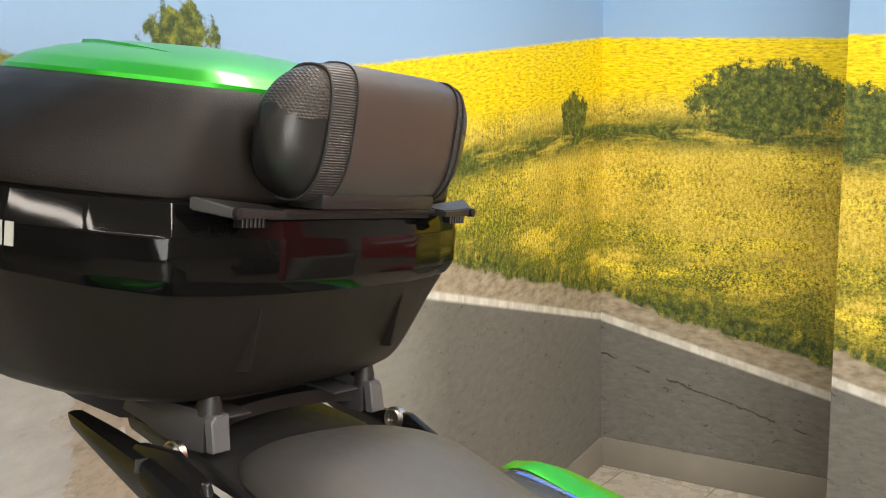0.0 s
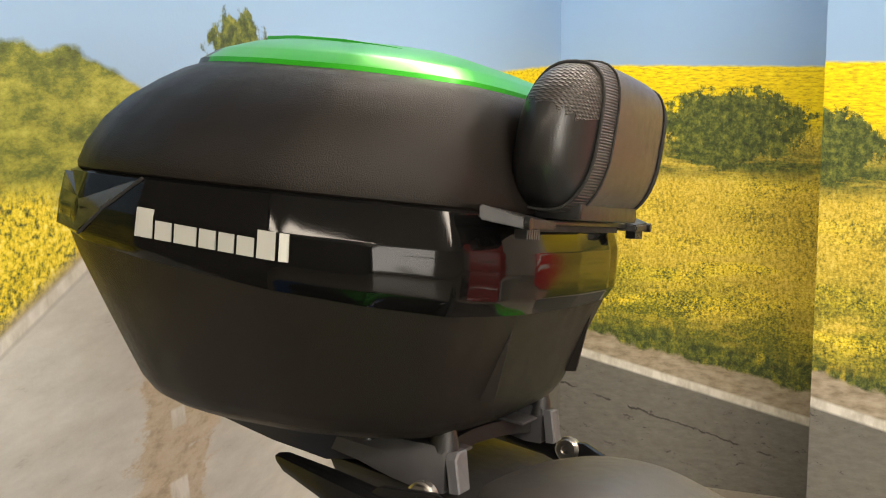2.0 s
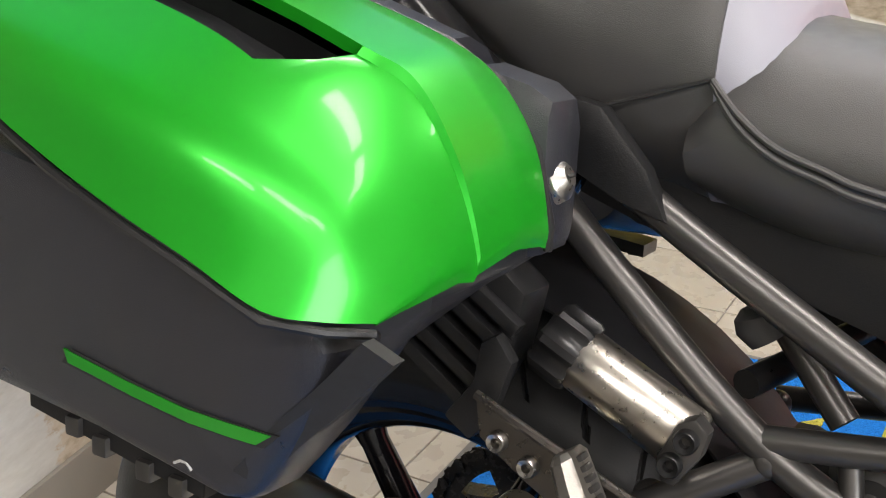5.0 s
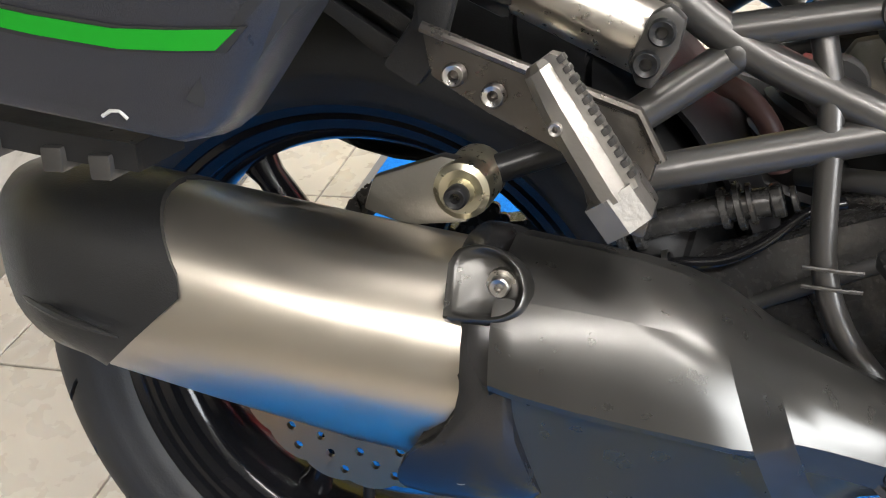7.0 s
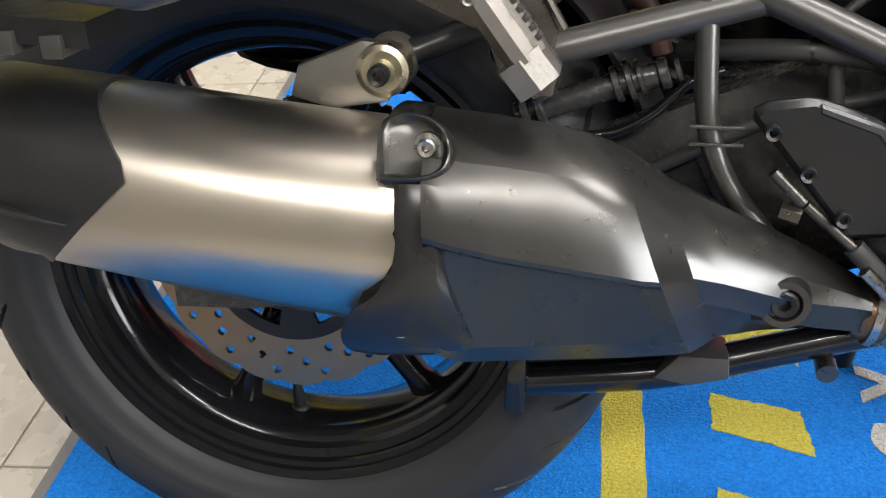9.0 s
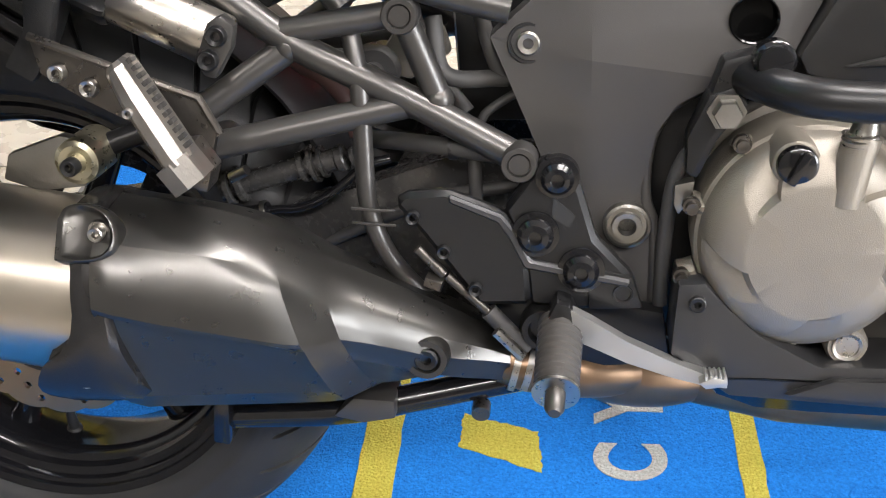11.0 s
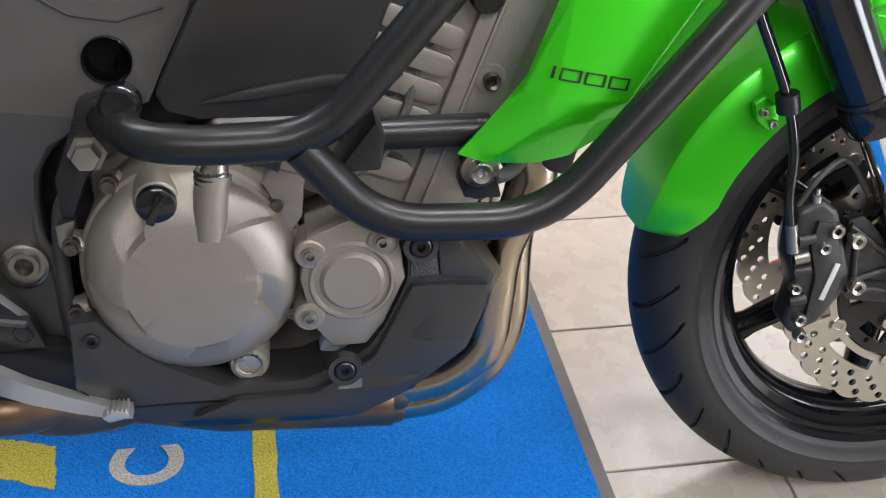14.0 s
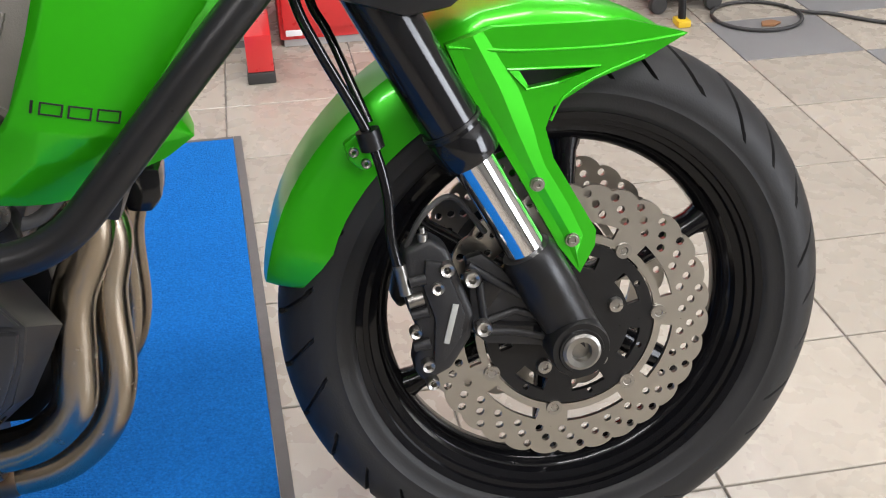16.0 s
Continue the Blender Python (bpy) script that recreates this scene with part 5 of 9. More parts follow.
for sy in (-1, 1):
    secs = []
    for x, y0, y1, z0, z1 in ((-0.230, 0.098, 0.122, 0.957, 0.970), (-0.170, 0.100, 0.130, 0.947, 0.967), (-0.140, 0.099, 0.131, 0.938, 0.968), (-0.112, 0.0995, 0.1285, 0.931, 0.9665), (-0.096, 0.1015, 0.1255, 0.930, 0.9635)):
        secs.append([Vector((x, sy * y, z)) for y, z in ((y1, z0), (y1, z0 * 0.35 + z1 * 0.65), (y1 - 0.004, z1), (y0, z1), (y0, z0))])
    foot = askew("rack_foot", skin(secs), RACK_PLASTIC, rack, smooth=20)
    askew("foot_cap", skin([[Vector((x + dx, sy * y, z)) for y, z, dx in ((0.1245 - g, 0.931 + g, 0.005), (0.1240 - g, 0.957 - g, 0), (0.1200 - g, 0.962 - g, 0), (0.1030 + g, 0.9625 - g, 0), (0.1040 + g, 0.931 + g, 0.005))] for x, g in ((-0.096, 0.0), (-0.0885, 0.0), (-0.0870, 0.0012))]), RACK_CAP, foot, "grey rubber foot cap", smooth=20)
    askew("foot_post", lathe([(0.0125, -0.006), (0.0115, 0.006), (0.0085, 0.016), (0.004, 0.019)], (-0.1035, sy * 0.112, 0.963), 20, "z"), BLACK_PLASTIC, foot)
    for bx in (-0.20, -0.16):
        askew("case_screw", lathe([(0.0065, -0.010), (0.0065, 0.0), (0.004, 0.003)], (bx, sy * 0.135, 0.976), 12, "z"), BLACK_METAL, rack)
    up("rack_bolt", moved(lathe([(0.0, 0.0), (0.0045, 0.0), (0.005, -0.003), (0.0095, -0.003), (0.0105, 0.000), (0.0125, 0.001), (0.0125, 0.008)], (0, 0, 0), 20, "y"), Matrix.Translation((-0.0909, sy * 0.148, 0.9257))), STEEL, rack, "bright socket bolt in the rail")
    up("rail_flank", prism([(-0.150, 0.905), (-0.120, 0.932), (-0.075, 0.934), (-0.035, 0.916), (-0.02, 0.890), (-0.07, 0.895)], *sorted((sy * 0.150, sy * 0.162)), 0.003), RAIL, rack)
bridge = bmesh.new()
edge_pts = [(-0.165, -0.100), (-0.106, -0.100)] + [(-0.106 - 0.020 * math.sin(math.pi * k / 10) ** 0.7, -0.100 + 0.020 * k) for k in range(1, 10)] + [(-0.106, 0.100), (-0.165, 0.100)]
rows = [[bridge.verts.new((x, y, z - 0.10 * (x + 0.12))) for x, y in edge_pts] for z in (0.941, 0.955)]
bridge.faces.new(rows[0])
bridge.faces.new(rows[1][::-1])
for i in range(len(edge_pts)):
    j = (i + 1) % len(edge_pts)
    bridge.faces.new((rows[0][i], rows[0][j], rows[1][j], rows[1][i]))
askew("rack_bridge", bridge, BLACK_PLASTIC, rack)
for sy in (-1, 1):
    askew("bridge_wing", prism([(-0.155, 0.9585), (-0.100, 0.9530), (-0.100, 0.9555), (-0.155, 0.9625)], *sorted((sy * 0.060, sy * 0.100)), 0.001), RACK_PLASTIC, rack)


# ---------- wheels ----------
DISC = mat("brake_disc_steel", (0.44, 0.42, 0.38), 0.32, 1.0, 0.08, 40)
RIM = mat("gloss_black_rim", (0.006, 0.006, 0.007), 0.13, 0, 0.15, 20, coat=0.04, rough_var=0.04, spec=0.22)
GREASE = mat("oily_black_metal", (0.060, 0.058, 0.056), 0.26, 0.5, 0.3, 40, bump=0.3, bump_scale=250)


def tyre_mesh(R, half, centre, n=1080, grooves=30, hand=1):
    """A motorcycle tyre: round crown, cut grooves on both shoulders, a smooth sidewall."""
    cx, cy, cz = centre
    prof = []
    m = 54
    rb, RT = 0.222, 0.222 + (R - 0.222) * 0.42
    for k in range(m + 1):
        t = -1 + 2 * k / m
        if abs(t) < 0.66:
            q = t / 0.66
            prof.append((R - (R - RT) * (1 - math.cos(q * 1.5)) / (1 - math.cos(1.5)), half * math.sin(q * math.pi / 2), abs(q)))
        else:
            q = (abs(t) - 0.66) / 0.34
            swell = 0.0014 if 0.26 < q < 0.40 or 0.78 < q < 0.90 else 0.0
            prof.append((RT - (RT - rb) * q, math.copysign(half * (1 - 0.20 * q * q) + swell, t), 1 + q))
    bm = bmesh.new()
    rows = []
    for r, y, s in prof:
        row = []
        side = 1 if y > 0 else -1
        lean = min(1.0, s) * 1.4
        u = min(1.0, s)
        sweep = hand * (2.1 * u * u - 0.9 * u * u * u - 0.25 * u) / grooves * 2 * math.pi
        for k in range(n):
            c = k / n * grooves + (0.5 if side > 0 else 0)
            kind = int(c) % 3
            start, last = ((0.08, 0.84), (0.20, 0.93), (0.12, 0.74))[kind]
            d = 0.006 if abs((c % 1.0) - 0.5 + (0.9 * max(0.0, s - last + 0.06))) < 0.045 and start < s < last else 0.0
            rr = r - d * math.cos(lean)
            a = 2 * math.pi * k / n - sweep
            row.append(bm.verts.new((cx + rr * math.cos(a), cy + y - side * d * math.sin(lean), cz + rr * math.sin(a))))
        rows.append(row)
    for a, b in zip(rows, rows[1:]):
        for i in range(n):
            j = (i + 1) % n
            bm.faces.new((a[i], a[j], b[j], b[i]))
    return bm


def rim_mesh(half, centre):
    h = half
    out = [(0.2225, -h), (0.224, -h + 0.004), (0.2185, -h + 0.012), (0.212, -h + 0.020), (0.203, -h + 0.032), (0.196, -0.012), (0.196, 0.012), (0.203, h - 0.032), (0.212, h - 0.020), (0.2185, h - 0.012), (0.224, h - 0.004), (0.2225, h),
           (0.2190, h - 0.0015), (0.2150, h - 0.003), (0.2140, h - 0.008), (0.2085, h - 0.009), (0.2070, h - 0.015), (0.199, h - 0.018), (0.1965, h - 0.026), (0.190, h - 0.030), (0.185, h - 0.040), (0.185, -h + 0.040), (0.190, -h + 0.030), (0.1965, -h + 0.026), (0.199, -h + 0.018), (0.2070, -h + 0.015), (0.2085, -h + 0.009), (0.2140, -h + 0.008), (0.2150, -h + 0.003), (0.2190, -h + 0.0015)]
    return lathe(out, centre, 96, closed=True)


def spoke_mesh(centre, ang, r0, r1, w0=0.017, w1=0.013, d0=0.022, d1=0.016):
    cx, cy, cz = centre
    u, v = Vector((math.cos(ang), 0, math.sin(ang))), Vector((-math.sin(ang), 0, math.cos(ang)))
    secs = []
    for t in (0, 0.12, 0.5, 0.88, 1.0):
        r = r0 + (r1 - r0) * t
        w = (w0 + (w1 - w0) * t) * (1.5 if t in (0, 1.0) else 1)
        d = d0 + (d1 - d0) * t
        c = Vector(centre) + u * r
        secs.append([c + v * (w * math.cos(a)) + Vector((0, d * math.sin(a), 0)) for a in (2 * math.pi * k / 12 for k in range(12))])
    return skin(secs)


def plate_with_holes(outer, holes, y0, y1):
    """A flat plate in the x-z plane with an outline and holes, as a slab."""
    bm = bmesh.new()
    for loop in (outer, *holes):
        vs = [bm.verts.new((x, y0, z)) for x, z in loop]
        for i in range(len(vs)):
            bm.edges.new((vs[i], vs[(i + 1) % len(vs)]))
    bmesh.ops.triangle_fill(bm, use_beauty=True, use_dissolve=False, edges=list(bm.edges), normal=(0, -1, 0))
    got = bmesh.ops.extrude_face_region(bm, geom=list(bm.faces))
    bmesh.ops.translate(bm, vec=(0, y1 - y0, 0), verts=[v for v in got["geom"] if isinstance(v, bmesh.types.BMVert)])
    bmesh.ops.recalc_face_normals(bm, faces=bm.faces)
    return bm


def circ(cx, cz, r, n=12, ph=0.0):
    return [(cx + r * math.cos(2 * math.pi * k / n + ph), cz + r * math.sin(2 * math.pi * k / n + ph)) for k in range(n)]


def arc_slot(cx, cz, r0, r1, a0, a1, n=7):
    return [(cx + r1 * math.cos(a0 + (a1 - a0) * k / n), cz + r1 * math.sin(a0 + (a1 - a0) * k / n)) for k in range(n + 1)] + [(cx + r0 * math.cos(a1 + (a0 - a1) * k / n), cz + r0 * math.sin(a1 + (a0 - a1) * k / n)) for k in range(n + 1)]


def petal(cx, cz, r, amp, count, n=240):
    return [(cx + (r + amp * abs(math.sin(count / 2 * a)) ** 0.7) * math.cos(a), cz + (r + amp * abs(math.sin(count / 2 * a)) ** 0.7) * math.sin(a)) for a in (2 * math.pi * k / n for k in range(n))]


def drilled(cx, cz, rows, count, r_hole, skew=0.0):
    out = []
    for i, r in enumerate(rows):
        for k in range(count):
            a = 2 * math.pi * (k + i * 0.36 + skew) / count
            out.append(circ(cx + r * math.cos(a), cz + r * math.sin(a), r_hole, 8))
    return out


def bolt(parent, x, y, z, r=0.009, material=None, deep=0.006, name="bolt", washer=0.0, label=""):
    """A round socket-head bolt that faces the right side of the bike."""
    prof = [(0.0, 0.002), (r * 0.42, 0.002), (r * 0.46, -deep * 0.8), (r * 0.85, -deep), (r, -deep * 0.7), (r, 0.004)]
    if washer:
        prof += [(washer, 0.004), (washer, 0.008)]
    return part(name, lathe(prof, (x, y, z), 18), material or STEEL, parent, label)


def wheel(name, cx, cz, R, half, rim_half, label, cy=0.0):
    rim = part(name, rim_mesh(rim_half, (cx, cy, cz)), RIM, bike, label)
    part("tyre", tyre_mesh(R, half, (cx, cy, cz)), RUBBER, rim, "black road tyre with cut tread grooves", smooth=40)
    part("hub", lathe([(0.0, -0.05), (0.030, -0.05), (0.034, -0.045), (0.046, -0.02), (0.050, 0), (0.046, 0.02), (0.034, 0.045), (0.030, 0.05), (0, 0.05)], (cx, cy, cz), 40), RIM, rim)
    return rim


front_wheel = wheel("front_wheel", 1.52, 0.30, 0.300, 0.0595, 0.049, "gloss black cast front wheel with petal discs")
for k in range(6):
    part("spoke", spoke_mesh((1.52, 0, 0.30), math.radians(25 + 60 * k), 0.04, 0.190), RIM, front_wheel)
for sy in (-1, 1):
    cx, cz, yd = 1.52, 0.30, sy * 0.066
    slots = [arc_slot(cx, cz, 0.1005, 0.1135, math.radians(53 - 51.43 * k + 9), math.radians(53 - 51.43 * k + 42.4)) for k in range(7)]
    holes = drilled(cx, cz, (0.1230, 0.1330, 0.1430), 30, 0.0045, 0.1)
    disc = part("brake_disc", plate_with_holes(petal(cx, cz, 0.1485, 0.0045, 30, 300), [circ(cx, cz, 0.0925, 64), *slots, *holes], yd - 0.0025, yd + 0.0025), DISC, front_wheel, "drilled steel petal brake disc", smooth=0)
    carrier_slots = [arc_slot(cx, cz, 0.064, 0.078, math.radians(53 - 51.43 * k + 12), math.radians(53 - 51.43 * k + 40)) for k in range(7)]
    part("disc_carrier", plate_with_holes(circ(cx, cz, 0.0905, 84), [circ(cx, cz, 0.028, 32), *carrier_slots, *[circ(cx + 0.082 * math.cos(math.radians(53 - 51.43 * k + 26)), cz + 0.082 * math.sin(math.radians(53 - 51.43 * k + 26)), 0.0035, 8) for k in range(7)]], yd - 0.003, yd + 0.003), BLACK_METAL, disc, "black disc carrier", smooth=0)
    for k in range(7):
        a = math.radians(53 - 51.43 * k)
        bx, bz = cx + 0.096 * math.cos(a), cz + 0.096 * math.sin(a)
        part("bobbin", lathe([(0.0035, -0.004), (0.0045, -0.0055), (0.0085, -0.0055), (0.0085, 0.0055), (0.0045, 0.0055), (0.0035, 0.004), (0.0035, -0.004)], (bx, yd, bz), 18), STEEL, disc)
    for k in range(5):
        a = math.radians(20 + 72 * k)
        part("carrier_bolt", lathe([(0, -0.0065), (0.003, -0.0065), (0.0035, -0.0085), (0.0075, -0.008), (0.0085, -0.003)], (cx + 0.052 * math.cos(a), yd, cz + 0.052 * math.sin(a)), 14), STEEL, disc)

RX, RY, RZ = 0.056, -0.045, 0.323
rear_wheel = wheel("rear_wheel", RX, RZ, 0.316, 0.086, 0.068, "gloss black cast rear wheel with drilled disc", RY)
for k in range(6):
    part("spoke", spoke_mesh((RX, RY, RZ), math.radians(4 + 60 * k), 0.04, 0.188, 0.015, 0.012), RIM, rear_wheel)
yd = RY - 0.054
# the steel's tan tint paints in the wall's reflection
rear_disc = part("brake_disc", plate_with_holes(petal(RX, RZ, 0.1215, 0.0045, 18), [circ(RX, RZ, 0.078, 48), *drilled(RX, RZ, (0.0905, 0.1015, 0.1125), 15, 0.0044)], yd - 0.0025, yd + 0.0025), mat("tan_reflection_steel", (0.27, 0.20, 0.13), 0.34, 1.0, 0.12, 30), rear_wheel, "drilled rear brake disc, tinted with the tan wall's reflection", smooth=0)
part("disc_carrier", plate_with_holes(circ(RX, RZ, 0.0785, 60), [circ(RX, RZ, 0.03, 24), *[arc_slot(RX, RZ, 0.05, 0.066, math.radians(72 * k), math.radians(72 * k + 40)) for k in range(5)]], yd - 0.003, yd + 0.003), BLACK_METAL, rear_disc, smooth=0)
part("valve_stem", tube([(RX - 0.026, RY, RZ - 0.187), (RX - 0.026, RY, RZ - 0.181), (RX - 0.0255, RY - 0.001, RZ - 0.179), (RX - 0.025, RY - 0.004, RZ - 0.168), (RX - 0.0245, RY - 0.006, RZ - 0.152)], [0.0095, 0.0085, 0.0062, 0.0056, 0.0045], 14), BLACK_PLASTIC, rear_wheel)
part("hub_carrier", lathe([(0.0, -0.13), (0.018, -0.13), (0.022, -0.125), (0.032, -0.10), (0.034, -0.05)], (RX, 0, RZ), 32), BLACK_METAL, rear_wheel)
sprocket = part("sprocket", plate_with_holes(petal(RX, RZ, 0.098, 0.006, 42, 252), [circ(RX, RZ, 0.04, 24), *[arc_slot(RX, RZ, 0.055, 0.082, math.radians(60 * k), math.radians(60 * k + 34)) for k in range(6)]], 0.098, 0.104), GREASE, rear_wheel, smooth=0)
ch = [(RX + 0.103 * math.cos(math.radians(a)), 0.101, RZ + 0.103 * math.sin(math.radians(a))) for a in range(270, 80, -10)]
links = bmesh.new()
path = [Vector(q) for q in ch] + [Vector(ch[-1]).lerp(Vector((0.60, 0.101, 0.455)), k / 36) for k in range(1, 37)]
run_len, spots = 0.0, [path[0]]
for p0, p1 in zip(path, path[1:]):
    seg = (p1 - p0).length
    while run_len + seg >= 0.0159:
        p0 = p0.lerp(p1, (0.0159 - run_len) / seg)
        spots.append(p0)
        seg, run_len = (p1 - p0).length, 0.0
    run_len += seg
for i, (p0, p1) in enumerate(zip(spots, spots[1:])):
    u = (p1 - p0).normalized()
    w = Vector((-u.z, 0, u.x))
    for side in (-1, 1):
        yy = 0.101 + side * (0.0075 if i % 2 else 0.0100)
        ring_pts = [p0 + w * 0.0072 - u * 0.003, p0 - w * 0.0072 - u * 0.003, p0 - u * 0.007, p0.lerp(p1, 0.5) - w * 0.0048, p1 - w * 0.0072 + u * 0.003, p1 + u * 0.007, p1 + w * 0.0072 + u * 0.003, p0.lerp(p1, 0.5) + w * 0.0048]
        ring_pts = [ring_pts[k] for k in (2, 1, 3, 4, 5, 6, 7, 0)]
        lo = [links.verts.new((q.x, yy - 0.001, q.z)) for q in ring_pts]
        hi = [links.verts.new((q.x, yy + 0.001, q.z)) for q in ring_pts]
        links.faces.new(lo)
        links.faces.new(hi[::-1])
        for k in range(8):
            links.faces.new((lo[k], hi[k], hi[(k + 1) % 8], lo[(k + 1) % 8]))
    add(links, lathe([(0.0, -0.0075), (0.005, -0.0075), (0.005, 0.0075), (0.0, 0.0075)], p0, 8))
part("chain", links, GREASE, bike, "greasy drive chain of rollers and plates", smooth=30)

# ---------- swingarm and rear frame ----------
for sy in (-1, 1):
    arm = part("swingarm", skin([[Vector((x, sy * (y + q[0]), z + q[1])) for q in ((-0.016, -h), (0.016, -h), (0.016, h), (-0.016, h))] for x, y, z, h in ((-0.04, 0.118, RZ, 0.030), (0.03, 0.118, RZ + 0.004, 0.036), (0.16, 0.116, 0.345, 0.040), (0.35, 0.110, 0.395, 0.052), (0.50, 0.105, 0.435, 0.060), (0.64, 0.10, 0.445, 0.050))]), GREASE, bike, "black swingarm with oily film")
part("swingarm_bridge", block(0.42, 0.50, -0.10, 0.10, 0.38, 0.47, 0.01), GREASE, bike)
part("inner_fender", skin([[Vector((RX + r * math.cos(a), y, RZ + r * math.sin(a))) for r, y in ((0.335, -0.085), (0.350, -0.05), (0.354, 0.05), (0.335, 0.085), (0.330, 0.08), (0.348, 0.04), (0.344, -0.04), (0.330, -0.08))] for a in (math.radians(d) for d in range(20, 96, 6))]), RACK_PLASTIC, bike, "black plastic inner mudguard")
part("tail_tray", prism([(0.02, 0.80), (0.22, 0.73), (0.44, 0.665), (0.55, 0.70), (0.60, 0.80), (0.20, 0.86), (-0.05, 0.92)], -0.105, 0.105, 0.012), BLACK_PLASTIC, bike, "black plastic tail tray under the seat")
part("inner_panel", prism([(0.20, 0.50), (0.29, 0.545), (0.345, 0.548), (0.40, 0.530), (0.50, 0.500), (0.46, 0.42), (0.30, 0.42)], 0.02, 0.06, 0.008), BLACK_PLASTIC, bike, "black plastic inner panel")
part("licence_bracket", prism([(-0.252, 0.945), (-0.18, 0.955), (-0.15, 0.80), (-0.20, 0.72), (-0.25, 0.74)], -0.11, 0.11, 0.006), BLACK_PLASTIC, bike)

YT = -0.16
for sy in (1, -1):
    YT = -0.16 * sy
    runs = [
        ("frame_tube", [(0.12, YT * 0.95, 0.812), (0.199, YT, 0.733), (0.301, YT, 0.640), (0.354, YT, 0.598), (0.452, YT, 0.551), (0.545, YT * 1.12, 0.505)], 0.0128, 0.06),
        ("frame_tube", [(0.10, YT * 0.9, 0.842), (0.288, YT * 0.98, 0.735), (0.444, YT, 0.648), (0.535, YT, 0.626)], 0.0128, 0.05),
        ("frame_tube", [(0.340, YT, 0.609), (0.447, YT, 0.624)], 0.0112, 0.01),
        ("frame_tube", [(0.268, YT * 1.12, 0.543), (0.350, YT, 0.596)], 0.0122, 0.01),
        ("frame_tube", [(0.285, YT * 1.14, 0.518), (0.452, YT, 0.549)], 0.0125, 0.01),
        ("frame_tube", [(0.447, YT, 0.624), (0.476, YT, 0.548)], 0.0115, 0.01),
    ]
    for nm, pts, r, fr in runs:
        part(nm, tube(fillet(pts, fr), r, 14), TUBE_GREY, bike, "satin grey welded frame tube")
    for x, z in ((0.447, 0.624), (0.543, 0.507)):
        part("tube_boss", lathe([(0.0, -0.012), (0.0085, -0.012), (0.009, -0.010), (0.0100, -0.010), (0.0102, -0.0135), (0.0142, -0.0135), (0.0152, -0.0115), (0.0152, 0.008)], (x, YT * (1.02 if x < 0.5 else 1.16), z), 24), TUBE_GREY, bike)
    for x, z in ((0.350, 0.597), (0.452, 0.549), (0.474, 0.552), (0.289, 0.520), (0.272, 0.546)):
        part("weld", lathe([(0.0, -0.0134), (0.005, -0.0130), (0.0095, -0.0100), (0.0128, -0.0045), (0.0138, 0.0), (0.0128, 0.0045)], (x, YT, z), 16), TUBE_GREY, bike)
YT = -0.16
part("cross_strut", tube([(0.32, -0.12, 0.632), (0.40, 0.10, 0.655)], 0.011, 12), BLACK_METAL, bike)
part("cross_strut", tube([(0.334, -0.10, 0.680), (0.390, -0.12, 0.620)], 0.011, 12), TUBE_GREY, bike)
for pts, r in (([(0.400, -0.15, 0.615), (0.409, -0.165, 0.560), (0.411, -0.172, 0.467), (0.426, -0.172, 0.416), (0.456, -0.165, 0.372)], 0.0085), ([(0.395, -0.10, 0.50), (0.479, -0.158, 0.510), (0.540, -0.15, 0.497)], 0.008), ([(0.468, -0.13, 0.615), (0.478, -0.14, 0.568), (0.530, -0.13, 0.562)], 0.0075), ([(0.505, -0.12, 0.62), (0.52, -0.13, 0.575), (0.53, -0.13, 0.56)], 0.007), ([(0.35, -0.12, 0.40), (0.46, -0.14, 0.455), (0.52, -0.15, 0.47), (0.56, -0.14, 0.475)], 0.006), ([(0.502, -0.15, 0.51), (0.503, -0.155, 0.46)], 0.006), ([(0.44, -0.09, 0.62), (0.46, -0.08, 0.56), (0.49, -0.09, 0.52)], 0.008), ([(0.56, -0.12, 0.56), (0.515, -0.13, 0.535), (0.505, -0.13, 0.52)], 0.004)):
    part("hose", tube(smooth_path(pts), r, 10), TUBE_GREY if r > 0.0082 else DARK_RUBBER, bike, "rubber hose with clips")
for z in (0.462, 0.449):
    part("hose_clip", tube([(0.398, -0.181, z), (0.424, -0.184, z - 0.001), (0.436, -0.182, z - 0.002)], 0.0014, 6), TUBE_GREY, bike)
part("hose_clip", lathe([(0.0095, -0.004), (0.011, -0.004), (0.011, 0.004), (0.0095, 0.004)], (0.485, -0.156, 0.509), 16, "x"), BLACK_METAL, bike)

# shock reservoir, linkage and dark things in the middle
res_axis = Matrix.Translation((0.262, -0.185, 0.626)) @ pose(0, 0, 0, 0, 26, 0)
reservoir = part("shock_reservoir", moved(lathe([(0.0, -0.048), (0.0225, -0.048), (0.0235, -0.045), (0.0235, 0.045), (0.0215, 0.048), (0, 0.048)], (0, 0, 0), 40, "x"), res_axis), BRUSHED, bike, "brushed aluminium shock reservoir")
cap = bmesh.new()
knurl = [(0.026 + 0.0022 * (1 if (k // 2) % 2 else -1)) for k in range(32)]
rows = [[Vector((x, knurl[k] * f * math.cos(2 * math.pi * k / 32), knurl[k] * f * math.sin(2 * math.pi * k / 32))) for k in range(32)] for x, f in ((-0.078, 0.86), (-0.074, 1.0), (-0.05, 1.0), (-0.046, 0.92))]
part("knob", moved(skin(rows), res_axis), BLACK_METAL, reservoir, "black knurled adjuster knob")
part("mount", prism([(0.292, 0.585), (0.302, 0.582), (0.318, 0.607), (0.322, 0.625), (0.312, 0.634), (0.300, 0.628), (0.288, 0.600)], -0.212, -0.196, 0.004), TUBE_GREY, reservoir)
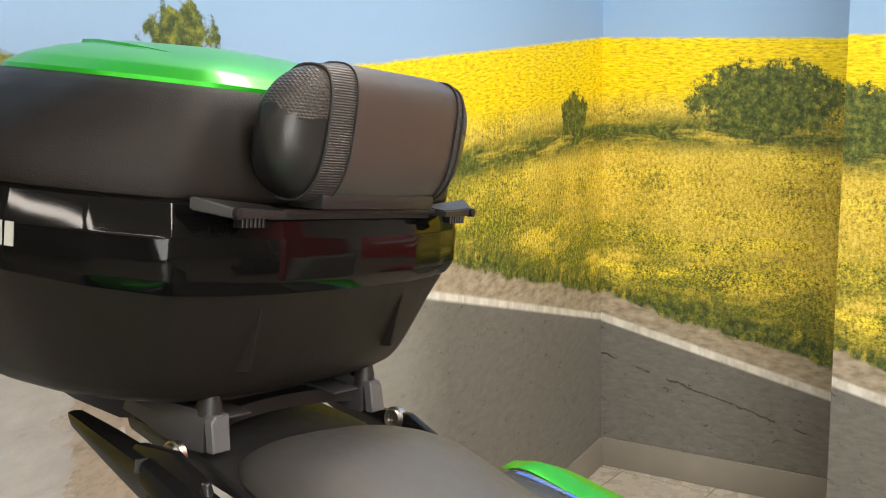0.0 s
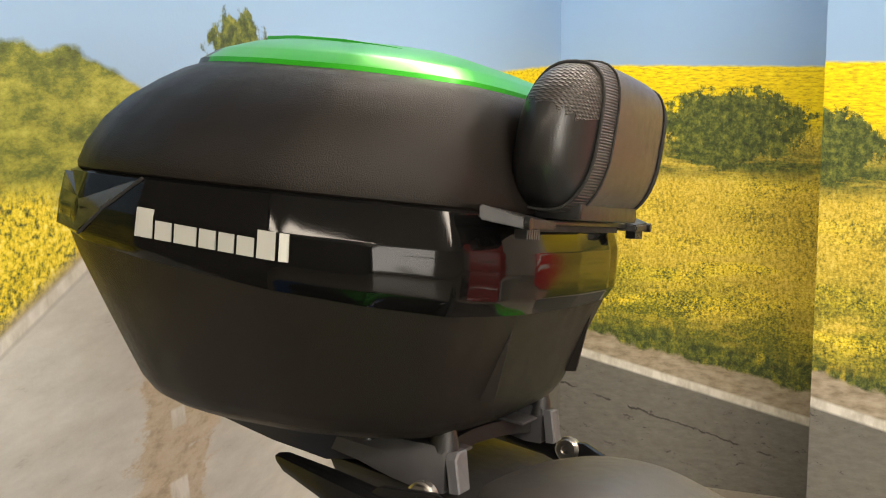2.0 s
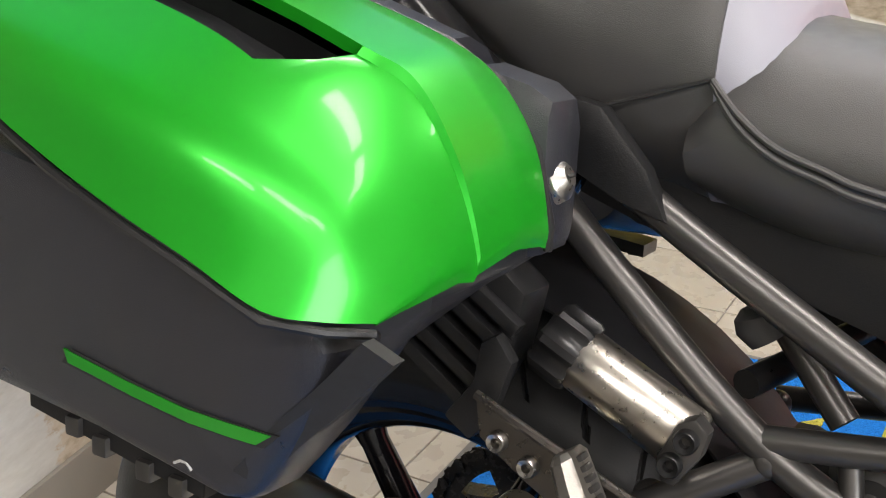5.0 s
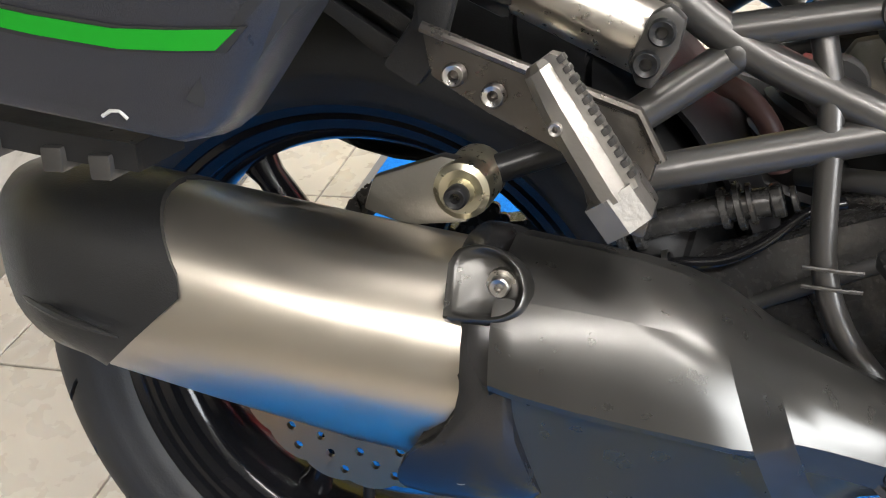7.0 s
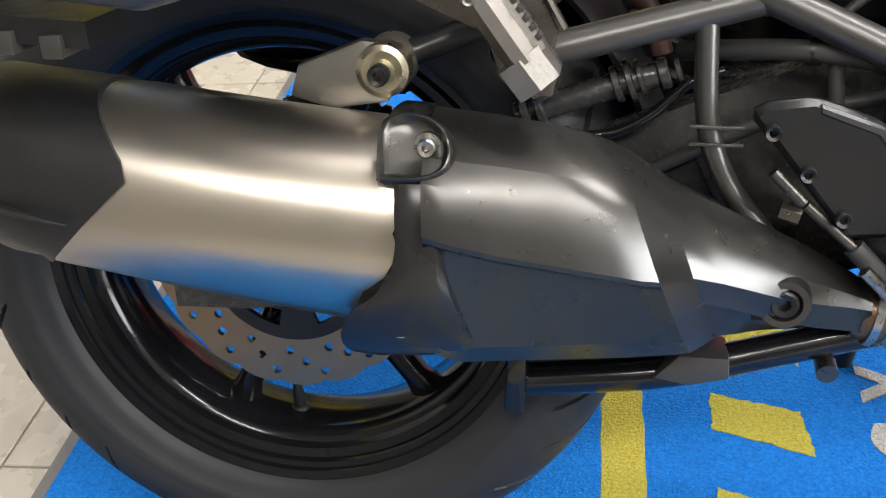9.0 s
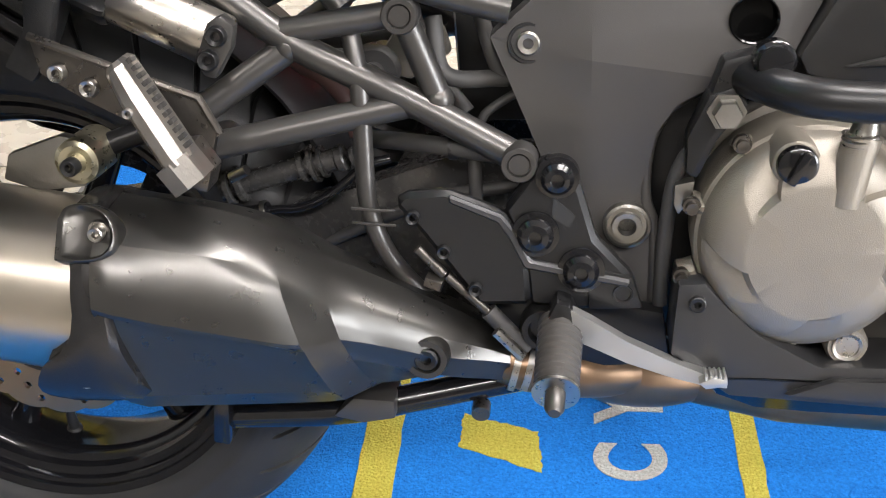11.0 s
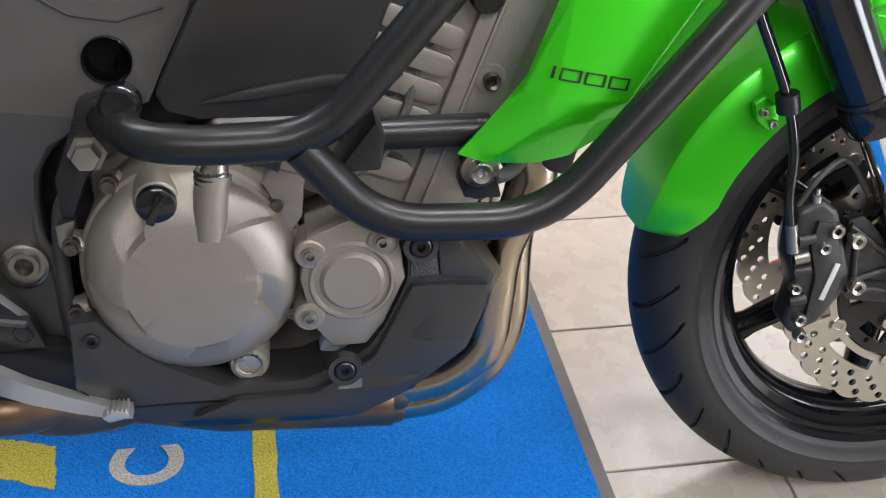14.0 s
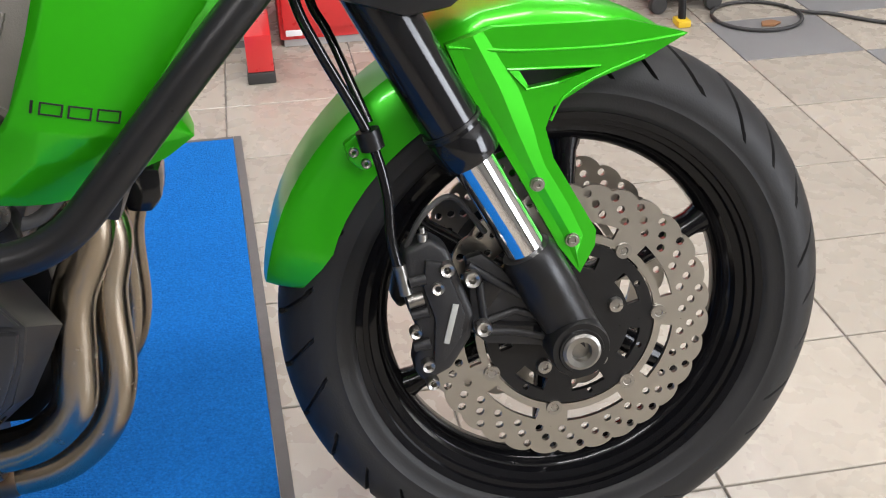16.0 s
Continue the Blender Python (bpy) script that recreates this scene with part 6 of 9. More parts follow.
bolt(reservoir, 0.308, -0.213, 0.618, 0.0085, BLACK_METAL, washer=0.0115)
bolt(reservoir, 0.299, -0.213, 0.599, 0.0085, BLACK_METAL, washer=0.0115)
part("shock", tube([(0.36, 0.0, 0.42), (0.425, 0.0, 0.55)], 0.035, 16), BLACK_METAL, bike)
for k in range(5):
    part("spring_coil", lathe([(0.040, -0.005), (0.046, 0), (0.040, 0.005), (0.034, 0)], (0, 0, 0), 20, "z", closed=True), DARK_RUBBER, bike).matrix_local = Matrix.Translation((0.372 + 0.012 * k, 0, 0.445 + 0.024 * k)) @ pose(0, 0, 0, 0, 27, 0)
link = part("linkage", prism([(0.405, 0.560), (0.425, 0.592), (0.470, 0.600), (0.478, 0.575), (0.44, 0.55)], -0.09, -0.075, 0.005), CAST, bike, "grey alloy linkage plate")
bolt(link, 0.452, -0.094, 0.578, 0.010, STEEL)
part("airbox", prism([(0.48, 0.50), (0.60, 0.50), (0.66, 0.58), (0.66, 0.80), (0.52, 0.80), (0.47, 0.70)], -0.06, 0.11, 0.015), BLACK_PLASTIC, bike)
part("spool", lathe([(0.0, -0.03), (0.010, -0.03), (0.010, -0.022), (0.020, -0.022), (0.022, -0.018), (0.022, -0.006), (0.012, -0.004), (0.012, 0.03)], (0.413, -0.10, 0.565), 24), DARK_RUBBER, bike, "black rubber stop with bolt head")
cyl = part("rear_cylinder", tube([(0.268, -0.130, 0.459), (0.352, -0.130, 0.484), (0.376, -0.130, 0.489)], 0.0105, 16), GREASE, bike, "black hydraulic damper rod")
for x, z, r, w in ((0.276, 0.4615, 0.0165, 0.003), (0.287, 0.4650, 0.0170, 0.003), (0.346, 0.4825, 0.0150, 0.003), (0.356, 0.4850, 0.0175, 0.0025), (0.364, 0.4868, 0.0150, 0.002), (0.381, 0.4900, 0.0125, 0.004), (0.392, 0.4915, 0.0095, 0.002)):
    part("collar", tube([(x - w, -0.130, z - w * 0.3), (x - w * 0.7, -0.130, z - w * 0.21), (x + w * 0.7, -0.130, z + w * 0.21), (x + w, -0.130, z + w * 0.3)], [r * 0.9, r, r, r * 0.9], 20), GREASE, cyl)
part("bleed_bolt", tube([(0.284, -0.150, 0.478), (0.300, -0.152, 0.486)], 0.005, 10), STEEL, cyl)
fitting = part("damper_fitting", tube([(0.291, -0.140, 0.438), (0.313, -0.140, 0.443)], 0.0085, 14), BLACK_GLOSS, bike, "black line connector")
part("collar", tube([(0.307, -0.140, 0.4415), (0.311, -0.140, 0.4425)], 0.0105, 16), STEEL, fitting)
part("brake_line", tube(smooth_path([(0.278, -0.140, 0.435), (0.315, -0.140, 0.4435), (0.345, -0.140, 0.447), (0.372, -0.138, 0.460), (0.402, -0.135, 0.484), (0.425, -0.13, 0.490)], 5), 0.0042, 10), BLACK_GLOSS, bike, "glossy black brake line")
part("hose", tube(smooth_path([(0.318, -0.055, 0.570), (0.336, -0.06, 0.556), (0.352, -0.06, 0.548), (0.366, -0.06, 0.534), (0.376, -0.06, 0.516), (0.382, -0.06, 0.49)], 5), 0.0085, 12), mat("brown_rubber", (0.105, 0.052, 0.046), 0.42, 0, 0.1, 20), bike, "reddish brown rubber hose")
part("hose_boot", tube([(0.318, -0.118, 0.690), (0.321, -0.118, 0.684), (0.324, -0.118, 0.676), (0.331, -0.118, 0.666)], [0.010, 0.0165, 0.0175, 0.0125], 16), DARK_RUBBER, bike, "black rubber boot")
GUARD = [(-0.026, 0.483, 0.001), (-0.020, 0.4795, 0.006), (0.005, 0.475, 0.013), (0.04, 0.470, 0.017), (0.09, 0.467, 0.018), (0.16, 0.466, 0.018), (0.24, 0.462, 0.016)]
part("chain_guard", skin([[Vector((x, 0.075 + u * 0.022, z + v * h)) for u, v in ((-1, -0.9), (1, -0.9), (1, 0.2), (0.6, 1), (-0.6, 1), (-1, 0.2))] for x, z, h in GUARD]), BLACK_GLOSS, bike, "glossy black chain guard", smooth=40)

# passenger peg bracket, folded peg, hanger
GALV = mat("worn_bright_metal", (0.26, 0.25, 0.23), 0.34, 0.95, 0.2, 40, bump=0.2, bump_scale=300)
DARK_STEEL = mat("tarnished_dark_steel", (0.11, 0.10, 0.09), 0.3, 0.9, 0.25, 35, bump=0.2, bump_scale=300)
br = part("peg_bracket", prism([(0.168, 0.626), (0.185, 0.619), (0.229, 0.603), (0.299, 0.577), (0.311, 0.550), (0.300, 0.515), (0.285, 0.503), (0.269, 0.516), (0.262, 0.546), (0.208, 0.574), (0.173, 0.596)], -0.246, -0.236, 0.003), DARK_STEEL, bike, "worn metal passenger peg bracket")
part("bracket_flange", tube([(0.168, -0.244, 0.626), (0.229, -0.246, 0.603), (0.299, -0.246, 0.577), (0.313, -0.246, 0.548)], 0.0036, 8), DARK_STEEL, br)
bolt(br, 0.189, -0.247, 0.598, 0.0075)
bolt(br, 0.213, -0.247, 0.586, 0.0075)
PEG_METAL = mat("worn_silver_metal", (0.27, 0.255, 0.235), 0.42, 0.95, 0.25, 45, bump=0.25, bump_scale=350)
def peg_row(t, w0, w1, d):
    """Across the folded peg at t along it: a dark underside, a bright bevelled face and a ledge for the teeth."""
    c = Vector((0.2425, -0.262, 0.607)).lerp(Vector((0.2925, -0.284, 0.537)), t)
    side = Vector((0.82, 0.0, 0.57))
    return [c + side * u + Vector((0, v, 0)) for u, v in ((-w0, 0.008), (-w0, -0.002), (-w0 * 0.45, -d), (w1 * 0.15, -d * 1.05), (w1 * 0.55, -d * 0.3), (w1, -d * 0.25), (w1, 0.010))]


peg = part("folded_peg", skin([peg_row(*r) for r in ((-0.02, 0.006, 0.010, 0.004), (0.03, 0.010, 0.014, 0.008), (0.30, 0.0135, 0.0145, 0.012), (0.60, 0.0140, 0.0150, 0.013), (0.92, 0.0140, 0.0150, 0.013), (1.0, 0.0120, 0.0140, 0.011))]), PEG_METAL, bike, "folded bright metal passenger footpeg", smooth=25)
part("peg_tip", skin([[Vector((0.278, -0.2760, 0.532)) + Vector((0.82, 0, 0.57)) * u + Vector((0.57, 0, -0.82)) * w + Vector((0, v, 0)) for u, v in ((-0.004, 0.010), (-0.004, -0.014), (0.012, -0.020), (0.026, -0.014), (0.026, 0.010))] for w in (0.000, 0.004, 0.019, 0.023)]), PEG_METAL, peg, smooth=20)
for k in range(12):
    q = Vector((0.2425, -0.262, 0.607)).lerp(Vector((0.2925, -0.284, 0.537)), 0.05 + 0.078 * k) + Vector((0.82, 0, 0.57)) * 0.0145
    part("tooth", moved(block(-0.0020, 0.0026, -0.0055, 0.004, -0.0022, 0.0022, 0.0012, 2), Matrix.Translation(q) @ pose(0, 0, 0, 0, -35, 0)), TUBE_GREY, peg)
bolt(peg, 0.2570, -0.2835, 0.5755, 0.0042, PEG_METAL, deep=0.003)
part("hinge_block", prism([(0.284, 0.546), (0.298, 0.548), (0.312, 0.526), (0.306, 0.508), (0.292, 0.512)], -0.272, -0.244, 0.003), DARK_STEEL, peg)
part("hinge_pin", lathe([(0.0, -0.287), (0.0045, -0.287), (0.006, -0.284), (0.006, -0.24)], (0.296, 0, 0.530), 16), DARK_STEEL, peg)
hang = part("silencer_hanger", prism([(0.120, 0.506), (0.128, 0.528), (0.175, 0.544), (0.198, 0.540), (0.207, 0.524), (0.190, 0.500), (0.150, 0.496)], -0.238, -0.226, 0.003), GALV, bike, "tarnished steel silencer hanger plate")
part("bush", lathe([(0.0, -0.252), (0.007, -0.252), (0.008, -0.247), (0.009, -0.244), (0.0145, -0.245), (0.0185, -0.243), (0.0195, -0.236), (0.0195, -0.20)], (0.189, 0, 0.523), 28), mat("zinc_yellow", (0.42, 0.39, 0.29), 0.3, 0.95, 0.15, 40), hang, "zinc-plated bush with black bolt")
bolt(hang, 0.189, -0.254, 0.523, 0.0075, BLACK_METAL)
part("hanger_arm", tube([(0.195, -0.21, 0.525), (0.26, -0.19, 0.545)], 0.010, 10), BLACK_METAL, hang)
blockc = part("ridged_mount", prism([(0.075, 0.640), (0.125, 0.598), (0.152, 0.600), (0.172, 0.640), (0.182, 0.690), (0.150, 0.715), (0.110, 0.705)], -0.205, -0.160, 0.006), BLACK_PLASTIC, bike, "black ridged plastic pannier mount")
for k in range(5):
    part("ridge", moved(block(-0.033, 0.033, -0.008, 0.004, -0.0050, 0.0050, 0.0015), Matrix.Translation((0.116 + 0.0095 * k, -0.209, 0.622 + 0.0155 * k)) @ pose(0, 0, 0, 0, 33, 0)), BLACK_PLASTIC, blockc)
part("mount_arm", prism([(0.138, 0.600), (0.160, 0.586), (0.176, 0.604), (0.190, 0.650), (0.176, 0.668), (0.164, 0.660), (0.160, 0.630)], -0.236, -0.222, 0.004), BLACK_PLASTIC, blockc)

# ---------- silencer ----------
SHIELD = mat("dark_satin_shield", (0.068, 0.066, 0.062), 0.28, 0.85, 0.04, 14, rough_var=0.02)
BAND_BLACK = mat("collar_black", (0.030, 0.029, 0.029), 0.26, 0.6, 0.1, 14, rough_var=0.04)


def brushed(name, color):
    m = mat(name, color, 0.33, 1.0, 0.06, 9, rough_var=0.04)
    b = m.node_tree.nodes["Principled BSDF"]
    b.inputs["Anisotropic"].default_value = 0.55
    return m


SILVER = brushed("brushed_silencer_steel", (0.47, 0.43, 0.365))


def muf(x, yc, zc, hy, hz, grow=0.0, n=40, e=2.1, ridge=0.0):
    out = []
    for k in range(n):
        a = 2 * math.pi * k / n
        c, s = math.cos(a), math.sin(a)
        out.append(Vector((x - 0.10 * s * hz, yc + (hy + grow) * math.copysign(abs(c) ** (2 / e), c), zc + (hz + grow) * math.copysign(abs(s) ** (2 / e), s))))
    return out


MUF = [(-0.058, -0.262, 0.464, 0.058, 0.060), (-0.050, -0.262, 0.463, 0.0665, 0.0675), (0.03, -0.262, 0.451, 0.071, 0.072), (0.12, -0.258, 0.432, 0.071, 0.074), (0.215, -0.252, 0.414, 0.070, 0.076)]
silencer = part("silencer", skin([muf(*m) for m in MUF]), SILVER, bike, "brushed steel silencer with black end cap")
def cap_row(x, hy, hz, e):
    """A ring of the end cap, drawn forwards at its foot."""
    row = muf(x, -0.262, 0.470, hy, hz, 0, 40, e)
    return [Vector((v.x + max(0.0, (0.470 - v.z) / hz) ** 2 * 0.030, v.y, v.z)) for v in row]


cap_rows = [cap_row(-0.118, 0.026, 0.044, 2.6), cap_row(-0.116, 0.040, 0.058, 2.6), cap_row(-0.105, 0.052, 0.067, 2.5), cap_row(-0.075, 0.066, 0.0705, 2.3)]


def can_at(x):
    """The silencer's section at x."""
    for p, q in zip(MUF, MUF[1:]):
        if x <= q[0]:
            t = max(0.0, (x - p[0]) / (q[0] - p[0]))
            return [p[i] + (q[i] - p[i]) * t for i in range(1, 5)]
    return MUF[-1][1:]


edge_row = []
for k in range(40):
    x = 0.0
    for turn in range(4):
        yc, zc, hy, hz = can_at(x)
        v = muf(x, yc, zc, hy, hz, 0.002, 40, 2.1)[k]
        t = (v.z - 0.478) / 0.075
        x = 0.036 - 0.055 * max(t, 0) - 0.088 * max(-t, 0)
    edge_row.append(Vector((x, v.y, v.z)))
cap_rows += [[a * 0.5 + b * 0.5 for a, b in zip(cap_rows[-1], edge_row)], edge_row]
end_cap = part("end_cap", skin(cap_rows, True), BLACK_PLASTIC, silencer, "black plastic silencer end cap", smooth=45)
part("cap_crease", tube(smooth_path([(-0.092, -0.318, 0.462), (-0.05, -0.3345, 0.456), (-0.01, -0.3385, 0.448)]), [0.001, 0.003, 0.0034, 0.0034, 0.0034, 0.0034, 0.0034, 0.003, 0.0028, 0.0025, 0.002, 0.0015, 0.001], 8), BLACK_PLASTIC, end_cap)
def along(table, z):
    """Straight-line look-up in a table of (z, value), z falling."""
    for (z0, a), (z1, b) in zip(table, table[1:]):
        if z >= z1:
            return a + (b - a) * max(0.0, min(1.0, (z0 - z) / (z0 - z1)))
    return table[-1][1]


# heat shield: top, shoulder, face, a stepped ledge and an undercut that runs to the keel
SH = [(0.226, 0.5000, -0.3340, -0.250, 0.4330, 0.3240, 0.0), (0.240, 0.4975, -0.3345, -0.250, 0.4290, 0.3210, 1.0), (0.270, 0.4920, -0.3250, -0.247, 0.4170, 0.3175, 1.0), (0.300, 0.4850, -0.3150, -0.244, 0.4045, 0.3150, 1.0), (0.325, 0.4765, -0.3060, -0.240, 0.3940, 0.3130, 1.0), (0.338, 0.4700, -0.3010, -0.238, 0.3890, 0.3115, 0.6),
      (0.351, 0.4625, -0.2950, -0.236, 0.3855, 0.3100, 0.0), (0.380, 0.4345, -0.2600, -0.218, 0.3730, 0.3062, 0.0), (0.405, 0.4180, -0.2500, -0.207, 0.3645, 0.3037, 0.0), (0.430, 0.4030, -0.2410, -0.200, 0.3560, 0.3015, 0.0), (0.464, 0.3830, -0.2300, -0.190, 0.3440, 0.2985, 0.0), (0.490, 0.3660, -0.2150, -0.182, 0.3330, 0.2960, 0.0), (0.515, 0.3480, -0.1990, -0.175, 0.3230, 0.2930, 0.0), (0.533, 0.3340, -0.1900, -0.170, 0.3160, 0.2900, 0.0)]
sh_rows = []
for x, zt, yo, yc, zr, zb, ledge in SH:
    lean = 0.32 * max(0.0, min(1.0, (x - 0.27) / 0.06)) * max(0.0, min(1.0, (0.46 - x) / 0.06))
    h = zt - zr
    pts = [(yc + 0.045, zt - 0.014), (yc, zt), (yc * 0.60 + yo * 0.40, zt - 0.0045), (yc * 0.27 + yo * 0.73, zt - 0.20 * h - 0.003), (yc * 0.12 + yo * 0.88, zt - 0.45 * h), (yc * 0.035 + yo * 0.965, zt - 0.74 * h), (yo, zr + 0.004), (yo + 0.0012, zr), (yo + 0.0028 + 0.0100 * ledge, zr - 0.0035 - 0.0030 * ledge), (yo + 0.0065 + 0.0110 * ledge, zr - 0.018 - 0.002 * ledge), (yo + 0.022 + 0.006 * ledge, zb + 0.024), (yo + 0.040, zb + 0.007), (yc + 0.012, zb), (yc + 0.05, zb + 0.012)]
    sh_rows.append([Vector((x + lean * (zt - z), y, z)) for y, z in pts])
shield = part("heat_shield", skin(sh_rows), SHIELD, silencer, "satin black exhaust heat shield", smooth=21)
BACK = [(0.520, 0.190), (0.500, 0.195), (0.465, 0.2075), (0.420, 0.2070), (0.400, 0.197), (0.380, 0.170), (0.356, 0.1585), (0.33, 0.165)]
FRONT = [(0.520, 0.212), (0.500, 0.217), (0.4755, 0.231), (0.4236, 0.2365), (0.400, 0.236), (0.38, 0.240), (0.33, 0.250)]
band_rows = []
for k, grow in enumerate((-0.001, 0.0065, 0.0085, 0.0080, 0.0065, 0.001)):
    row = []
    for v in muf(0.22, -0.2515, 0.412, 0.0725, 0.0800, grow, 44, 2.4):
        b, f = along(BACK, v.z), along(FRONT, v.z)
        row.append(Vector((b + (f - b) * (0.0, 0.02, 0.22, 0.55, 0.92, 1.05)[k], v.y, v.z)))
    band_rows.append(row)
part("shield_band", skin(band_rows), BAND_BLACK, shield, "semi-gloss black stepped collar", smooth=40)
# sunk bolt pocket with a raised rim
edge = smooth_path([(-0.026, 0.012), (-0.020, 0.022), (-0.006, 0.0255), (0.010, 0.021), (0.021, 0.011), (0.0255, -0.003), (0.021, -0.016), (0.009, -0.0225), (-0.008, -0.0235), (-0.026, -0.021)], 4)
pocket_rows = [[Vector((0.222, -0.3117, 0.4895)) + Vector((q[0] * g, 0, 0)) + Vector((0, 0.52, 0.854)) * (q[1] * g) + Vector((0, -0.854, 0.52)) * (w if w < -0.01 else w * max(0.0, min(1.0, (q[0] * g + 0.022) / 0.016)) - 0.0015) for q in edge] for g, w in ((1.02, -0.016), (0.96, -0.003), (0.91, 0.0028), (0.86, 0.0036), (0.80, 0.0024), (0.74, -0.0022), (0.64, -0.0034), (0.3, -0.0034))]
part("bolt_pocket", skin(pocket_rows), SHIELD, shield, "raised lip round a sunk bolt", smooth=50)
bolt(silencer, 0.2290, -0.3100, 0.4890, 0.0062, STEEL, washer=0.0085, deep=0.004)
part("boss_ring", lathe([(0.0105, -0.2245), (0.013, -0.2300), (0.0180, -0.2300), (0.0195, -0.226), (0.0215, -0.205)], (0.464, 0, 0.343), 28), SHIELD, shield)
bolt(shield, 0.464, -0.2255, 0.343, 0.0105, BLACK_METAL)
bolt(shield, 0.204, -0.316, 0.3655, 0.0065, STEEL)
part("link_pipe", tube(smooth_path([(0.525, -0.165, 0.312), (0.56, -0.168, 0.304), (0.60, -0.165, 0.300), (0.64, -0.15, 0.296)]), 0.024, 20), RUST, bike, "heat-stained link pipe")
for x in (0.537, 0.549):
    part("clamp", tube([(x - 0.003, -0.167, 0.3095), (x + 0.003, -0.167, 0.308)], 0.0265, 22), STEEL, bike)
part("clamp_bolt", tube([(0.505, -0.186, 0.264), (0.505, -0.172, 0.267)], 0.0085, 16), DARK_STEEL, bike)
part("collector_box", tube(smooth_path([(0.585, -0.150, 0.301), (0.605, -0.145, 0.297), (0.630, -0.140, 0.292), (0.655, -0.135, 0.287), (0.680, -0.130, 0.282), (0.70, -0.128, 0.279)], 4), [0.0250 + 0.0105 * math.sin(math.pi * k / 20) for k in range(21)], 22), RUST, bike, "heat-stained exhaust collector box")
part("collector", tube([(0.66, -0.12, 0.283), (0.78, -0.13, 0.262), (0.94, -0.13, 0.252)], 0.026, 16), RUST, bike)
part("collector", tube([(0.66, -0.05, 0.278), (0.78, -0.05, 0.256), (0.94, -0.06, 0.246)], 0.026, 16), RUST, bike)

# block added to keep the gap behind the master cylinder dark
part("dark_gap_block", prism([(0.40, 0.43), (0.47, 0.46), (0.58, 0.42), (0.60, 0.34), (0.52, 0.325), (0.43, 0.36)], -0.135, -0.03, 0.012), GREASE, bike, "dark block added to fill the gap behind the master cylinder")

# stand
stand = part("centre_stand", tube(fillet([(0.262, -0.185, 0.254), (0.38, -0.188, 0.264), (0.56, -0.16, 0.295)], 0.03), 0.0135, 14), BLACK_GLOSS, bike, "folded glossy black centre stand")
part("stand_foot", prism([(0.255, 0.235), (0.272, 0.232), (0.276, 0.286), (0.262, 0.290)], -0.205, -0.165, 0.004), BLACK_GLOSS, stand)
part("stand_tread", prism([(0.372, 0.268), (0.392, 0.288), (0.430, 0.286), (0.430, 0.268), (0.40, 0.262)], -0.205, -0.165, 0.003), TUBE_GREY, stand, "grey stand tread plate")
part("side_stand", tube([(0.62, 0.12, 0.30), (0.60, 0.235, 0.052)], 0.013, 12), BLACK_METAL, bike, "black side stand")

# ---------- heel plate, brake pedal, footpeg ----------
# paler tone that paints the ceiling light caught by the plate's chamfer
HEEL_RIB = mat("lit_casting_edge", (0.045, 0.045, 0.047), 0.36, 0.4, 0.15, 40)
heel = part("heel_plate", prism([(0.438, 0.473), (0.446, 0.482), (0.482, 0.485), (0.529, 0.467), (0.540, 0.450), (0.550, 0.424), (0.552, 0.381), (0.508, 0.380), (0.457, 0.450)], -0.199, -0.184, 0.0050, 1), BLACK_METAL, bike, "black cast heel guard plate")
part("hanger_plate", prism([(0.529, 0.467), (0.562, 0.512), (0.582, 0.510), (0.592, 0.490), (0.606, 0.442), (0.637, 0.408), (0.645, 0.380), (0.595, 0.376), (0.550, 0.380), (0.545, 0.43)], -0.1955, -0.176, 0.0045, 1), BLACK_METAL, heel)
part("raised_rib", prism([(0.484, 0.482), (0.529, 0.464), (0.541, 0.447), (0.552, 0.424), (0.590, 0.416), (0.636, 0.407), (0.634, 0.400), (0.588, 0.408), (0.546, 0.416), (0.534, 0.442), (0.524, 0.457), (0.484, 0.474)], -0.2005, -0.192, 0.0022, 1), HEEL_RIB, heel)
# dark plate laid on in place of a shaded hole
part("hole_shade", prism([(0.571, 0.479), (0.589, 0.463), (0.584, 0.452), (0.569, 0.461)], -0.1962, -0.190, 0.0), SEAM_GAP_DARK, heel)
part("tab_end", prism([(0.600, 0.418), (0.637, 0.409), (0.646, 0.380), (0.600, 0.378)], -0.198, -0.190, 0.003), BLACK_METAL, heel)
for x, z, r in ((0.574, 0.497, 0.0135), (0.556, 0.447, 0.0150), (0.594, 0.415, 0.0150)):
    part("dome_bolt", lathe([(0.0, -0.205), (0.005, -0.2055), (0.006, -0.2085), (r * 0.75, -0.2075), (r, -0.2035), (r * 1.02, -0.200), (r * 1.32, -0.1995), (r * 1.35, -0.19)], (x, 0, z), 26), BLACK_GLOSS, heel, "glossy black dome-head bolt")
for x, z in ((0.454, 0.462), (0.479, 0.431), (0.505, 0.397)):
    bolt(heel, x, -0.1985, z, 0.0062, BLACK_METAL)
part("hole_ring", lathe([(0.0, -0.190), (0.006, -0.190), (0.0065, -0.199), (0.008, -0.1995), (0.009, -0.197)], (0.629, 0, 0.394), 18), BLACK_METAL, heel)
part("pedal_pivot_plate", prism([(0.500, 0.382), (0.600, 0.378), (0.665, 0.368), (0.672, 0.318), (0.59, 0.312), (0.545, 0.338), (0.535, 0.352)], -0.180, -0.160, 0.004), BLACK_METAL, bike)
ml = part("master_cylinder", tube([(0.456, -0.196, 0.432), (0.478, -0.196, 0.408)], 0.0045, 10), DARK_STEEL, bike, "brake master cylinder with push rod")
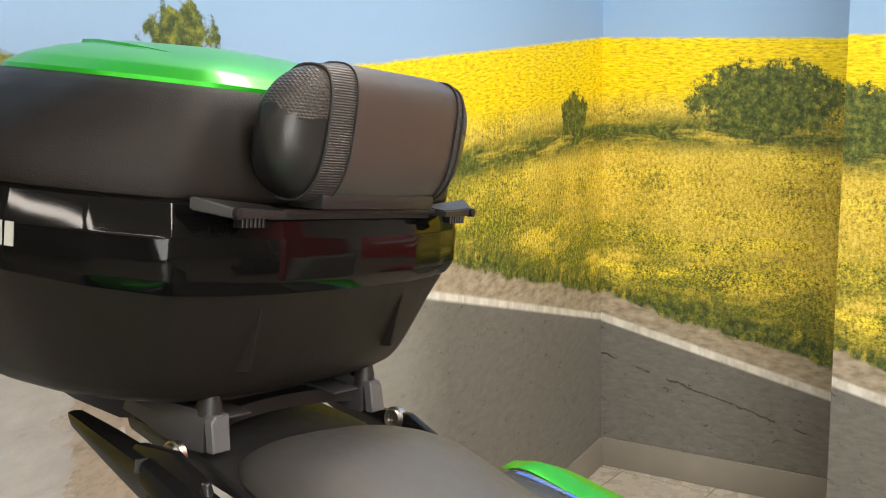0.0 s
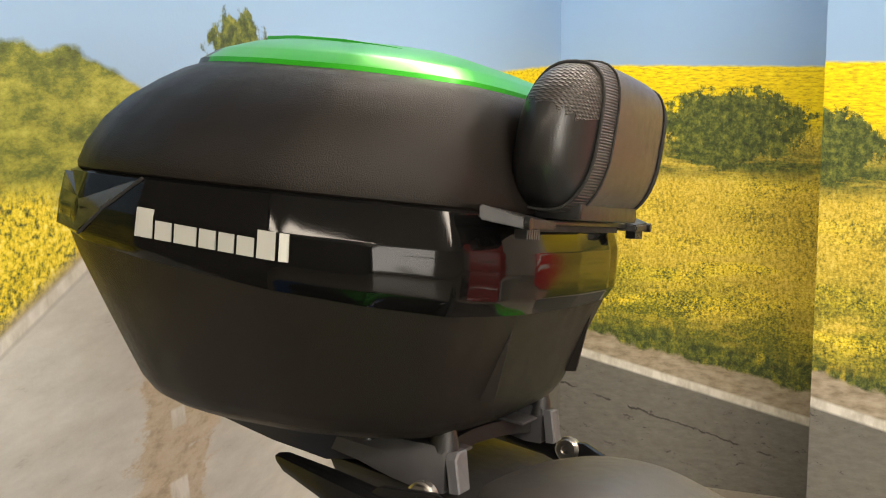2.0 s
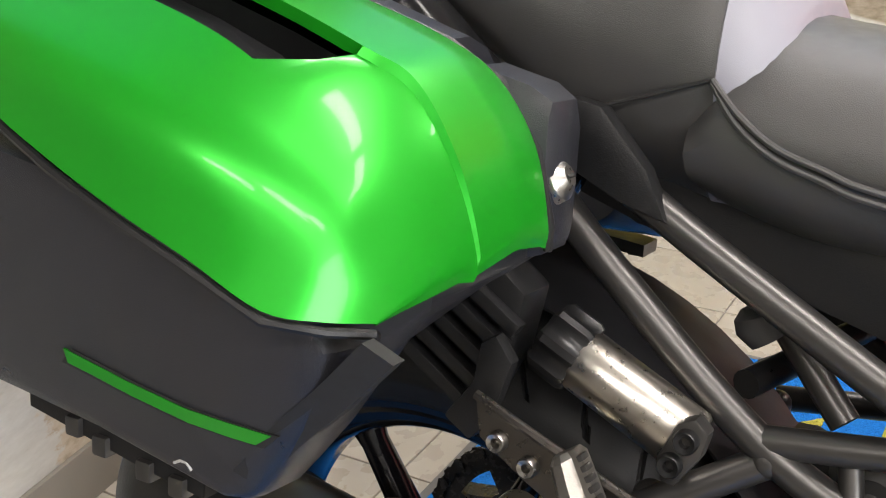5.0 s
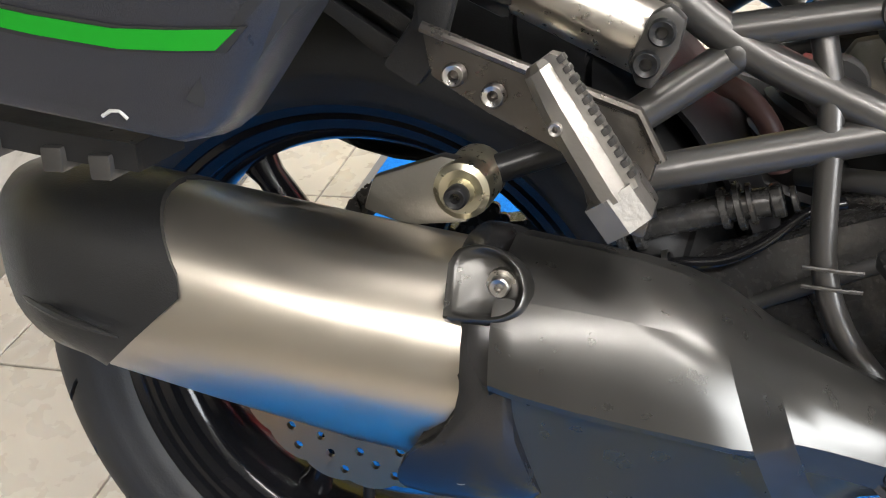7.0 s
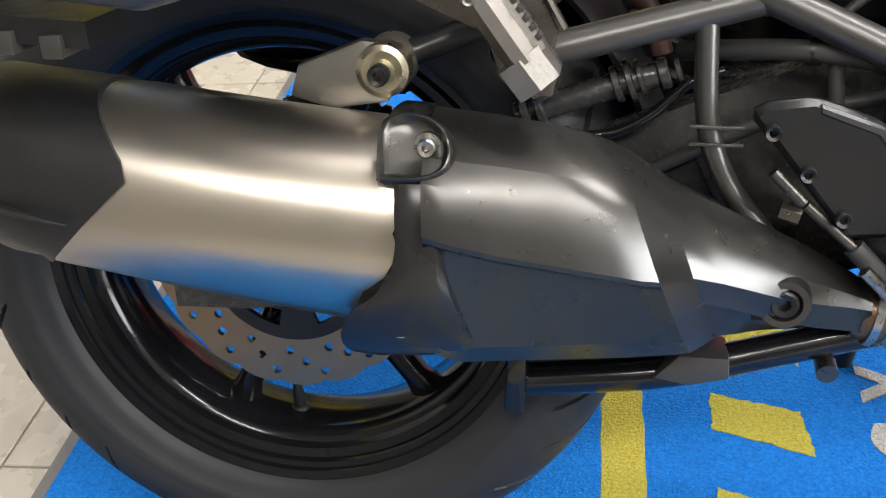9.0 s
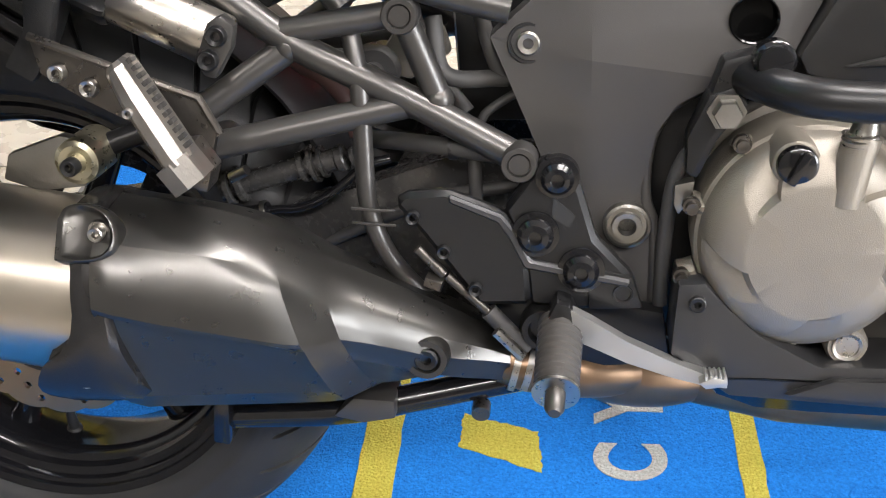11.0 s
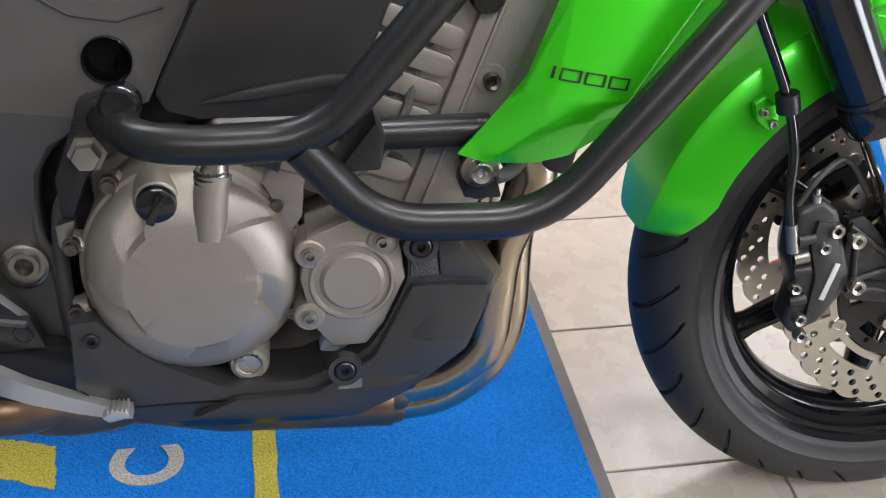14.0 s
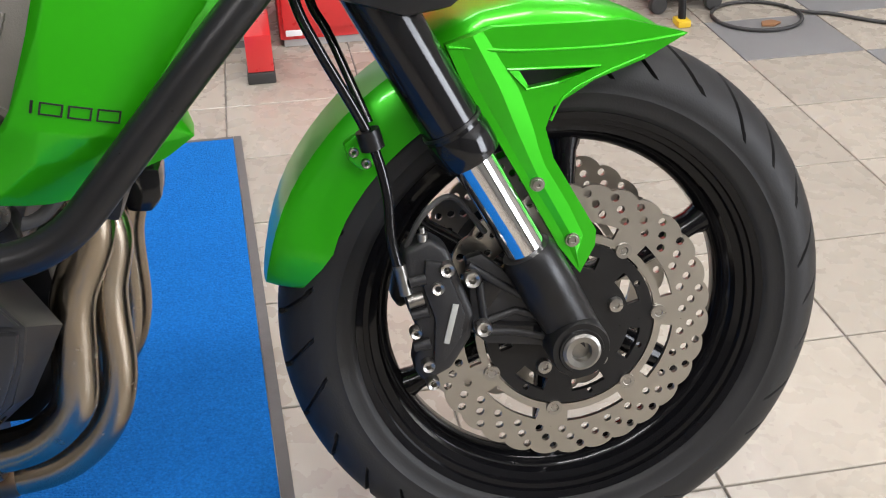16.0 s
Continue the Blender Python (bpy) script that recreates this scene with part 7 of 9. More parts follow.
part("hex_joint", tube([(0.462, -0.193, 0.402), (0.476, -0.195, 0.3975)], 0.0075, 6), DARK_STEEL, ml)
part("rod", tube([(0.48, -0.194, 0.406), (0.520, -0.194, 0.368)], 0.0042, 10), DARK_STEEL, ml)
part("boot", tube([(0.515, -0.193, 0.373), (0.548, -0.193, 0.336)], 0.0078, 12), DARK_RUBBER, ml)
part("clevis", tube([(0.522, -0.202, 0.358), (0.545, -0.202, 0.334)], 0.0052, 8), STEEL, ml)
pivot_cup = part("pivot_cup", lathe([(0.0, -0.19), (0.012, -0.19), (0.014, -0.199), (0.019, -0.199), (0.021, -0.19), (0.021, -0.17)], (0.563, 0, 0.357), 26), BLACK_METAL, bike)
pedal = part("brake_pedal", skin([[Vector((x, -0.224 + dy + q[0], z + q[1] * h)) for q in ((-0.006, -1), (0.006, -1), (0.007, 1), (-0.005, 1))] for x, z, h, dy in ((0.585, 0.376, 0.013, 0.008), (0.602, 0.370, 0.012, 0.004), (0.633, 0.355, 0.0095, 0), (0.670, 0.341, 0.0070, -0.002), (0.698, 0.334, 0.0048, -0.006), (0.714, 0.333, 0.004, -0.008))]), mat("silver_pedal", (0.50, 0.50, 0.49), 0.4, 0.9, 0.08, 40, bump=0.1, bump_scale=800), bike, "silver alloy rear brake pedal")
tipm = part("pedal_tip", prism([(0.690, 0.337), (0.702, 0.343), (0.713, 0.341), (0.714, 0.335), (0.696, 0.331)], -0.246, -0.228, 0.0025), pedal.data.materials[0], pedal)
for k in range(5):
    part("serration", block(0.695 + 0.0038 * k, 0.697 + 0.0038 * k, -0.245, -0.229, 0.3385, 0.3440, 0.0006), pedal.data.materials[0], tipm)
ax0, ax1 = Vector((0.578, -0.200, 0.370)), Vector((0.5750, -0.290, 0.3400))
ribs, rr = [], []
for k in range(33):
    t = k / 32
    ribs.append(ax0.lerp(ax1, 0.05 + 0.80 * t))
    rr.append(0.0180 + (0.0016 if k % 3 else -0.0012) - 0.001 * t)
footpeg = part("footpeg", tube(ribs, rr, 20), mat("peg_rubber", (0.032, 0.029, 0.026), 0.6, 0, 0.15, 50), bike, "ribbed grey rubber rider footpeg")
part("peg_washer", tube([ax0.lerp(ax1, 0.855), ax0.lerp(ax1, 0.885)], 0.0195, 20), STEEL, footpeg)
part("peg_end", tube([ax0.lerp(ax1, 0.885), ax0.lerp(ax1, 1.05), ax0.lerp(ax1, 1.10)], [0.0085, 0.008, 0.005], 14), TUBE_GREY, footpeg)
part("peg_yoke", prism([(0.566, 0.378), (0.574, 0.396), (0.586, 0.392), (0.594, 0.372), (0.586, 0.362), (0.570, 0.364)], -0.222, -0.188, 0.004), BLACK_METAL, footpeg)


# ---------- frame cover and knee panels ----------
KNEE = mat("matt_black_panel", (0.018, 0.0175, 0.017), 0.42, 0, 0.1, 12, bump=0.15, bump_scale=1300, spec=0.4)
PANEL = mat("satin_dark_panel", (0.050, 0.0475, 0.0455), 0.38, 0.1, 0.08, 14, bump=0.12, bump_scale=1300)
for sy in (-1, 1):
    ys = (lambda a, b: (a, b)) if sy < 0 else (lambda a, b: (-b, -a))
    y0, y1 = ys(-0.158, -0.120)
    outline = [(0.518, 0.603), (0.580, 0.657), (0.680, 0.752), (0.835, 0.742), (0.787, 0.652), (0.752, 0.583), (0.712, 0.570), (0.690, 0.562), (0.668, 0.549), (0.653, 0.524), (0.648, 0.495), (0.649, 0.464), (0.657, 0.437), (0.658, 0.364), (0.662, 0.322), (0.640, 0.315), (0.595, 0.345), (0.604, 0.427), (0.590, 0.478), (0.584, 0.494), (0.560, 0.500)]
    formed = plate_with_holes(outline, [circ(0.724, 0.617, 0.0180, 28)], y0, y1)
    face_y = y0 if sy < 0 else y1
    crease, away = Vector((0.56, 0, 0.592)), Vector((0.14, 0, 0.99)).normalized()
    for off in (0.0, 0.006, 0.03, 0.06, 0.10, 0.15, -0.006, -0.025, -0.05, -0.08, -0.12):
        bmesh.ops.bisect_plane(formed, geom=[*formed.verts, *formed.edges, *formed.faces], plane_co=crease + away * off, plane_no=away)
    for bx in (0.56, 0.58, 0.60, 0.63, 0.66, 0.70, 0.74, 0.78):
        bmesh.ops.bisect_plane(formed, geom=[*formed.verts, *formed.edges, *formed.faces], plane_co=(bx, 0, 0), plane_no=(1, 0, 0))
    for v in formed.verts:
        if abs(v.co.y - face_y) < 1e-4:
            d = (v.co - crease).dot(away)
            tent = max(0.0, 1 - d / 0.15) if d > 0 else max(0.0, 1 + d / 0.11)
            v.co.y += sy * 0.016 * tent * max(0.0, min(1.0, (v.co.x - 0.545) / 0.06)) * max(0.0, min(1.0, (0.80 - v.co.x) / 0.05))
    cover = part("frame_cover", formed, PANEL, bike, "satin dark grey frame cover", smooth=9)
    rim_line = [(0.712, 0.5665), (0.690, 0.5585), (0.667, 0.545), (0.652, 0.522), (0.6470, 0.495), (0.6475, 0.464), (0.6550, 0.437), (0.6560, 0.370)]
    part("rolled_edge", tube(smooth_path([(x, sy * 0.1560, z) for x, z in rim_line], 4), 0.0048, 10), PANEL, cover)
    if sy < 0:
        # black cup added in the hole, its colour standing in for shaded depth
        part("hole_shade_cup", lathe([(0.0, -0.128), (0.0165, -0.128), (0.0172, -0.1715), (0.0184, -0.1728), (0.0194, -0.1715), (0.0194, -0.160)], (0.724, 0, 0.617), 32), BAND, cover)
        part("panel_seam", tube([(0.640, -0.1625, 0.690), (0.700, -0.1655, 0.652), (0.735, -0.166, 0.646), (0.770, -0.163, 0.655)], 0.0012, 6), SEAM_GAP_DARK, cover)
        part("bolt_cup", lathe([(0.0, -0.1555), (0.0130, -0.1555), (0.0145, -0.1605), (0.0165, -0.1605), (0.018, -0.157)], (0.549, 0, 0.598), 26), BLACK_PLASTIC, cover)
        bolt(cover, 0.549, -0.158, 0.598, 0.0098, GALV, deep=0.005)
        part("pivot_bolt", lathe([(0.0, -0.158), (0.0075, -0.158), (0.008, -0.168), (0.0125, -0.1685), (0.013, -0.164), (0.0165, -0.164), (0.0175, -0.167), (0.0200, -0.166), (0.0205, -0.15)], (0.632, 0, 0.442), 32), GALV, cover, "bright pivot bolt with socket head")
        part("edge_seam", tube([(0.6625, -0.156, 0.46), (0.664, -0.156, 0.43), (0.664, -0.156, 0.36)], 0.0022, 6), BLACK_GLOSS, cover)
    k0, k1 = ys(-0.182, -0.12)
    knee = part("knee_panel", prism([(0.795, 0.660), (0.757, 0.590), (0.765, 0.576), (0.790, 0.568), (0.87, 0.566), (0.940, 0.570), (1.01, 0.66), (1.10, 0.78), (0.86, 0.79)], k0, k1, 0.006), KNEE, bike, "large dark knee panel")
    if sy < 0:
        part("panel_ledge", prism([(0.79, 0.583), (0.835, 0.594), (0.89, 0.602), (0.955, 0.600), (0.940, 0.588), (0.89, 0.592), (0.835, 0.584)], -0.1870, -0.180, 0.003), KNEE, knee)

# ---------- engine ----------
engine = part("engine_case", prism([(0.69, 0.52), (0.73, 0.550), (0.86, 0.550), (0.95, 0.51), (0.965, 0.42), (0.93, 0.33), (0.80, 0.31), (0.72, 0.33), (0.69, 0.40)], -0.145, 0.145, 0.012), CAST, bike, "grey cast alloy engine")
part("case_back", prism([(0.64, 0.56), (0.70, 0.60), (0.80, 0.60), (0.80, 0.33), (0.66, 0.33)], -0.13, 0.13, 0.01), BLACK_METAL, engine)
CXc, CZc = 0.771, 0.447


def clutch_cover():
    """Domed cover with a flat face and faceted blades pressed into its shoulder."""
    n = 200
    prof = [(0.097, -0.150), (0.098, -0.196), (0.0965, -0.200), (0.0935, -0.203), (0.0925, -0.207), (0.091, -0.214), (0.0885, -0.2195), (0.086, -0.224), (0.082, -0.2295), (0.078, -0.234), (0.073, -0.2375), (0.068, -0.2405), (0.0635, -0.2425), (0.0605, -0.2438), (0.0575, -0.2448), (0.056, -0.2450), (0.03, -0.2462), (0.0, -0.2465)]
    bm = bmesh.new()
    rows = []
    for i, (r, y) in enumerate(prof[:-1]):
        row = []
        swirl = (min(max(r, 0.058), 0.090) - 0.058) * 9 * 2 * math.pi / 5
        for k in range(n):
            a = 2 * math.pi * k / n - swirl + 0.94
            d = 0.0
            if 0.057 < r < 0.0905:
                f = (k * 5 / n) % 1.0
                if f < 0.40:
                    d = 0.0080 * (1 - f / 0.40) * min(1, (r - 0.0565) / 0.004) * min(1, (0.0915 - r) / 0.012)
            row.append(bm.verts.new((CXc + 0.003 + 0.93 * r * math.cos(a), y if y > -0.2 else -0.2 + (y + 0.2) * 0.78 + d, CZc + 0.98 * r * math.sin(a))))
        rows.append(row)
    for a, b in zip(rows, rows[1:]):
        for i in range(n):
            j = (i + 1) % n
            bm.faces.new((a[i], a[j], b[j], b[i]))
    c = bm.verts.new((CXc + 0.003, -0.2 + (prof[-1][1] + 0.2) * 0.78, CZc))
    for i in range(n):
        bm.faces.new((rows[-1][i], rows[-1][(i + 1) % n], c))
    return bm


clutch = part("clutch_cover", clutch_cover(), ALLOY, engine, "bronze-grey clutch cover", smooth=25)
for x, z in ((0.717, 0.527), (0.681, 0.475), (0.676, 0.413), (0.767, 0.346), (0.852, 0.402), (0.855, 0.463), (0.846, 0.502)):
    d = Vector((x - CXc, 0, z - CZc)).normalized()
    lug = part("lug", tube([(x - d.x * 0.012, -0.19, z - d.z * 0.012), (x + d.x * 0.001, -0.19, z + d.z * 0.001)], 0.0085, 12, squash=1.6), ALLOY, clutch)
    part("flange_bolt", lathe([(0.0, -0.209), (0.0028, -0.2105), (0.0050, -0.2105), (0.0053, -0.205), (0.0074, -0.2045), (0.0077, -0.199)], (x, 0, z), 12), DARK_STEEL, lug)
fil = part("oil_filler_cap", lathe([(0.0, -0.234), (0.0125, -0.234), (0.0148, -0.2325), (0.0158, -0.230), (0.0158, -0.2245)], (0.755, 0, 0.5185), 32), BLACK_GLOSS, clutch, "black oil filler cap with grip fin")
part("filler_neck", lathe([(0.0, -0.2265), (0.0165, -0.2265), (0.0180, -0.2250), (0.0195, -0.216), (0.0225, -0.195)], (0.755, 0, 0.5185), 32), ALLOY, clutch)
fin = block(-0.0135, 0.0135, -0.007, 0.0, -0.0035, 0.0035, 0.0015)
part("grip_fin", moved(fin, Matrix.Translation((0.755, -0.2335, 0.5185)) @ pose(0, 0, 0, 0, -65, 0)), BLACK_GLOSS, fil)
rel = part("clutch_release", tube([(0.792, -0.225, 0.488), (0.797, -0.228, 0.525), (0.801, -0.226, 0.541)], 0.0135, 20), ALLOY, clutch, "clutch release lever housing")
part("release_cap", tube([(0.801, -0.226, 0.541), (0.8025, -0.226, 0.549), (0.8035, -0.226, 0.556)], [0.0115, 0.010, 0.008], 16), STEEL, rel)
for k in range(3):
    part("spring", lathe([(0.0125, -0.0012), (0.0138, 0), (0.0125, 0.0012), (0.0112, 0)], (0.7985, -0.2265, 0.535 + 0.004 * k), 20, "z", closed=True), STEEL, rel)
part("boot", tube([(0.812, -0.222, 0.558), (0.826, -0.222, 0.553), (0.84, -0.220, 0.549), (0.852, -0.220, 0.545)], [0.006, 0.009, 0.0075, 0.009], 14), DARK_RUBBER, bike, "clutch cable with rubber boot")
part("cable_adjuster", tube([(0.852, -0.22, 0.545), (0.868, -0.22, 0.540)], 0.0075, 6), GALV, bike)
part("clutch_cable", tube(smooth_path([(0.868, -0.22, 0.540), (0.91, -0.21, 0.528), (0.95, -0.19, 0.56), (0.98, -0.16, 0.66)]), 0.0042, 8), DARK_RUBBER, bike)
part("cable_bracket", prism([(0.835, 0.522), (0.858, 0.556), (0.872, 0.54), (0.866, 0.49), (0.852, 0.47), (0.846, 0.50)], -0.206, -0.198, 0.003), CAST, bike)
sight = part("oil_sight", lathe([(0.0085, -0.196), (0.0095, -0.209), (0.0155, -0.2095), (0.0175, -0.205), (0.018, -0.17)], (0.812, 0, 0.355), 28), ALLOY, engine, "round oil sight glass")
part("sight_glass", lathe([(0.0, -0.2045), (0.009, -0.2045), (0.0095, -0.196)], (0.812, 0, 0.355), 24), mat("oily_glass", (0.20, 0.15, 0.05), 0.08, 0, 0.1, 60), sight)
part("sight_ring", lathe([(0.0088, -0.2050), (0.0095, -0.2105), (0.0120, -0.2115), (0.0128, -0.209)], (0.812, 0, 0.355), 28), STEEL, sight)
pulse = part("pulse_cover", prism([(0.867, 0.478), (0.908, 0.494), (0.922, 0.494), (0.943, 0.478), (0.948, 0.435), (0.929, 0.394), (0.913, 0.373), (0.884, 0.373), (0.868, 0.395), (0.860, 0.44)], -0.222, -0.14, 0.005), ALLOY, engine, "bronze-grey crankshaft end cover")
part("round_boss", lathe([(0.0, -0.2255), (0.0235, -0.2255), (0.0255, -0.2235), (0.0285, -0.2205), (0.0300, -0.2205), (0.0325, -0.2245), (0.0345, -0.2245), (0.037, -0.2215)], (0.903, 0, 0.436), 48), ALLOY, pulse)
for x, z in ((0.870, 0.463), (0.929, 0.471), (0.866, 0.405)):
    part("cover_lug", lathe([(0.0, -0.224), (0.0115, -0.224), (0.013, -0.222), (0.0135, -0.19)], (x, 0, z), 20), ALLOY, pulse)
    part("flange_bolt", lathe([(0.0022, -0.2245), (0.0032, -0.2285), (0.0052, -0.2285), (0.0055, -0.2255), (0.0078, -0.225), (0.0080, -0.222)], (x, 0, z), 14), GALV, pulse)
part("sensor_plug", prism([(0.872, 0.356), (0.905, 0.352), (0.908, 0.366), (0.876, 0.368)], -0.20, -0.18, 0.004), mat("blue_grey_plastic", (0.18, 0.21, 0.26), 0.45), engine)
# slider bolt and hose behind the crash bar mount
part("mount_bolt", lathe([(0.0, -0.212), (0.0045, -0.2125), (0.0105, -0.2115), (0.0115, -0.208), (0.0115, -0.2), (0.0155, -0.2), (0.0155, -0.18)], (0.704, 0, 0.552), 6), GALV, engine, "bright hexagon mounting bolt")
part("mount_ear", prism([(0.675, 0.530), (0.690, 0.565), (0.71, 0.572), (0.722, 0.556), (0.70, 0.53), (0.685, 0.495), (0.675, 0.50)], -0.198, -0.17, 0.005), BLACK_METAL, engine)
part("gasket_hose", tube(smooth_path([(0.735, -0.17, 0.556), (0.70, -0.175, 0.535), (0.672, -0.175, 0.497), (0.664, -0.17, 0.44), (0.662, -0.165, 0.37)]), 0.0065, 10), DARK_RUBBER, engine)
part("wire_clip", prism([(0.668, 0.488), (0.684, 0.492), (0.682, 0.476), (0.672, 0.462), (0.668, 0.470)], -0.19, -0.176, 0.002), GALV, engine)

# cylinder block, inclined forward, with stepped ribs
tilt = Matrix.Translation((0.975, 0, 0.575)) @ pose(0, 0, 0, 0, 22, 0)
cylb = part("cylinder_block", moved(block(-0.075, 0.075, -0.178, 0.178, -0.11, 0.16, 0.008), tilt), CAST, engine)
for k in range(6):
    z = -0.075 + 0.024 * k
    part("rib", moved(prism([(-0.06, z), (0.0, z), (0.008, z + 0.004), (0.008, z + 0.016), (0.0, z + 0.0195), (-0.06, z + 0.0195)], -0.1845, -0.175, 0.003), tilt), CAST, cylb)
part("tower", moved(block(0.010, 0.058, -0.186, -0.17, -0.10, 0.155, 0.005), tilt), CAST, cylb)
part("tower_groove", moved(block(0.024, 0.028, -0.189, -0.184, -0.10, 0.12, 0.0015), tilt), CAST, cylb)
bolt(cylb, 1.024, -0.190, 0.592, 0.0072, DARK_STEEL, deep=0.006)
part("bolt_boss", lathe([(0.0, -0.188), (0.0125, -0.188), (0.0135, -0.185), (0.014, -0.17)], (1.024, 0, 0.592), 24), CAST, cylb)
part("head_seal", lathe([(0.0, -0.196), (0.012, -0.196), (0.014, -0.192), (0.014, -0.17)], (1.02, 0, 0.66), 24), BLACK_METAL, cylb)

# lower engine fairing
BELLY = mat("semi_gloss_belly_plastic", (0.020, 0.020, 0.021), 0.33, 0, 0.12, 16, bump=0.15, bump_scale=900, rough_var=0.05, spec=0.5)
belly = part("belly_cover", prism([(0.672, 0.414), (0.694, 0.416), (0.712, 0.395), (0.740, 0.369), (0.789, 0.342), (0.857, 0.343), (0.900, 0.362), (0.915, 0.372), (0.930, 0.393), (0.949, 0.434), (0.949, 0.477), (0.986, 0.477), (1.005, 0.455), (1.023, 0.430), (1.016, 0.400), (1.000, 0.362), (0.965, 0.334), (0.935, 0.316), (0.905, 0.301), (0.718, 0.312), (0.700, 0.326), (0.668, 0.350)], -0.222, -0.165, 0.004), BELLY, bike, "matt black belly fairing")
part("facet", prism([(0.952, 0.432), (0.968, 0.432), (1.018, 0.428), (1.010, 0.398), (0.994, 0.364), (0.960, 0.337), (0.932, 0.321), (0.905, 0.308), (0.76, 0.318), (0.80, 0.334), (0.868, 0.335), (0.918, 0.366)], -0.231, -0.220, 0.005), BELLY, belly)
part("textured_pad", prism([(0.951, 0.438), (0.953, 0.474), (0.972, 0.474), (0.975, 0.438)], -0.2262, -0.221, 0.001), mat("dimpled_black", (0.03, 0.03, 0.03), 0.55, 0, 0.2, 60, bump=1.0, bump_scale=420), belly)
part("crown_facet", prism([(0.976, 0.437), (0.974, 0.472), (0.988, 0.474), (1.019, 0.432)], -0.227, -0.22, 0.003), BELLY, belly)
part("scoop", skin([[Vector((x, y, z)) for y, z in ((-0.2290, z0), (-0.2340, z0 + 0.001), (-0.2305, z1))] for x, z0, z1 in ((0.951, 0.384, 0.386), (0.962, 0.380, 0.400), (0.972, 0.379, 0.418), (0.984, 0.379, 0.400), (0.996, 0.382, 0.384))]), BELLY, belly, smooth=15)
part("lower_lip", skin([[Vector((x, y, z)) for y, z in ((-0.2290, z0), (-0.2335, z0 + 0.001), (-0.2305, z1))] for x, z0, z1 in ((0.886, 0.337, 0.339), (0.907, 0.337, 0.347), (0.930, 0.335, 0.348), (0.956, 0.343, 0.346))]), BELLY, belly, smooth=15)
part("belly_floor", prism([(0.70, 0.318), (0.92, 0.306), (0.98, 0.35), (0.90, 0.33)], -0.20, 0.20, 0.006), BELLY, belly)
upper = [(0.672, 0.350), (0.700, 0.330), (0.74, 0.3305), (0.79, 0.330), (0.86, 0.329), (0.915, 0.326), (0.955, 0.334), (0.985, 0.355)]
lower = [(0.690, 0.330), (0.712, 0.298), (0.745, 0.286), (0.79, 0.283), (0.86, 0.281), (0.905, 0.282), (0.955, 0.306), (0.985, 0.338)]
part("skirt", skin([[Vector((x0, -0.2235, z0)), Vector((x1, -0.194, z1)), Vector((x1, -0.15, z1 + 0.002)), Vector((x0, -0.16, z0))] for (x0, z0), (x1, z1) in zip(upper, lower)]), BLACK_GLOSS, belly, "glossy inward-sloping lower edge")
edge_out = [(0.984, 0.477), (1.005, 0.455), (1.022, 0.430), (1.015, 0.400), (1.000, 0.362), (0.965, 0.334)]
edge_in = [(1.000, 0.478), (1.022, 0.440), (1.040, 0.408), (1.024, 0.378), (1.004, 0.344), (0.968, 0.316)]
part("nose", skin([[Vector((x0, -0.221, z0)), Vector((x1, -0.170, z1)), Vector((x1 - 0.01, -0.165, z1)), Vector((x0 - 0.01, -0.20, z0))] for (x0, z0), (x1, z1) in zip(edge_out, edge_in)]), BELLY, belly, smooth=15)
for x, z, y in ((0.893, 0.356, -0.232), (0.960, 0.467, -0.229)):
    part("bolt_cup", lathe([(0.0085, y + 0.004), (0.010, y - 0.002), (0.0145, y - 0.002), (0.0155, y + 0.006)], (x, 0, z), 24), BELLY, belly)
    bolt(belly, x, y, z, 0.0085, BLACK_METAL, deep=0.003)
bolt(belly, 0.688, -0.224, 0.398, 0.007, BLACK_METAL, deep=0.002)

# exhaust headers
OUTER = [(1.025, 0.95, 0.56), (1.074, 1.0, 0.495), (1.046, 1.0, 0.418), (1.038, 1.0, 0.36), (1.030, 1.0, 0.316), (1.00, 0.97, 0.285), (0.965, 0.93, 0.272), (0.92, 0.88, 0.266)]
INNER = [(1.035, 1.1, 0.54), (1.078, 1.0, 0.47), (1.066, 1.0, 0.40), (1.062, 1.0, 0.315), (1.042, 1.0, 0.264), (1.000, 1.0, 0.230), (0.948, 1.0, 0.221), (0.90, 1.0, 0.223)]
# block added so the mat stays hidden between belly and header pipes
part("header_gap_block", prism([(0.93, 0.47), (1.022, 0.46), (1.030, 0.38), (1.016, 0.315), (0.985, 0.285), (0.93, 0.285)], -0.105, 0.105, 0.01), BLACK_METAL, bike, "black block added to close the gap behind the header pipes")
for y, way in ((-0.140, OUTER), (-0.088, INNER), (0.088, INNER), (0.140, OUTER)):
    part("header_pipe", tube(smooth_path([(x, y * k, z) for x, k, z in way], 8), 0.0205, 20), PIPE, bike, "heat-tinted steel exhaust header pipe")
for y, z in ((-0.126, 0.264), (-0.088, 0.222)):
    part("pipe_joint", tube([(0.955, y, z), (0.950, y, z), (0.925, y, z), (0.918, y, z)], [0.0215, 0.0235, 0.0240, 0.0225], 20), RUST, bike, "heat-stained pipe joint")

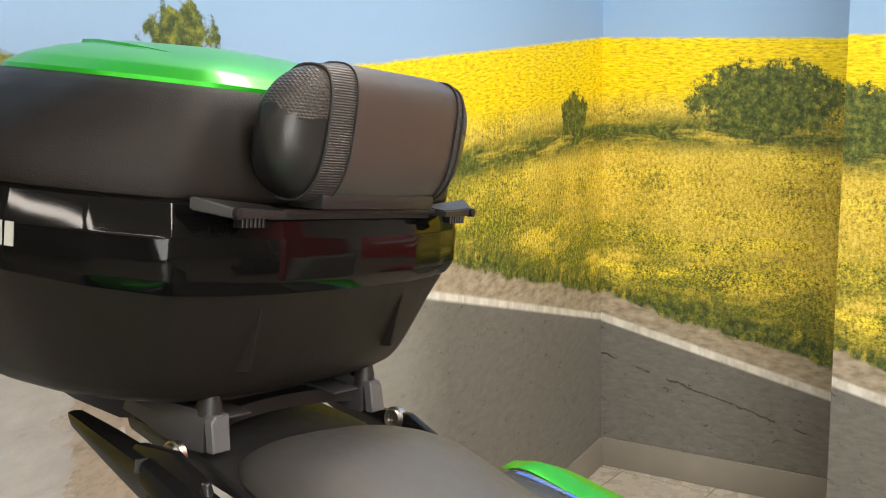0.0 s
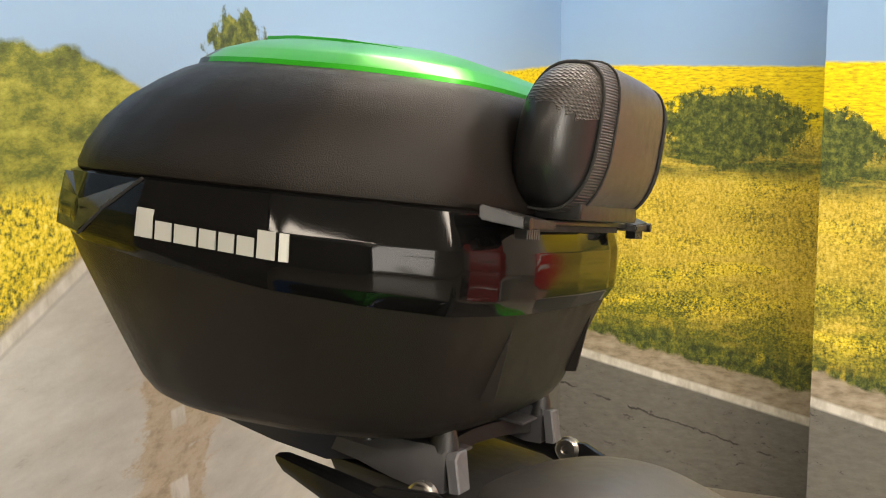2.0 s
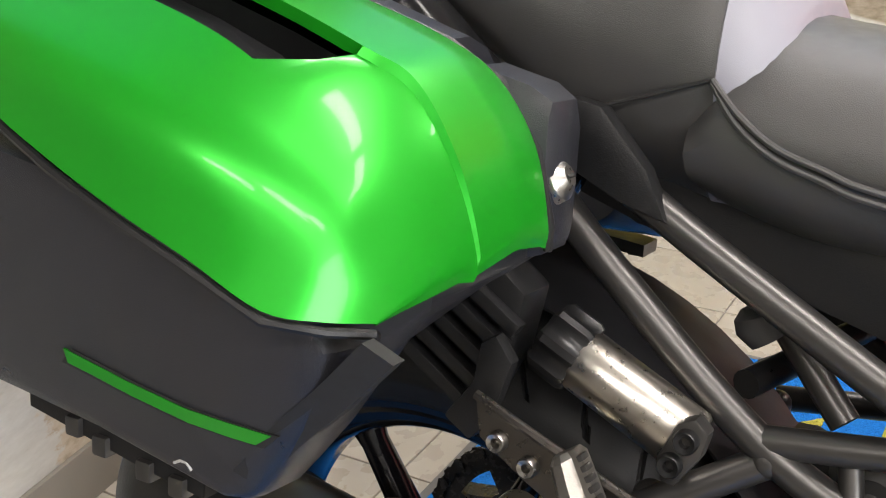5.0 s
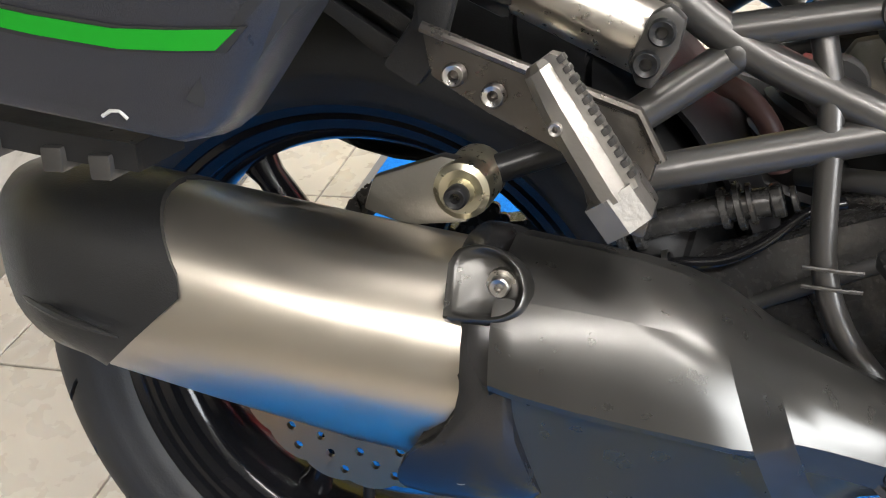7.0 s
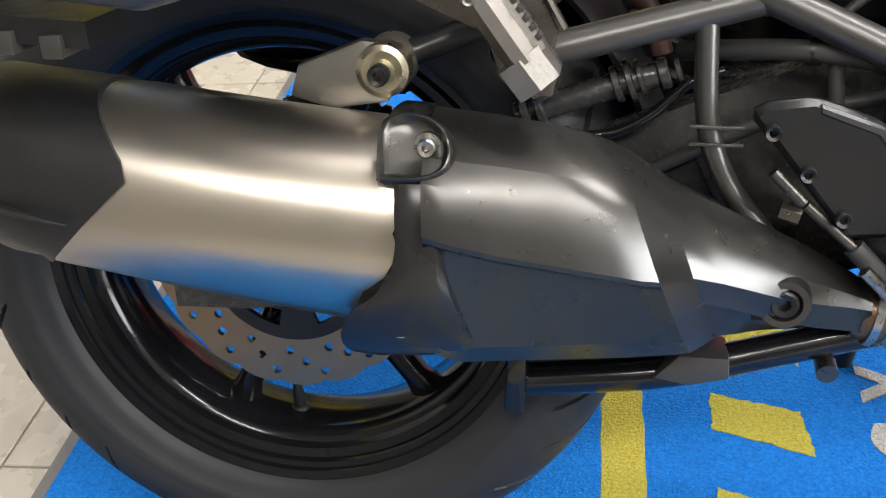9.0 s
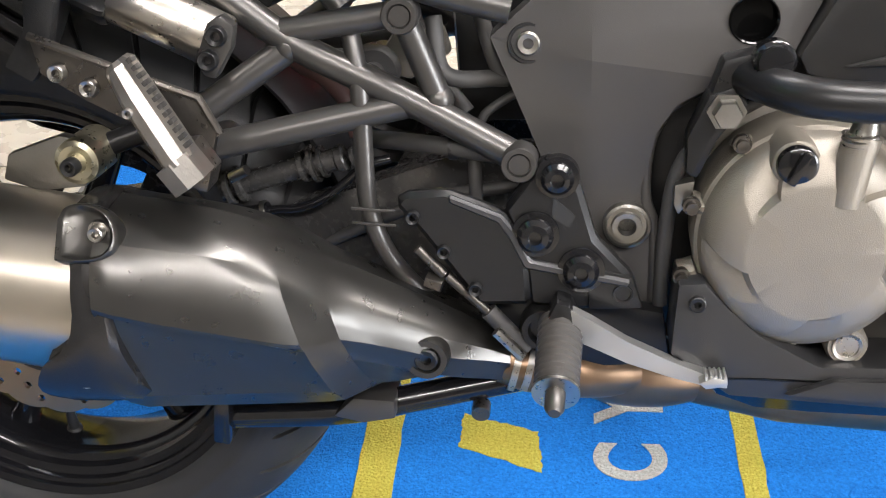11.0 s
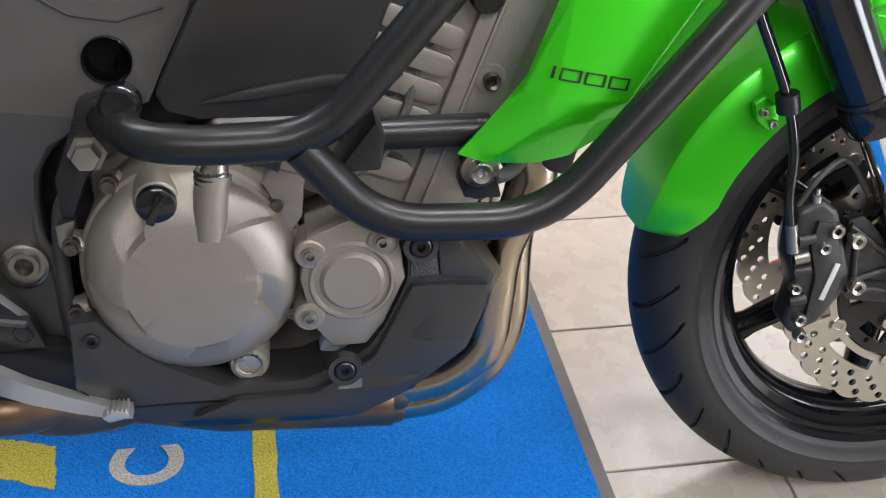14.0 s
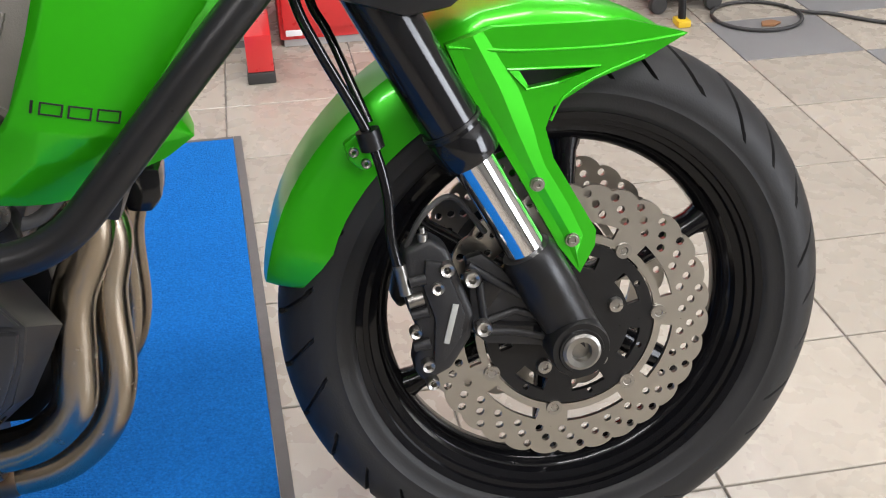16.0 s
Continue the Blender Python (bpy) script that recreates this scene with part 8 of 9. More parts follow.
# crash bars
for sy in (-1, 1):
    Y = 0.252 * sy
    cb = part("crash_bar", tube(fillet([(0.700, 0.130 * sy, 0.575), (0.722, 0.200 * sy, 0.577), (0.755, Y * 0.97, 0.575), (0.800, Y, 0.573), (0.882, Y, 0.573), (0.985, Y, 0.690), (1.09, Y * 0.9, 0.82)], 0.055, 8), 0.0150, 18), BLACK_METAL, bike, "satin black tubular crash bar")
    part("bar_mount", prism([(0.690, 0.560), (0.700, 0.592), (0.735, 0.600), (0.748, 0.580), (0.735, 0.560)], *sorted((sy * 0.170, sy * 0.196)), 0.005), BLACK_METAL, cb)
    part("mount_nut", lathe([(0.0, -0.006), (0.006, -0.007), (0.0125, -0.006), (0.014, -0.002), (0.016, 0.0), (0.016, 0.012)] if sy < 0 else [(0.016, -0.012), (0.014, 0.004), (0.0, 0.006)], (0.735, sy * 0.212, 0.594), 24), BLACK_GLOSS, cb)
    part("lower_bar", tube(fillet([(0.868, Y, 0.568), (0.922, Y, 0.5015), (1.058, Y, 0.4945), (1.205, Y * 0.96, 0.655), (1.31, Y * 0.85, 0.76)], 0.05, 8), 0.0150, 18), BLACK_METAL, cb)
    part("bar_stay", tube([(0.915, 0.205 * sy, 0.558), (1.02, 0.198 * sy, 0.554)], 0.0135, 16), BLACK_METAL, cb)
    part("clamp_block", prism([(0.893, 0.545), (0.928, 0.545), (0.932, 0.572), (0.925, 0.585), (0.905, 0.560)], min(Y, Y * 0.8), max(Y, Y * 0.8), 0.004), BLACK_METAL, cb)
bolt(bike, 1.011, -0.218, 0.525, 0.0095, STEEL, deep=0.006, washer=0.0155)
part("stay_lug", prism([(0.998, 0.500), (0.995, 0.535), (1.006, 0.543), (1.022, 0.540), (1.026, 0.515), (1.03, 0.498)], -0.212, -0.196, 0.003), BLACK_METAL, bike)
part("lug_mount", lathe([(0.0, -0.21), (0.014, -0.21), (0.0165, -0.206), (0.017, -0.19)], (1.012, 0, 0.512), 24), BLACK_METAL, bike)
part("coolant_hose", tube(smooth_path([(1.015, -0.19, 0.505), (1.045, -0.185, 0.512), (1.075, -0.17, 0.545)]), 0.006, 10), DARK_RUBBER, bike)

# ---------- side cowls ----------
COWL_FACE = [[(1.041, 0.2345, 0.598), (1.064, 0.2395, 0.5935), (1.077, 0.2365, 0.669)], [(1.064, 0.2395, 0.5935), (1.099, 0.2375, 0.585), (1.077, 0.2365, 0.669)], [(1.099, 0.2375, 0.585), (1.192, 0.216, 0.668), (1.077, 0.2365, 0.669)], [(1.099, 0.2375, 0.585), (1.125, 0.231, 0.582), (1.192, 0.216, 0.668)]]


def cowl_y(x, z):
    """Where the upper face of the cowl lies."""
    best = None
    for (x0, y0, z0), (x1, y1, z1), (x2, y2, z2) in COWL_FACE:
        d = (x1 - x0) * (z2 - z0) - (x2 - x0) * (z1 - z0)
        p = ((x - x0) * (z2 - z0) - (x2 - x0) * (z - z0)) / d
        q = ((x1 - x0) * (z - z0) - (x - x0) * (z1 - z0)) / d
        miss = -min(p, q, 1 - p - q)
        if best is None or miss < best[0]:
            best = (miss, y0 + p * (y1 - y0) + q * (y2 - y0))
    return -best[1]


def cowl(sy):
    """The side cowl: a broad upper face, a ridge, a folded middle facet, an undercut and a lip at the front."""
    V = {"A": (0.991, 0.220, 0.5425), "B": (1.014, 0.221, 0.537), "C": (1.039, 0.216, 0.530), "D": (1.058, 0.214, 0.529), "E": (1.086, 0.208, 0.531), "F": (1.126, 0.189, 0.543), "G": (1.148, 0.178, 0.548), "T": (1.172, 0.180, 0.566), "N": (1.162, 0.187, 0.586),
         "a": (1.002, 0.221, 0.5545), "b": (1.031, 0.227, 0.591), "c": (1.044, 0.230, 0.609), "d": (1.053, 0.230, 0.631), "e": (1.066, 0.230, 0.664), "f": (1.110, 0.218, 0.80),
         "P": (1.029, 0.2265, 0.5445), "J": (1.056, 0.234, 0.566), "R": (1.100, 0.229, 0.567), "S": (1.120, 0.223, 0.568),
         "H": (1.041, 0.2345, 0.598), "I": (1.064, 0.2395, 0.5935), "U": (1.099, 0.2375, 0.585), "W": (1.125, 0.231, 0.582), "X": (1.150, 0.208, 0.583)}
    V.update({"K": (1.077, 0.2365, 0.669), "L": (1.192, 0.216, 0.668), "Q": (1.222, 0.190, 0.657), "M": (1.120, 0.226, 0.80), "Y": (1.29, 0.186, 0.80), "Z": (1.325, 0.155, 0.80),
         "q": (1.228, 0.15, 0.660), "n": (1.166, 0.15, 0.588), "t": (1.172, 0.15, 0.568), "z": (1.33, 0.12, 0.80)})
    bm = bmesh.new()
    v = {k: bm.verts.new((x, sy * y, z)) for k, (x, y, z) in V.items()}
    for f in ("ABa", "aBP", "aPJ", "aJHb", "BCP", "PCDJ", "JDER", "REFS", "SFGT", "HJI", "IJRU", "URSW", "WSTX", "XTN", "bHc", "cHKd", "dKe", "HIK", "IUK", "ULK", "UWL", "WXL", "XNQL", "eKMf", "KLYM", "LQZY", "NnqQ", "TtnN", "QqzZ"):
        bm.faces.new([v[k] for k in f])
    bmesh.ops.recalc_face_normals(bm, faces=bm.faces)
    folds = [e for e in bm.edges if len(e.link_faces) == 2 and e.calc_face_angle(0) > 0.14]
    bmesh.ops.bevel(bm, geom=folds, offset=0.0022, segments=2, affect="EDGES", profile=0.5, clamp_overlap=True)
    bmesh.ops.recalc_face_normals(bm, faces=bm.faces)
    bmesh.ops.solidify(bm, geom=list(bm.faces), thickness=0.004)
    return bm


for sy in (-1, 1):
    cw = part("side_cowl", cowl(sy), GREEN, bike, "glossy green side cowl with black model figures", smooth=20)
    if sy < 0:
        # figures: a bar and three open boxes, slanted
        def mark(x0, x1, z0, z1):
            q = lambda x, z: (1.060 + x * 0.98 + z * 0.28, 0.608 + z - x * 0.245)
            pts = [q(x0, z0), q(x1, z0), q(x1, z1), q(x0, z1)]
            bm = bmesh.new()
            lo = [bm.verts.new((x, cowl_y(x, z) - 0.0014, z)) for x, z in pts]
            hi = [bm.verts.new((x, cowl_y(x, z) + 0.003, z)) for x, z in pts]
            bm.faces.new(lo)
            for i in range(4):
                bm.faces.new((lo[i], hi[i], hi[(i + 1) % 4], lo[(i + 1) % 4]))
            part("figure", bm, BLACK_PLASTIC, cw, "black figure of the number 1000", smooth=0)
        mark(0.0, 0.0020, 0.0, 0.0094)
        for k in range(3):
            x = 0.0065 + 0.0205 * k
            mark(x, x + 0.017, 0.0, 0.0011)
            mark(x, x + 0.017, 0.0083, 0.0094)
            mark(x, x + 0.0014, 0.0011, 0.0083)
            mark(x + 0.0156, x + 0.017, 0.0011, 0.0083)
# plain black box hanging under the cowl, its use not known
part("cowl_pod", prism([(1.082, 0.505), (1.126, 0.500), (1.124, 0.470), (1.112, 0.455), (1.088, 0.458)], -0.03, 0.03, 0.008), BLACK_GLOSS, bike, "black plastic pod under the cowl")
part("radiator", prism([(1.07, 0.50), (1.10, 0.49), (1.17, 0.70), (1.14, 0.72)], -0.16, 0.16, 0.006), BLACK_METAL, bike)

# ---------- fork, brakes, mudguard ----------
CAL = mat("black_caliper", (0.022, 0.022, 0.023), 0.45, 0.3, 0.15, 40, bump=0.3, bump_scale=500)


def fk(z):
    return 1.52 - (z - 0.30) * 0.5114


for sy in (-1, 1):
    y = 0.100 * sy
    fork = part("fork_leg", tube([(fk(0.86), y, 0.86), (fk(0.512), y, 0.512)], 0.0285, 28), BLACK_GLOSS, bike, "black upside-down fork leg with chrome slider")
    part("seal_collar", tube([(fk(0.528), y, 0.528), (fk(0.522), y, 0.522), (fk(0.506), y, 0.506), (fk(0.500), y, 0.500)], [0.0290, 0.0308, 0.0308, 0.0290], 28), BLACK_GLOSS, fork)
    part("seal_ring", tube([(fk(0.535), y, 0.535), (fk(0.532), y, 0.532)], 0.0303, 28), BLACK_METAL, fork)
    part("slider", tube([(fk(0.512), y, 0.512), (fk(0.375), y, 0.375)], 0.0205, 28), CHROME, fork, "polished chrome slider")
    part("lower_leg", tube([(fk(0.402), y, 0.402), (fk(0.395), y, 0.395), (fk(0.36), y, 0.36), (fk(0.325), y, 0.325), (fk(0.300), y, 0.300)], [0.0255, 0.0285, 0.029, 0.027, 0.026], 24), BLACK_METAL, fork)
    part("axle_clamp", lathe([(0.0, -0.020), (0.0125, -0.020), (0.0150, -0.028), (0.0175, -0.033), (0.0225, -0.0335), (0.0235, -0.031), (0.029, -0.031), (0.031, -0.026), (0.031, 0.03)] if sy < 0 else [(0.031, -0.03), (0.031, 0.026), (0.015, 0.03), (0, 0.03)], (1.514, y, 0.300), 36), BLACK_METAL, fork)
    if sy < 0:
        part("axle_nut", lathe([(0.0095, -0.012), (0.0105, -0.034), (0.0165, -0.0355), (0.0195, -0.034), (0.020, -0.026)], (1.514, y, 0.300), 6 * 5), GALV, fork, "hollow steel axle end")
    cal = part("caliper", prism([(1.346, 0.417), (1.372, 0.428), (1.389, 0.415), (1.412, 0.345), (1.408, 0.320), (1.386, 0.288), (1.358, 0.276), (1.348, 0.292), (1.356, 0.330), (1.345, 0.362)], min(y * 1.12, y * 0.78), max(y * 1.12, y * 0.78), 0.007, 3), CAL, bike, "black four-piston brake caliper")
    part("caliper_bracket", prism([(1.408, 0.398), (1.424, 0.402), (1.455, 0.372), (1.505, 0.312), (1.495, 0.292), (1.425, 0.304), (1.412, 0.318)], min(y * 0.98, y * 0.84), max(y * 0.98, y * 0.84), 0.004), CAL, cal)
    for rib in ([(1.410, 0.392), (1.441, 0.368), (1.493, 0.332)], [(1.418, 0.319), (1.450, 0.316), (1.484, 0.306)], [(1.420, 0.372), (1.424, 0.326)], [(1.426, 0.330), (1.455, 0.338), (1.485, 0.326)]):
        part("bracket_rib", tube([(x, y * 0.985, z) for x, z in rib], 0.0042, 10), CAL, cal)
    part("web", prism([(1.418, 0.378), (1.446, 0.366), (1.424, 0.338)], min(y * 1.0, y * 0.98), max(y * 1.0, y * 0.98), 0.001), BLACK_GLOSS, cal)
    part("web", prism([(1.432, 0.330), (1.478, 0.322), (1.484, 0.305), (1.43, 0.318)], min(y * 1.0, y * 0.98), max(y * 1.0, y * 0.98), 0.001), BLACK_GLOSS, cal)
    if sy < 0:
        for x, z, r in ((1.386, 0.397, 0.0078), (1.376, 0.379, 0.0068), (1.410, 0.384, 0.0085), (1.419, 0.331, 0.0085), (1.362, 0.298, 0.0068), (1.366, 0.278, 0.0068), (1.352, 0.335, 0.006)):
            bolt(cal, x, -0.115, z, r, STEEL, deep=0.007)
        part("banjo", tube([(1.347, -0.112, 0.366), (1.362, -0.112, 0.369)], 0.0075, 14), GALV, cal)
        part("face_plate", prism([(1.366, 0.408), (1.384, 0.404), (1.402, 0.347), (1.396, 0.322), (1.380, 0.300), (1.368, 0.300), (1.372, 0.345), (1.362, 0.38)], -0.1175, -0.108, 0.003), CAL, cal)
        for pz in (0.318, 0.352, 0.386):
            part("casting_rib", tube([(1.350, -0.113, pz), (1.366, -0.115, pz + 0.003)], 0.0055, 10), CAL, cal)
        part("bleed_nipple", lathe([(0.0, 0.014), (0.0025, 0.014), (0.003, 0.008), (0.005, 0.007), (0.005, 0.0)], (1.366, -0.105, 0.424), 12, "z"), STEEL, cal)
        part("maker_mark", moved(block(-0.021, 0.021, -0.0012, 0.0012, -0.003, 0.003, 0.0005), Matrix.Translation((1.387, -0.1178, 0.340)) @ pose(0, 0, 0, 0, -74, 0)), LOGO, cal, "plain silver maker's mark")
        part("bleed_line", tube(smooth_path([(1.350, -0.10, 0.418), (1.37, -0.10, 0.45), (1.40, -0.09, 0.46), (1.43, -0.09, 0.42)]), 0.003, 8), DARK_RUBBER, cal)

part("brake_hose", tube(smooth_path([(1.255, -0.10, 0.72), (1.268, -0.10, 0.655), (1.285, -0.10, 0.612), (1.322, -0.10, 0.533), (1.335, -0.105, 0.478), (1.336, -0.108, 0.428), (1.345, -0.112, 0.378)]), 0.0050, 12), BLACK_GLOSS, bike, "black front brake hose")
part("brake_hose", tube(smooth_path([(1.27, -0.05, 0.72), (1.283, -0.05, 0.65), (1.298, -0.06, 0.617), (1.325, -0.09, 0.54)]), 0.0045, 10), BLACK_GLOSS, bike)
part("hose_guide", tube([(1.322, -0.10, 0.536), (1.326, -0.10, 0.518)], 0.0115, 14), BLACK_METAL, bike)
part("hose_fitting", tube([(1.341, -0.110, 0.404), (1.346, -0.112, 0.374)], 0.0062, 12), GALV, bike)


def guard_section(deg, half, drop, R=0.330):
    """Across the front mudguard at an angle round the wheel."""
    a = math.radians(deg)
    u = Vector((math.cos(a), 0, math.sin(a)))
    out = []
    for k in range(13):
        t = (-1, -0.86, -0.72, -0.60, -0.56, -0.3, 0, 0.3, 0.56, 0.60, 0.72, 0.86, 1)[k]
        r = R - drop * (max(0.0, abs(t) - 0.56) / 0.44) ** 1.15 - 0.006 * abs(t) ** 2
        out.append(Vector((1.52, 0, 0.30)) + u * r + Vector((0, half * math.sin(t * math.pi / 2 * 0.95), 0)))
    return out


def shell(sections, thick=0.004, material=None):
    bm = skin(sections, False, False)
    bmesh.ops.recalc_face_normals(bm, faces=bm.faces)
    bmesh.ops.solidify(bm, geom=list(bm.faces), thickness=thick)
    return bm


rear_tab = [(d, 0.040 + 0.028 * min(1, (167 - d) / 8) ** 0.5, 0.030 + 0.024 * min(1, (167 - d) / 10)) for d in (167, 166, 164, 160, 156, 152, 148, 144, 140, 136, 132, 128, 124, 120, 116, 112, 109)]
guard = part("front_mudguard", shell([guard_section(d, h, q, 0.323 - 0.006 * max(0, (d - 150) / 17)) for d, h, q in rear_tab]), GREEN, bike, "glossy green front mudguard")
top = [(113, 0.082, 0.336, 0.026), (104, 0.087, 0.342, 0.016), (96, 0.088, 0.341, 0.018), (88, 0.088, 0.336, 0.017), (80, 0.086, 0.329, 0.014), (75, 0.076, 0.323, 0.011), (71.5, 0.056, 0.318, 0.008), (69.5, 0.032, 0.315, 0.006), (68.5, 0.010, 0.313, 0.003)]
part("crown", shell([guard_section(d, h, q, R) for d, h, R, q in top]), GREEN, guard)
WINDOW = [(1.457, 0.579), (1.546, 0.575), (1.505, 0.5625), (1.474, 0.559)]
for sy in (-1, 1):
    a, b = (sy * 0.094, sy * 0.080)
    lo, hi = min(a, b), max(a, b)
    part("stay", plate_with_holes([(1.400, 0.606), (1.445, 0.619), (1.573, 0.616), (1.632, 0.599), (1.590, 0.578), (1.540, 0.562), (1.500, 0.540), (1.492, 0.520), (1.499, 0.490), (1.541, 0.412), (1.540, 0.396), (1.524, 0.368), (1.502, 0.400), (1.468, 0.468), (1.440, 0.522), (1.412, 0.575)], [WINDOW], lo, hi), GREEN, guard, smooth=25)
    outer_l = [(1.400, 0.606), (1.412, 0.575), (1.440, 0.522), (1.468, 0.468), (1.502, 0.400), (1.522, 0.370)]
    outer_r = [(1.445, 0.619), (1.480, 0.556), (1.492, 0.520), (1.499, 0.490), (1.541, 0.412), (1.526, 0.370)]
    fold = [[Vector((x0, a * 0.97, z0)), Vector((x0 + (x1 - x0) * m, a * 1.0 + sy * hgt, z0 + (z1 - z0) * m)), Vector((x1, a * 0.97, z1)), Vector((x1, b, z1)), Vector((x0, b, z0))] for (x0, z0), (x1, z1), m, hgt in zip(outer_l, outer_r, (0.55, 0.52, 0.45, 0.42, 0.40, 0.5), (0.003, 0.0045, 0.004, 0.003, 0.0022, 0.0))]
    part("stay_fold", skin(fold), GREEN, guard, smooth=8)
    part("window_rim", tube([(x, a + sy * 0.0005, z) for x, z in WINDOW + WINDOW[:2]], 0.0013, 8), GREEN, guard)
    for line, r in (([(1.402, 0.604), (1.47, 0.5955), (1.56, 0.593), (1.628, 0.598)], 0.0016), ([(1.590, 0.581), (1.548, 0.567), (1.512, 0.550), (1.497, 0.527)], 0.0014)):
        part("fold_line", tube(smooth_path([(x, a + sy * 0.0002, z) for x, z in line], 4), r, 10), GREEN, guard)
    # black sheet added behind the open window, painting the shade inside
    part("opening_shade", prism(WINDOW, min(sy * 0.07, sy * 0.078), max(sy * 0.07, sy * 0.078)), BLACK_PLASTIC, guard)
    for x, z in ((1.482, 0.466), (1.516, 0.405)):
        part("stay_bolt", lathe([(0.0, -0.001), (0.0024, -0.001), (0.0028, -0.0035), (0.0050, -0.0032), (0.0058, -0.0005), (0.0072, -0.0004), (0.0075, 0.003)] if sy < 0 else [(0.0108, -0.003), (0.0075, 0.004), (0, 0.005)], (x, a + sy * 0.003, z), 18), STEEL, guard)
part("hose_lug", prism([(1.300, 0.520), (1.312, 0.528), (1.324, 0.518), (1.328, 0.498), (1.318, 0.490), (1.304, 0.503)], -0.083, -0.070, 0.004), GREEN, guard)
for x, z in ((1.309, 0.512), (1.320, 0.500)):
    bolt(guard, x, -0.085, z, 0.0048, STEEL, deep=0.003)
part("lower_yoke", prism([(1.28, 0.70), (1.30, 0.66), (1.36, 0.640), (1.40, 0.645), (1.42, 0.66), (1.38, 0.70)], -0.14, 0.14, 0.01), BLACK_PLASTIC, bike, "black fork yoke cover")


# ---------- far side of the workshop ----------
stand_cab = thing("tool_cabinet", "red steel tool cabinet standing on the tiles", "cabinet", (1.52, 1.68, 0))
part("body", block(-0.245, 0.245, 0.0, 0.42, 0.02, 1.75, 0.008), RED_PAINT, stand_cab)
for k in range(4):
    dr = part("drawer", block(-0.235, 0.235, -0.012, 0.002, 0.05 + 0.26 * k, 0.29 + 0.26 * k, 0.004), RED_PAINT, stand_cab)
    part("handle", tube([(-0.1, -0.03, 0.25 + 0.26 * k), (0.1, -0.03, 0.25 + 0.26 * k)], 0.006, 8), CHROME, dr)
part("plinth", block(-0.235, 0.235, 0.01, 0.40, 0.0, 0.02, 0.002), GREY_CAB, stand_cab)
part("badge", block(-0.23, -0.19, -0.014, -0.011, 0.035, 0.05, 0.001), LAMP_FRAME, stand_cab, "small pale badge")
grey_cab = thing("side_cabinet", "pale grey steel cabinet beside the red one", "cabinet", (1.19, 1.70, 0))
part("body", block(-0.075, 0.06, 0.0, 0.35, 0.02, 0.7, 0.006), GREY_CAB, grey_cab)
part("plinth", block(-0.065, 0.05, 0.01, 0.33, 0.0, 0.02, 0.002), GREY_TILE, grey_cab)
lift = thing("lift_foot", "red painted lift foot with black rubber pad", "lift", (1.222, 1.50, 0))
part("post", block(-0.030, 0.030, -0.03, 0.15, 0.027, 0.115, 0.004), RED_PAINT, lift)
part("pad", block(-0.032, 0.032, -0.035, 0.06, 0.0, 0.027, 0.004), DARK_RUBBER, lift)
cart = thing("low_cart", "black low workshop cart with wheels", "cart", (2.55, 1.95, 0))
part("tray", block(-0.3, 0.5, -0.1, 0.4, 0.07, 0.2, 0.02), BLACK_PLASTIC, cart)
for x in (-0.25, -0.12, 0.1, 0.42):
    part("castor", lathe([(0, -0.02), (0.03, -0.02), (0.035, 0), (0.03, 0.02), (0, 0.02)], (x, -0.08, 0.035), 20), DARK_RUBBER, cart)
part("motor", block(-0.2, 0.2, 0.0, 0.3, 0.2, 0.40, 0.03), BLACK_METAL, cart)
cable = part("cable", tube([(2.490 + 0.114 * math.cos(a), 1.622 + 0.108 * math.sin(a), 0.006) for a in (math.radians(d) for d in range(0, 372, 8))] + smooth_path([(2.64, 1.610, 0.006), (2.685, 1.588, 0.006), (2.78, 1.50, 0.006), (2.95, 1.42, 0.006)], 5), 0.0048, 10), DARK_RUBBER, None)
tagged(cable, "loose black cable lying in a loop on the tiles", "cable")
leafy = part("dry_leaf", flat([(2.475, 1.555), (2.505, 1.548), (2.53, 1.565), (2.515, 1.585), (2.485, 1.58)], 0.001, 0.006), mat("dry_leaf_brown", (0.25, 0.12, 0.05), 0.8), None)
tagged(leafy, "brown dry leaf on the floor", "leaf")
roller = thing("workshop_trolley", "black wheeled workshop trolley with a yellow foot", "trolley", (2.33, 1.72, 0))
part("base", block(-0.10, 0.10, 0.0, 0.115, 0.045, 0.16, 0.012), BLACK_PLASTIC, roller)
part("body", block(-0.085, 0.085, 0.015, 0.105, 0.16, 0.62, 0.015), BLACK_PLASTIC, roller)
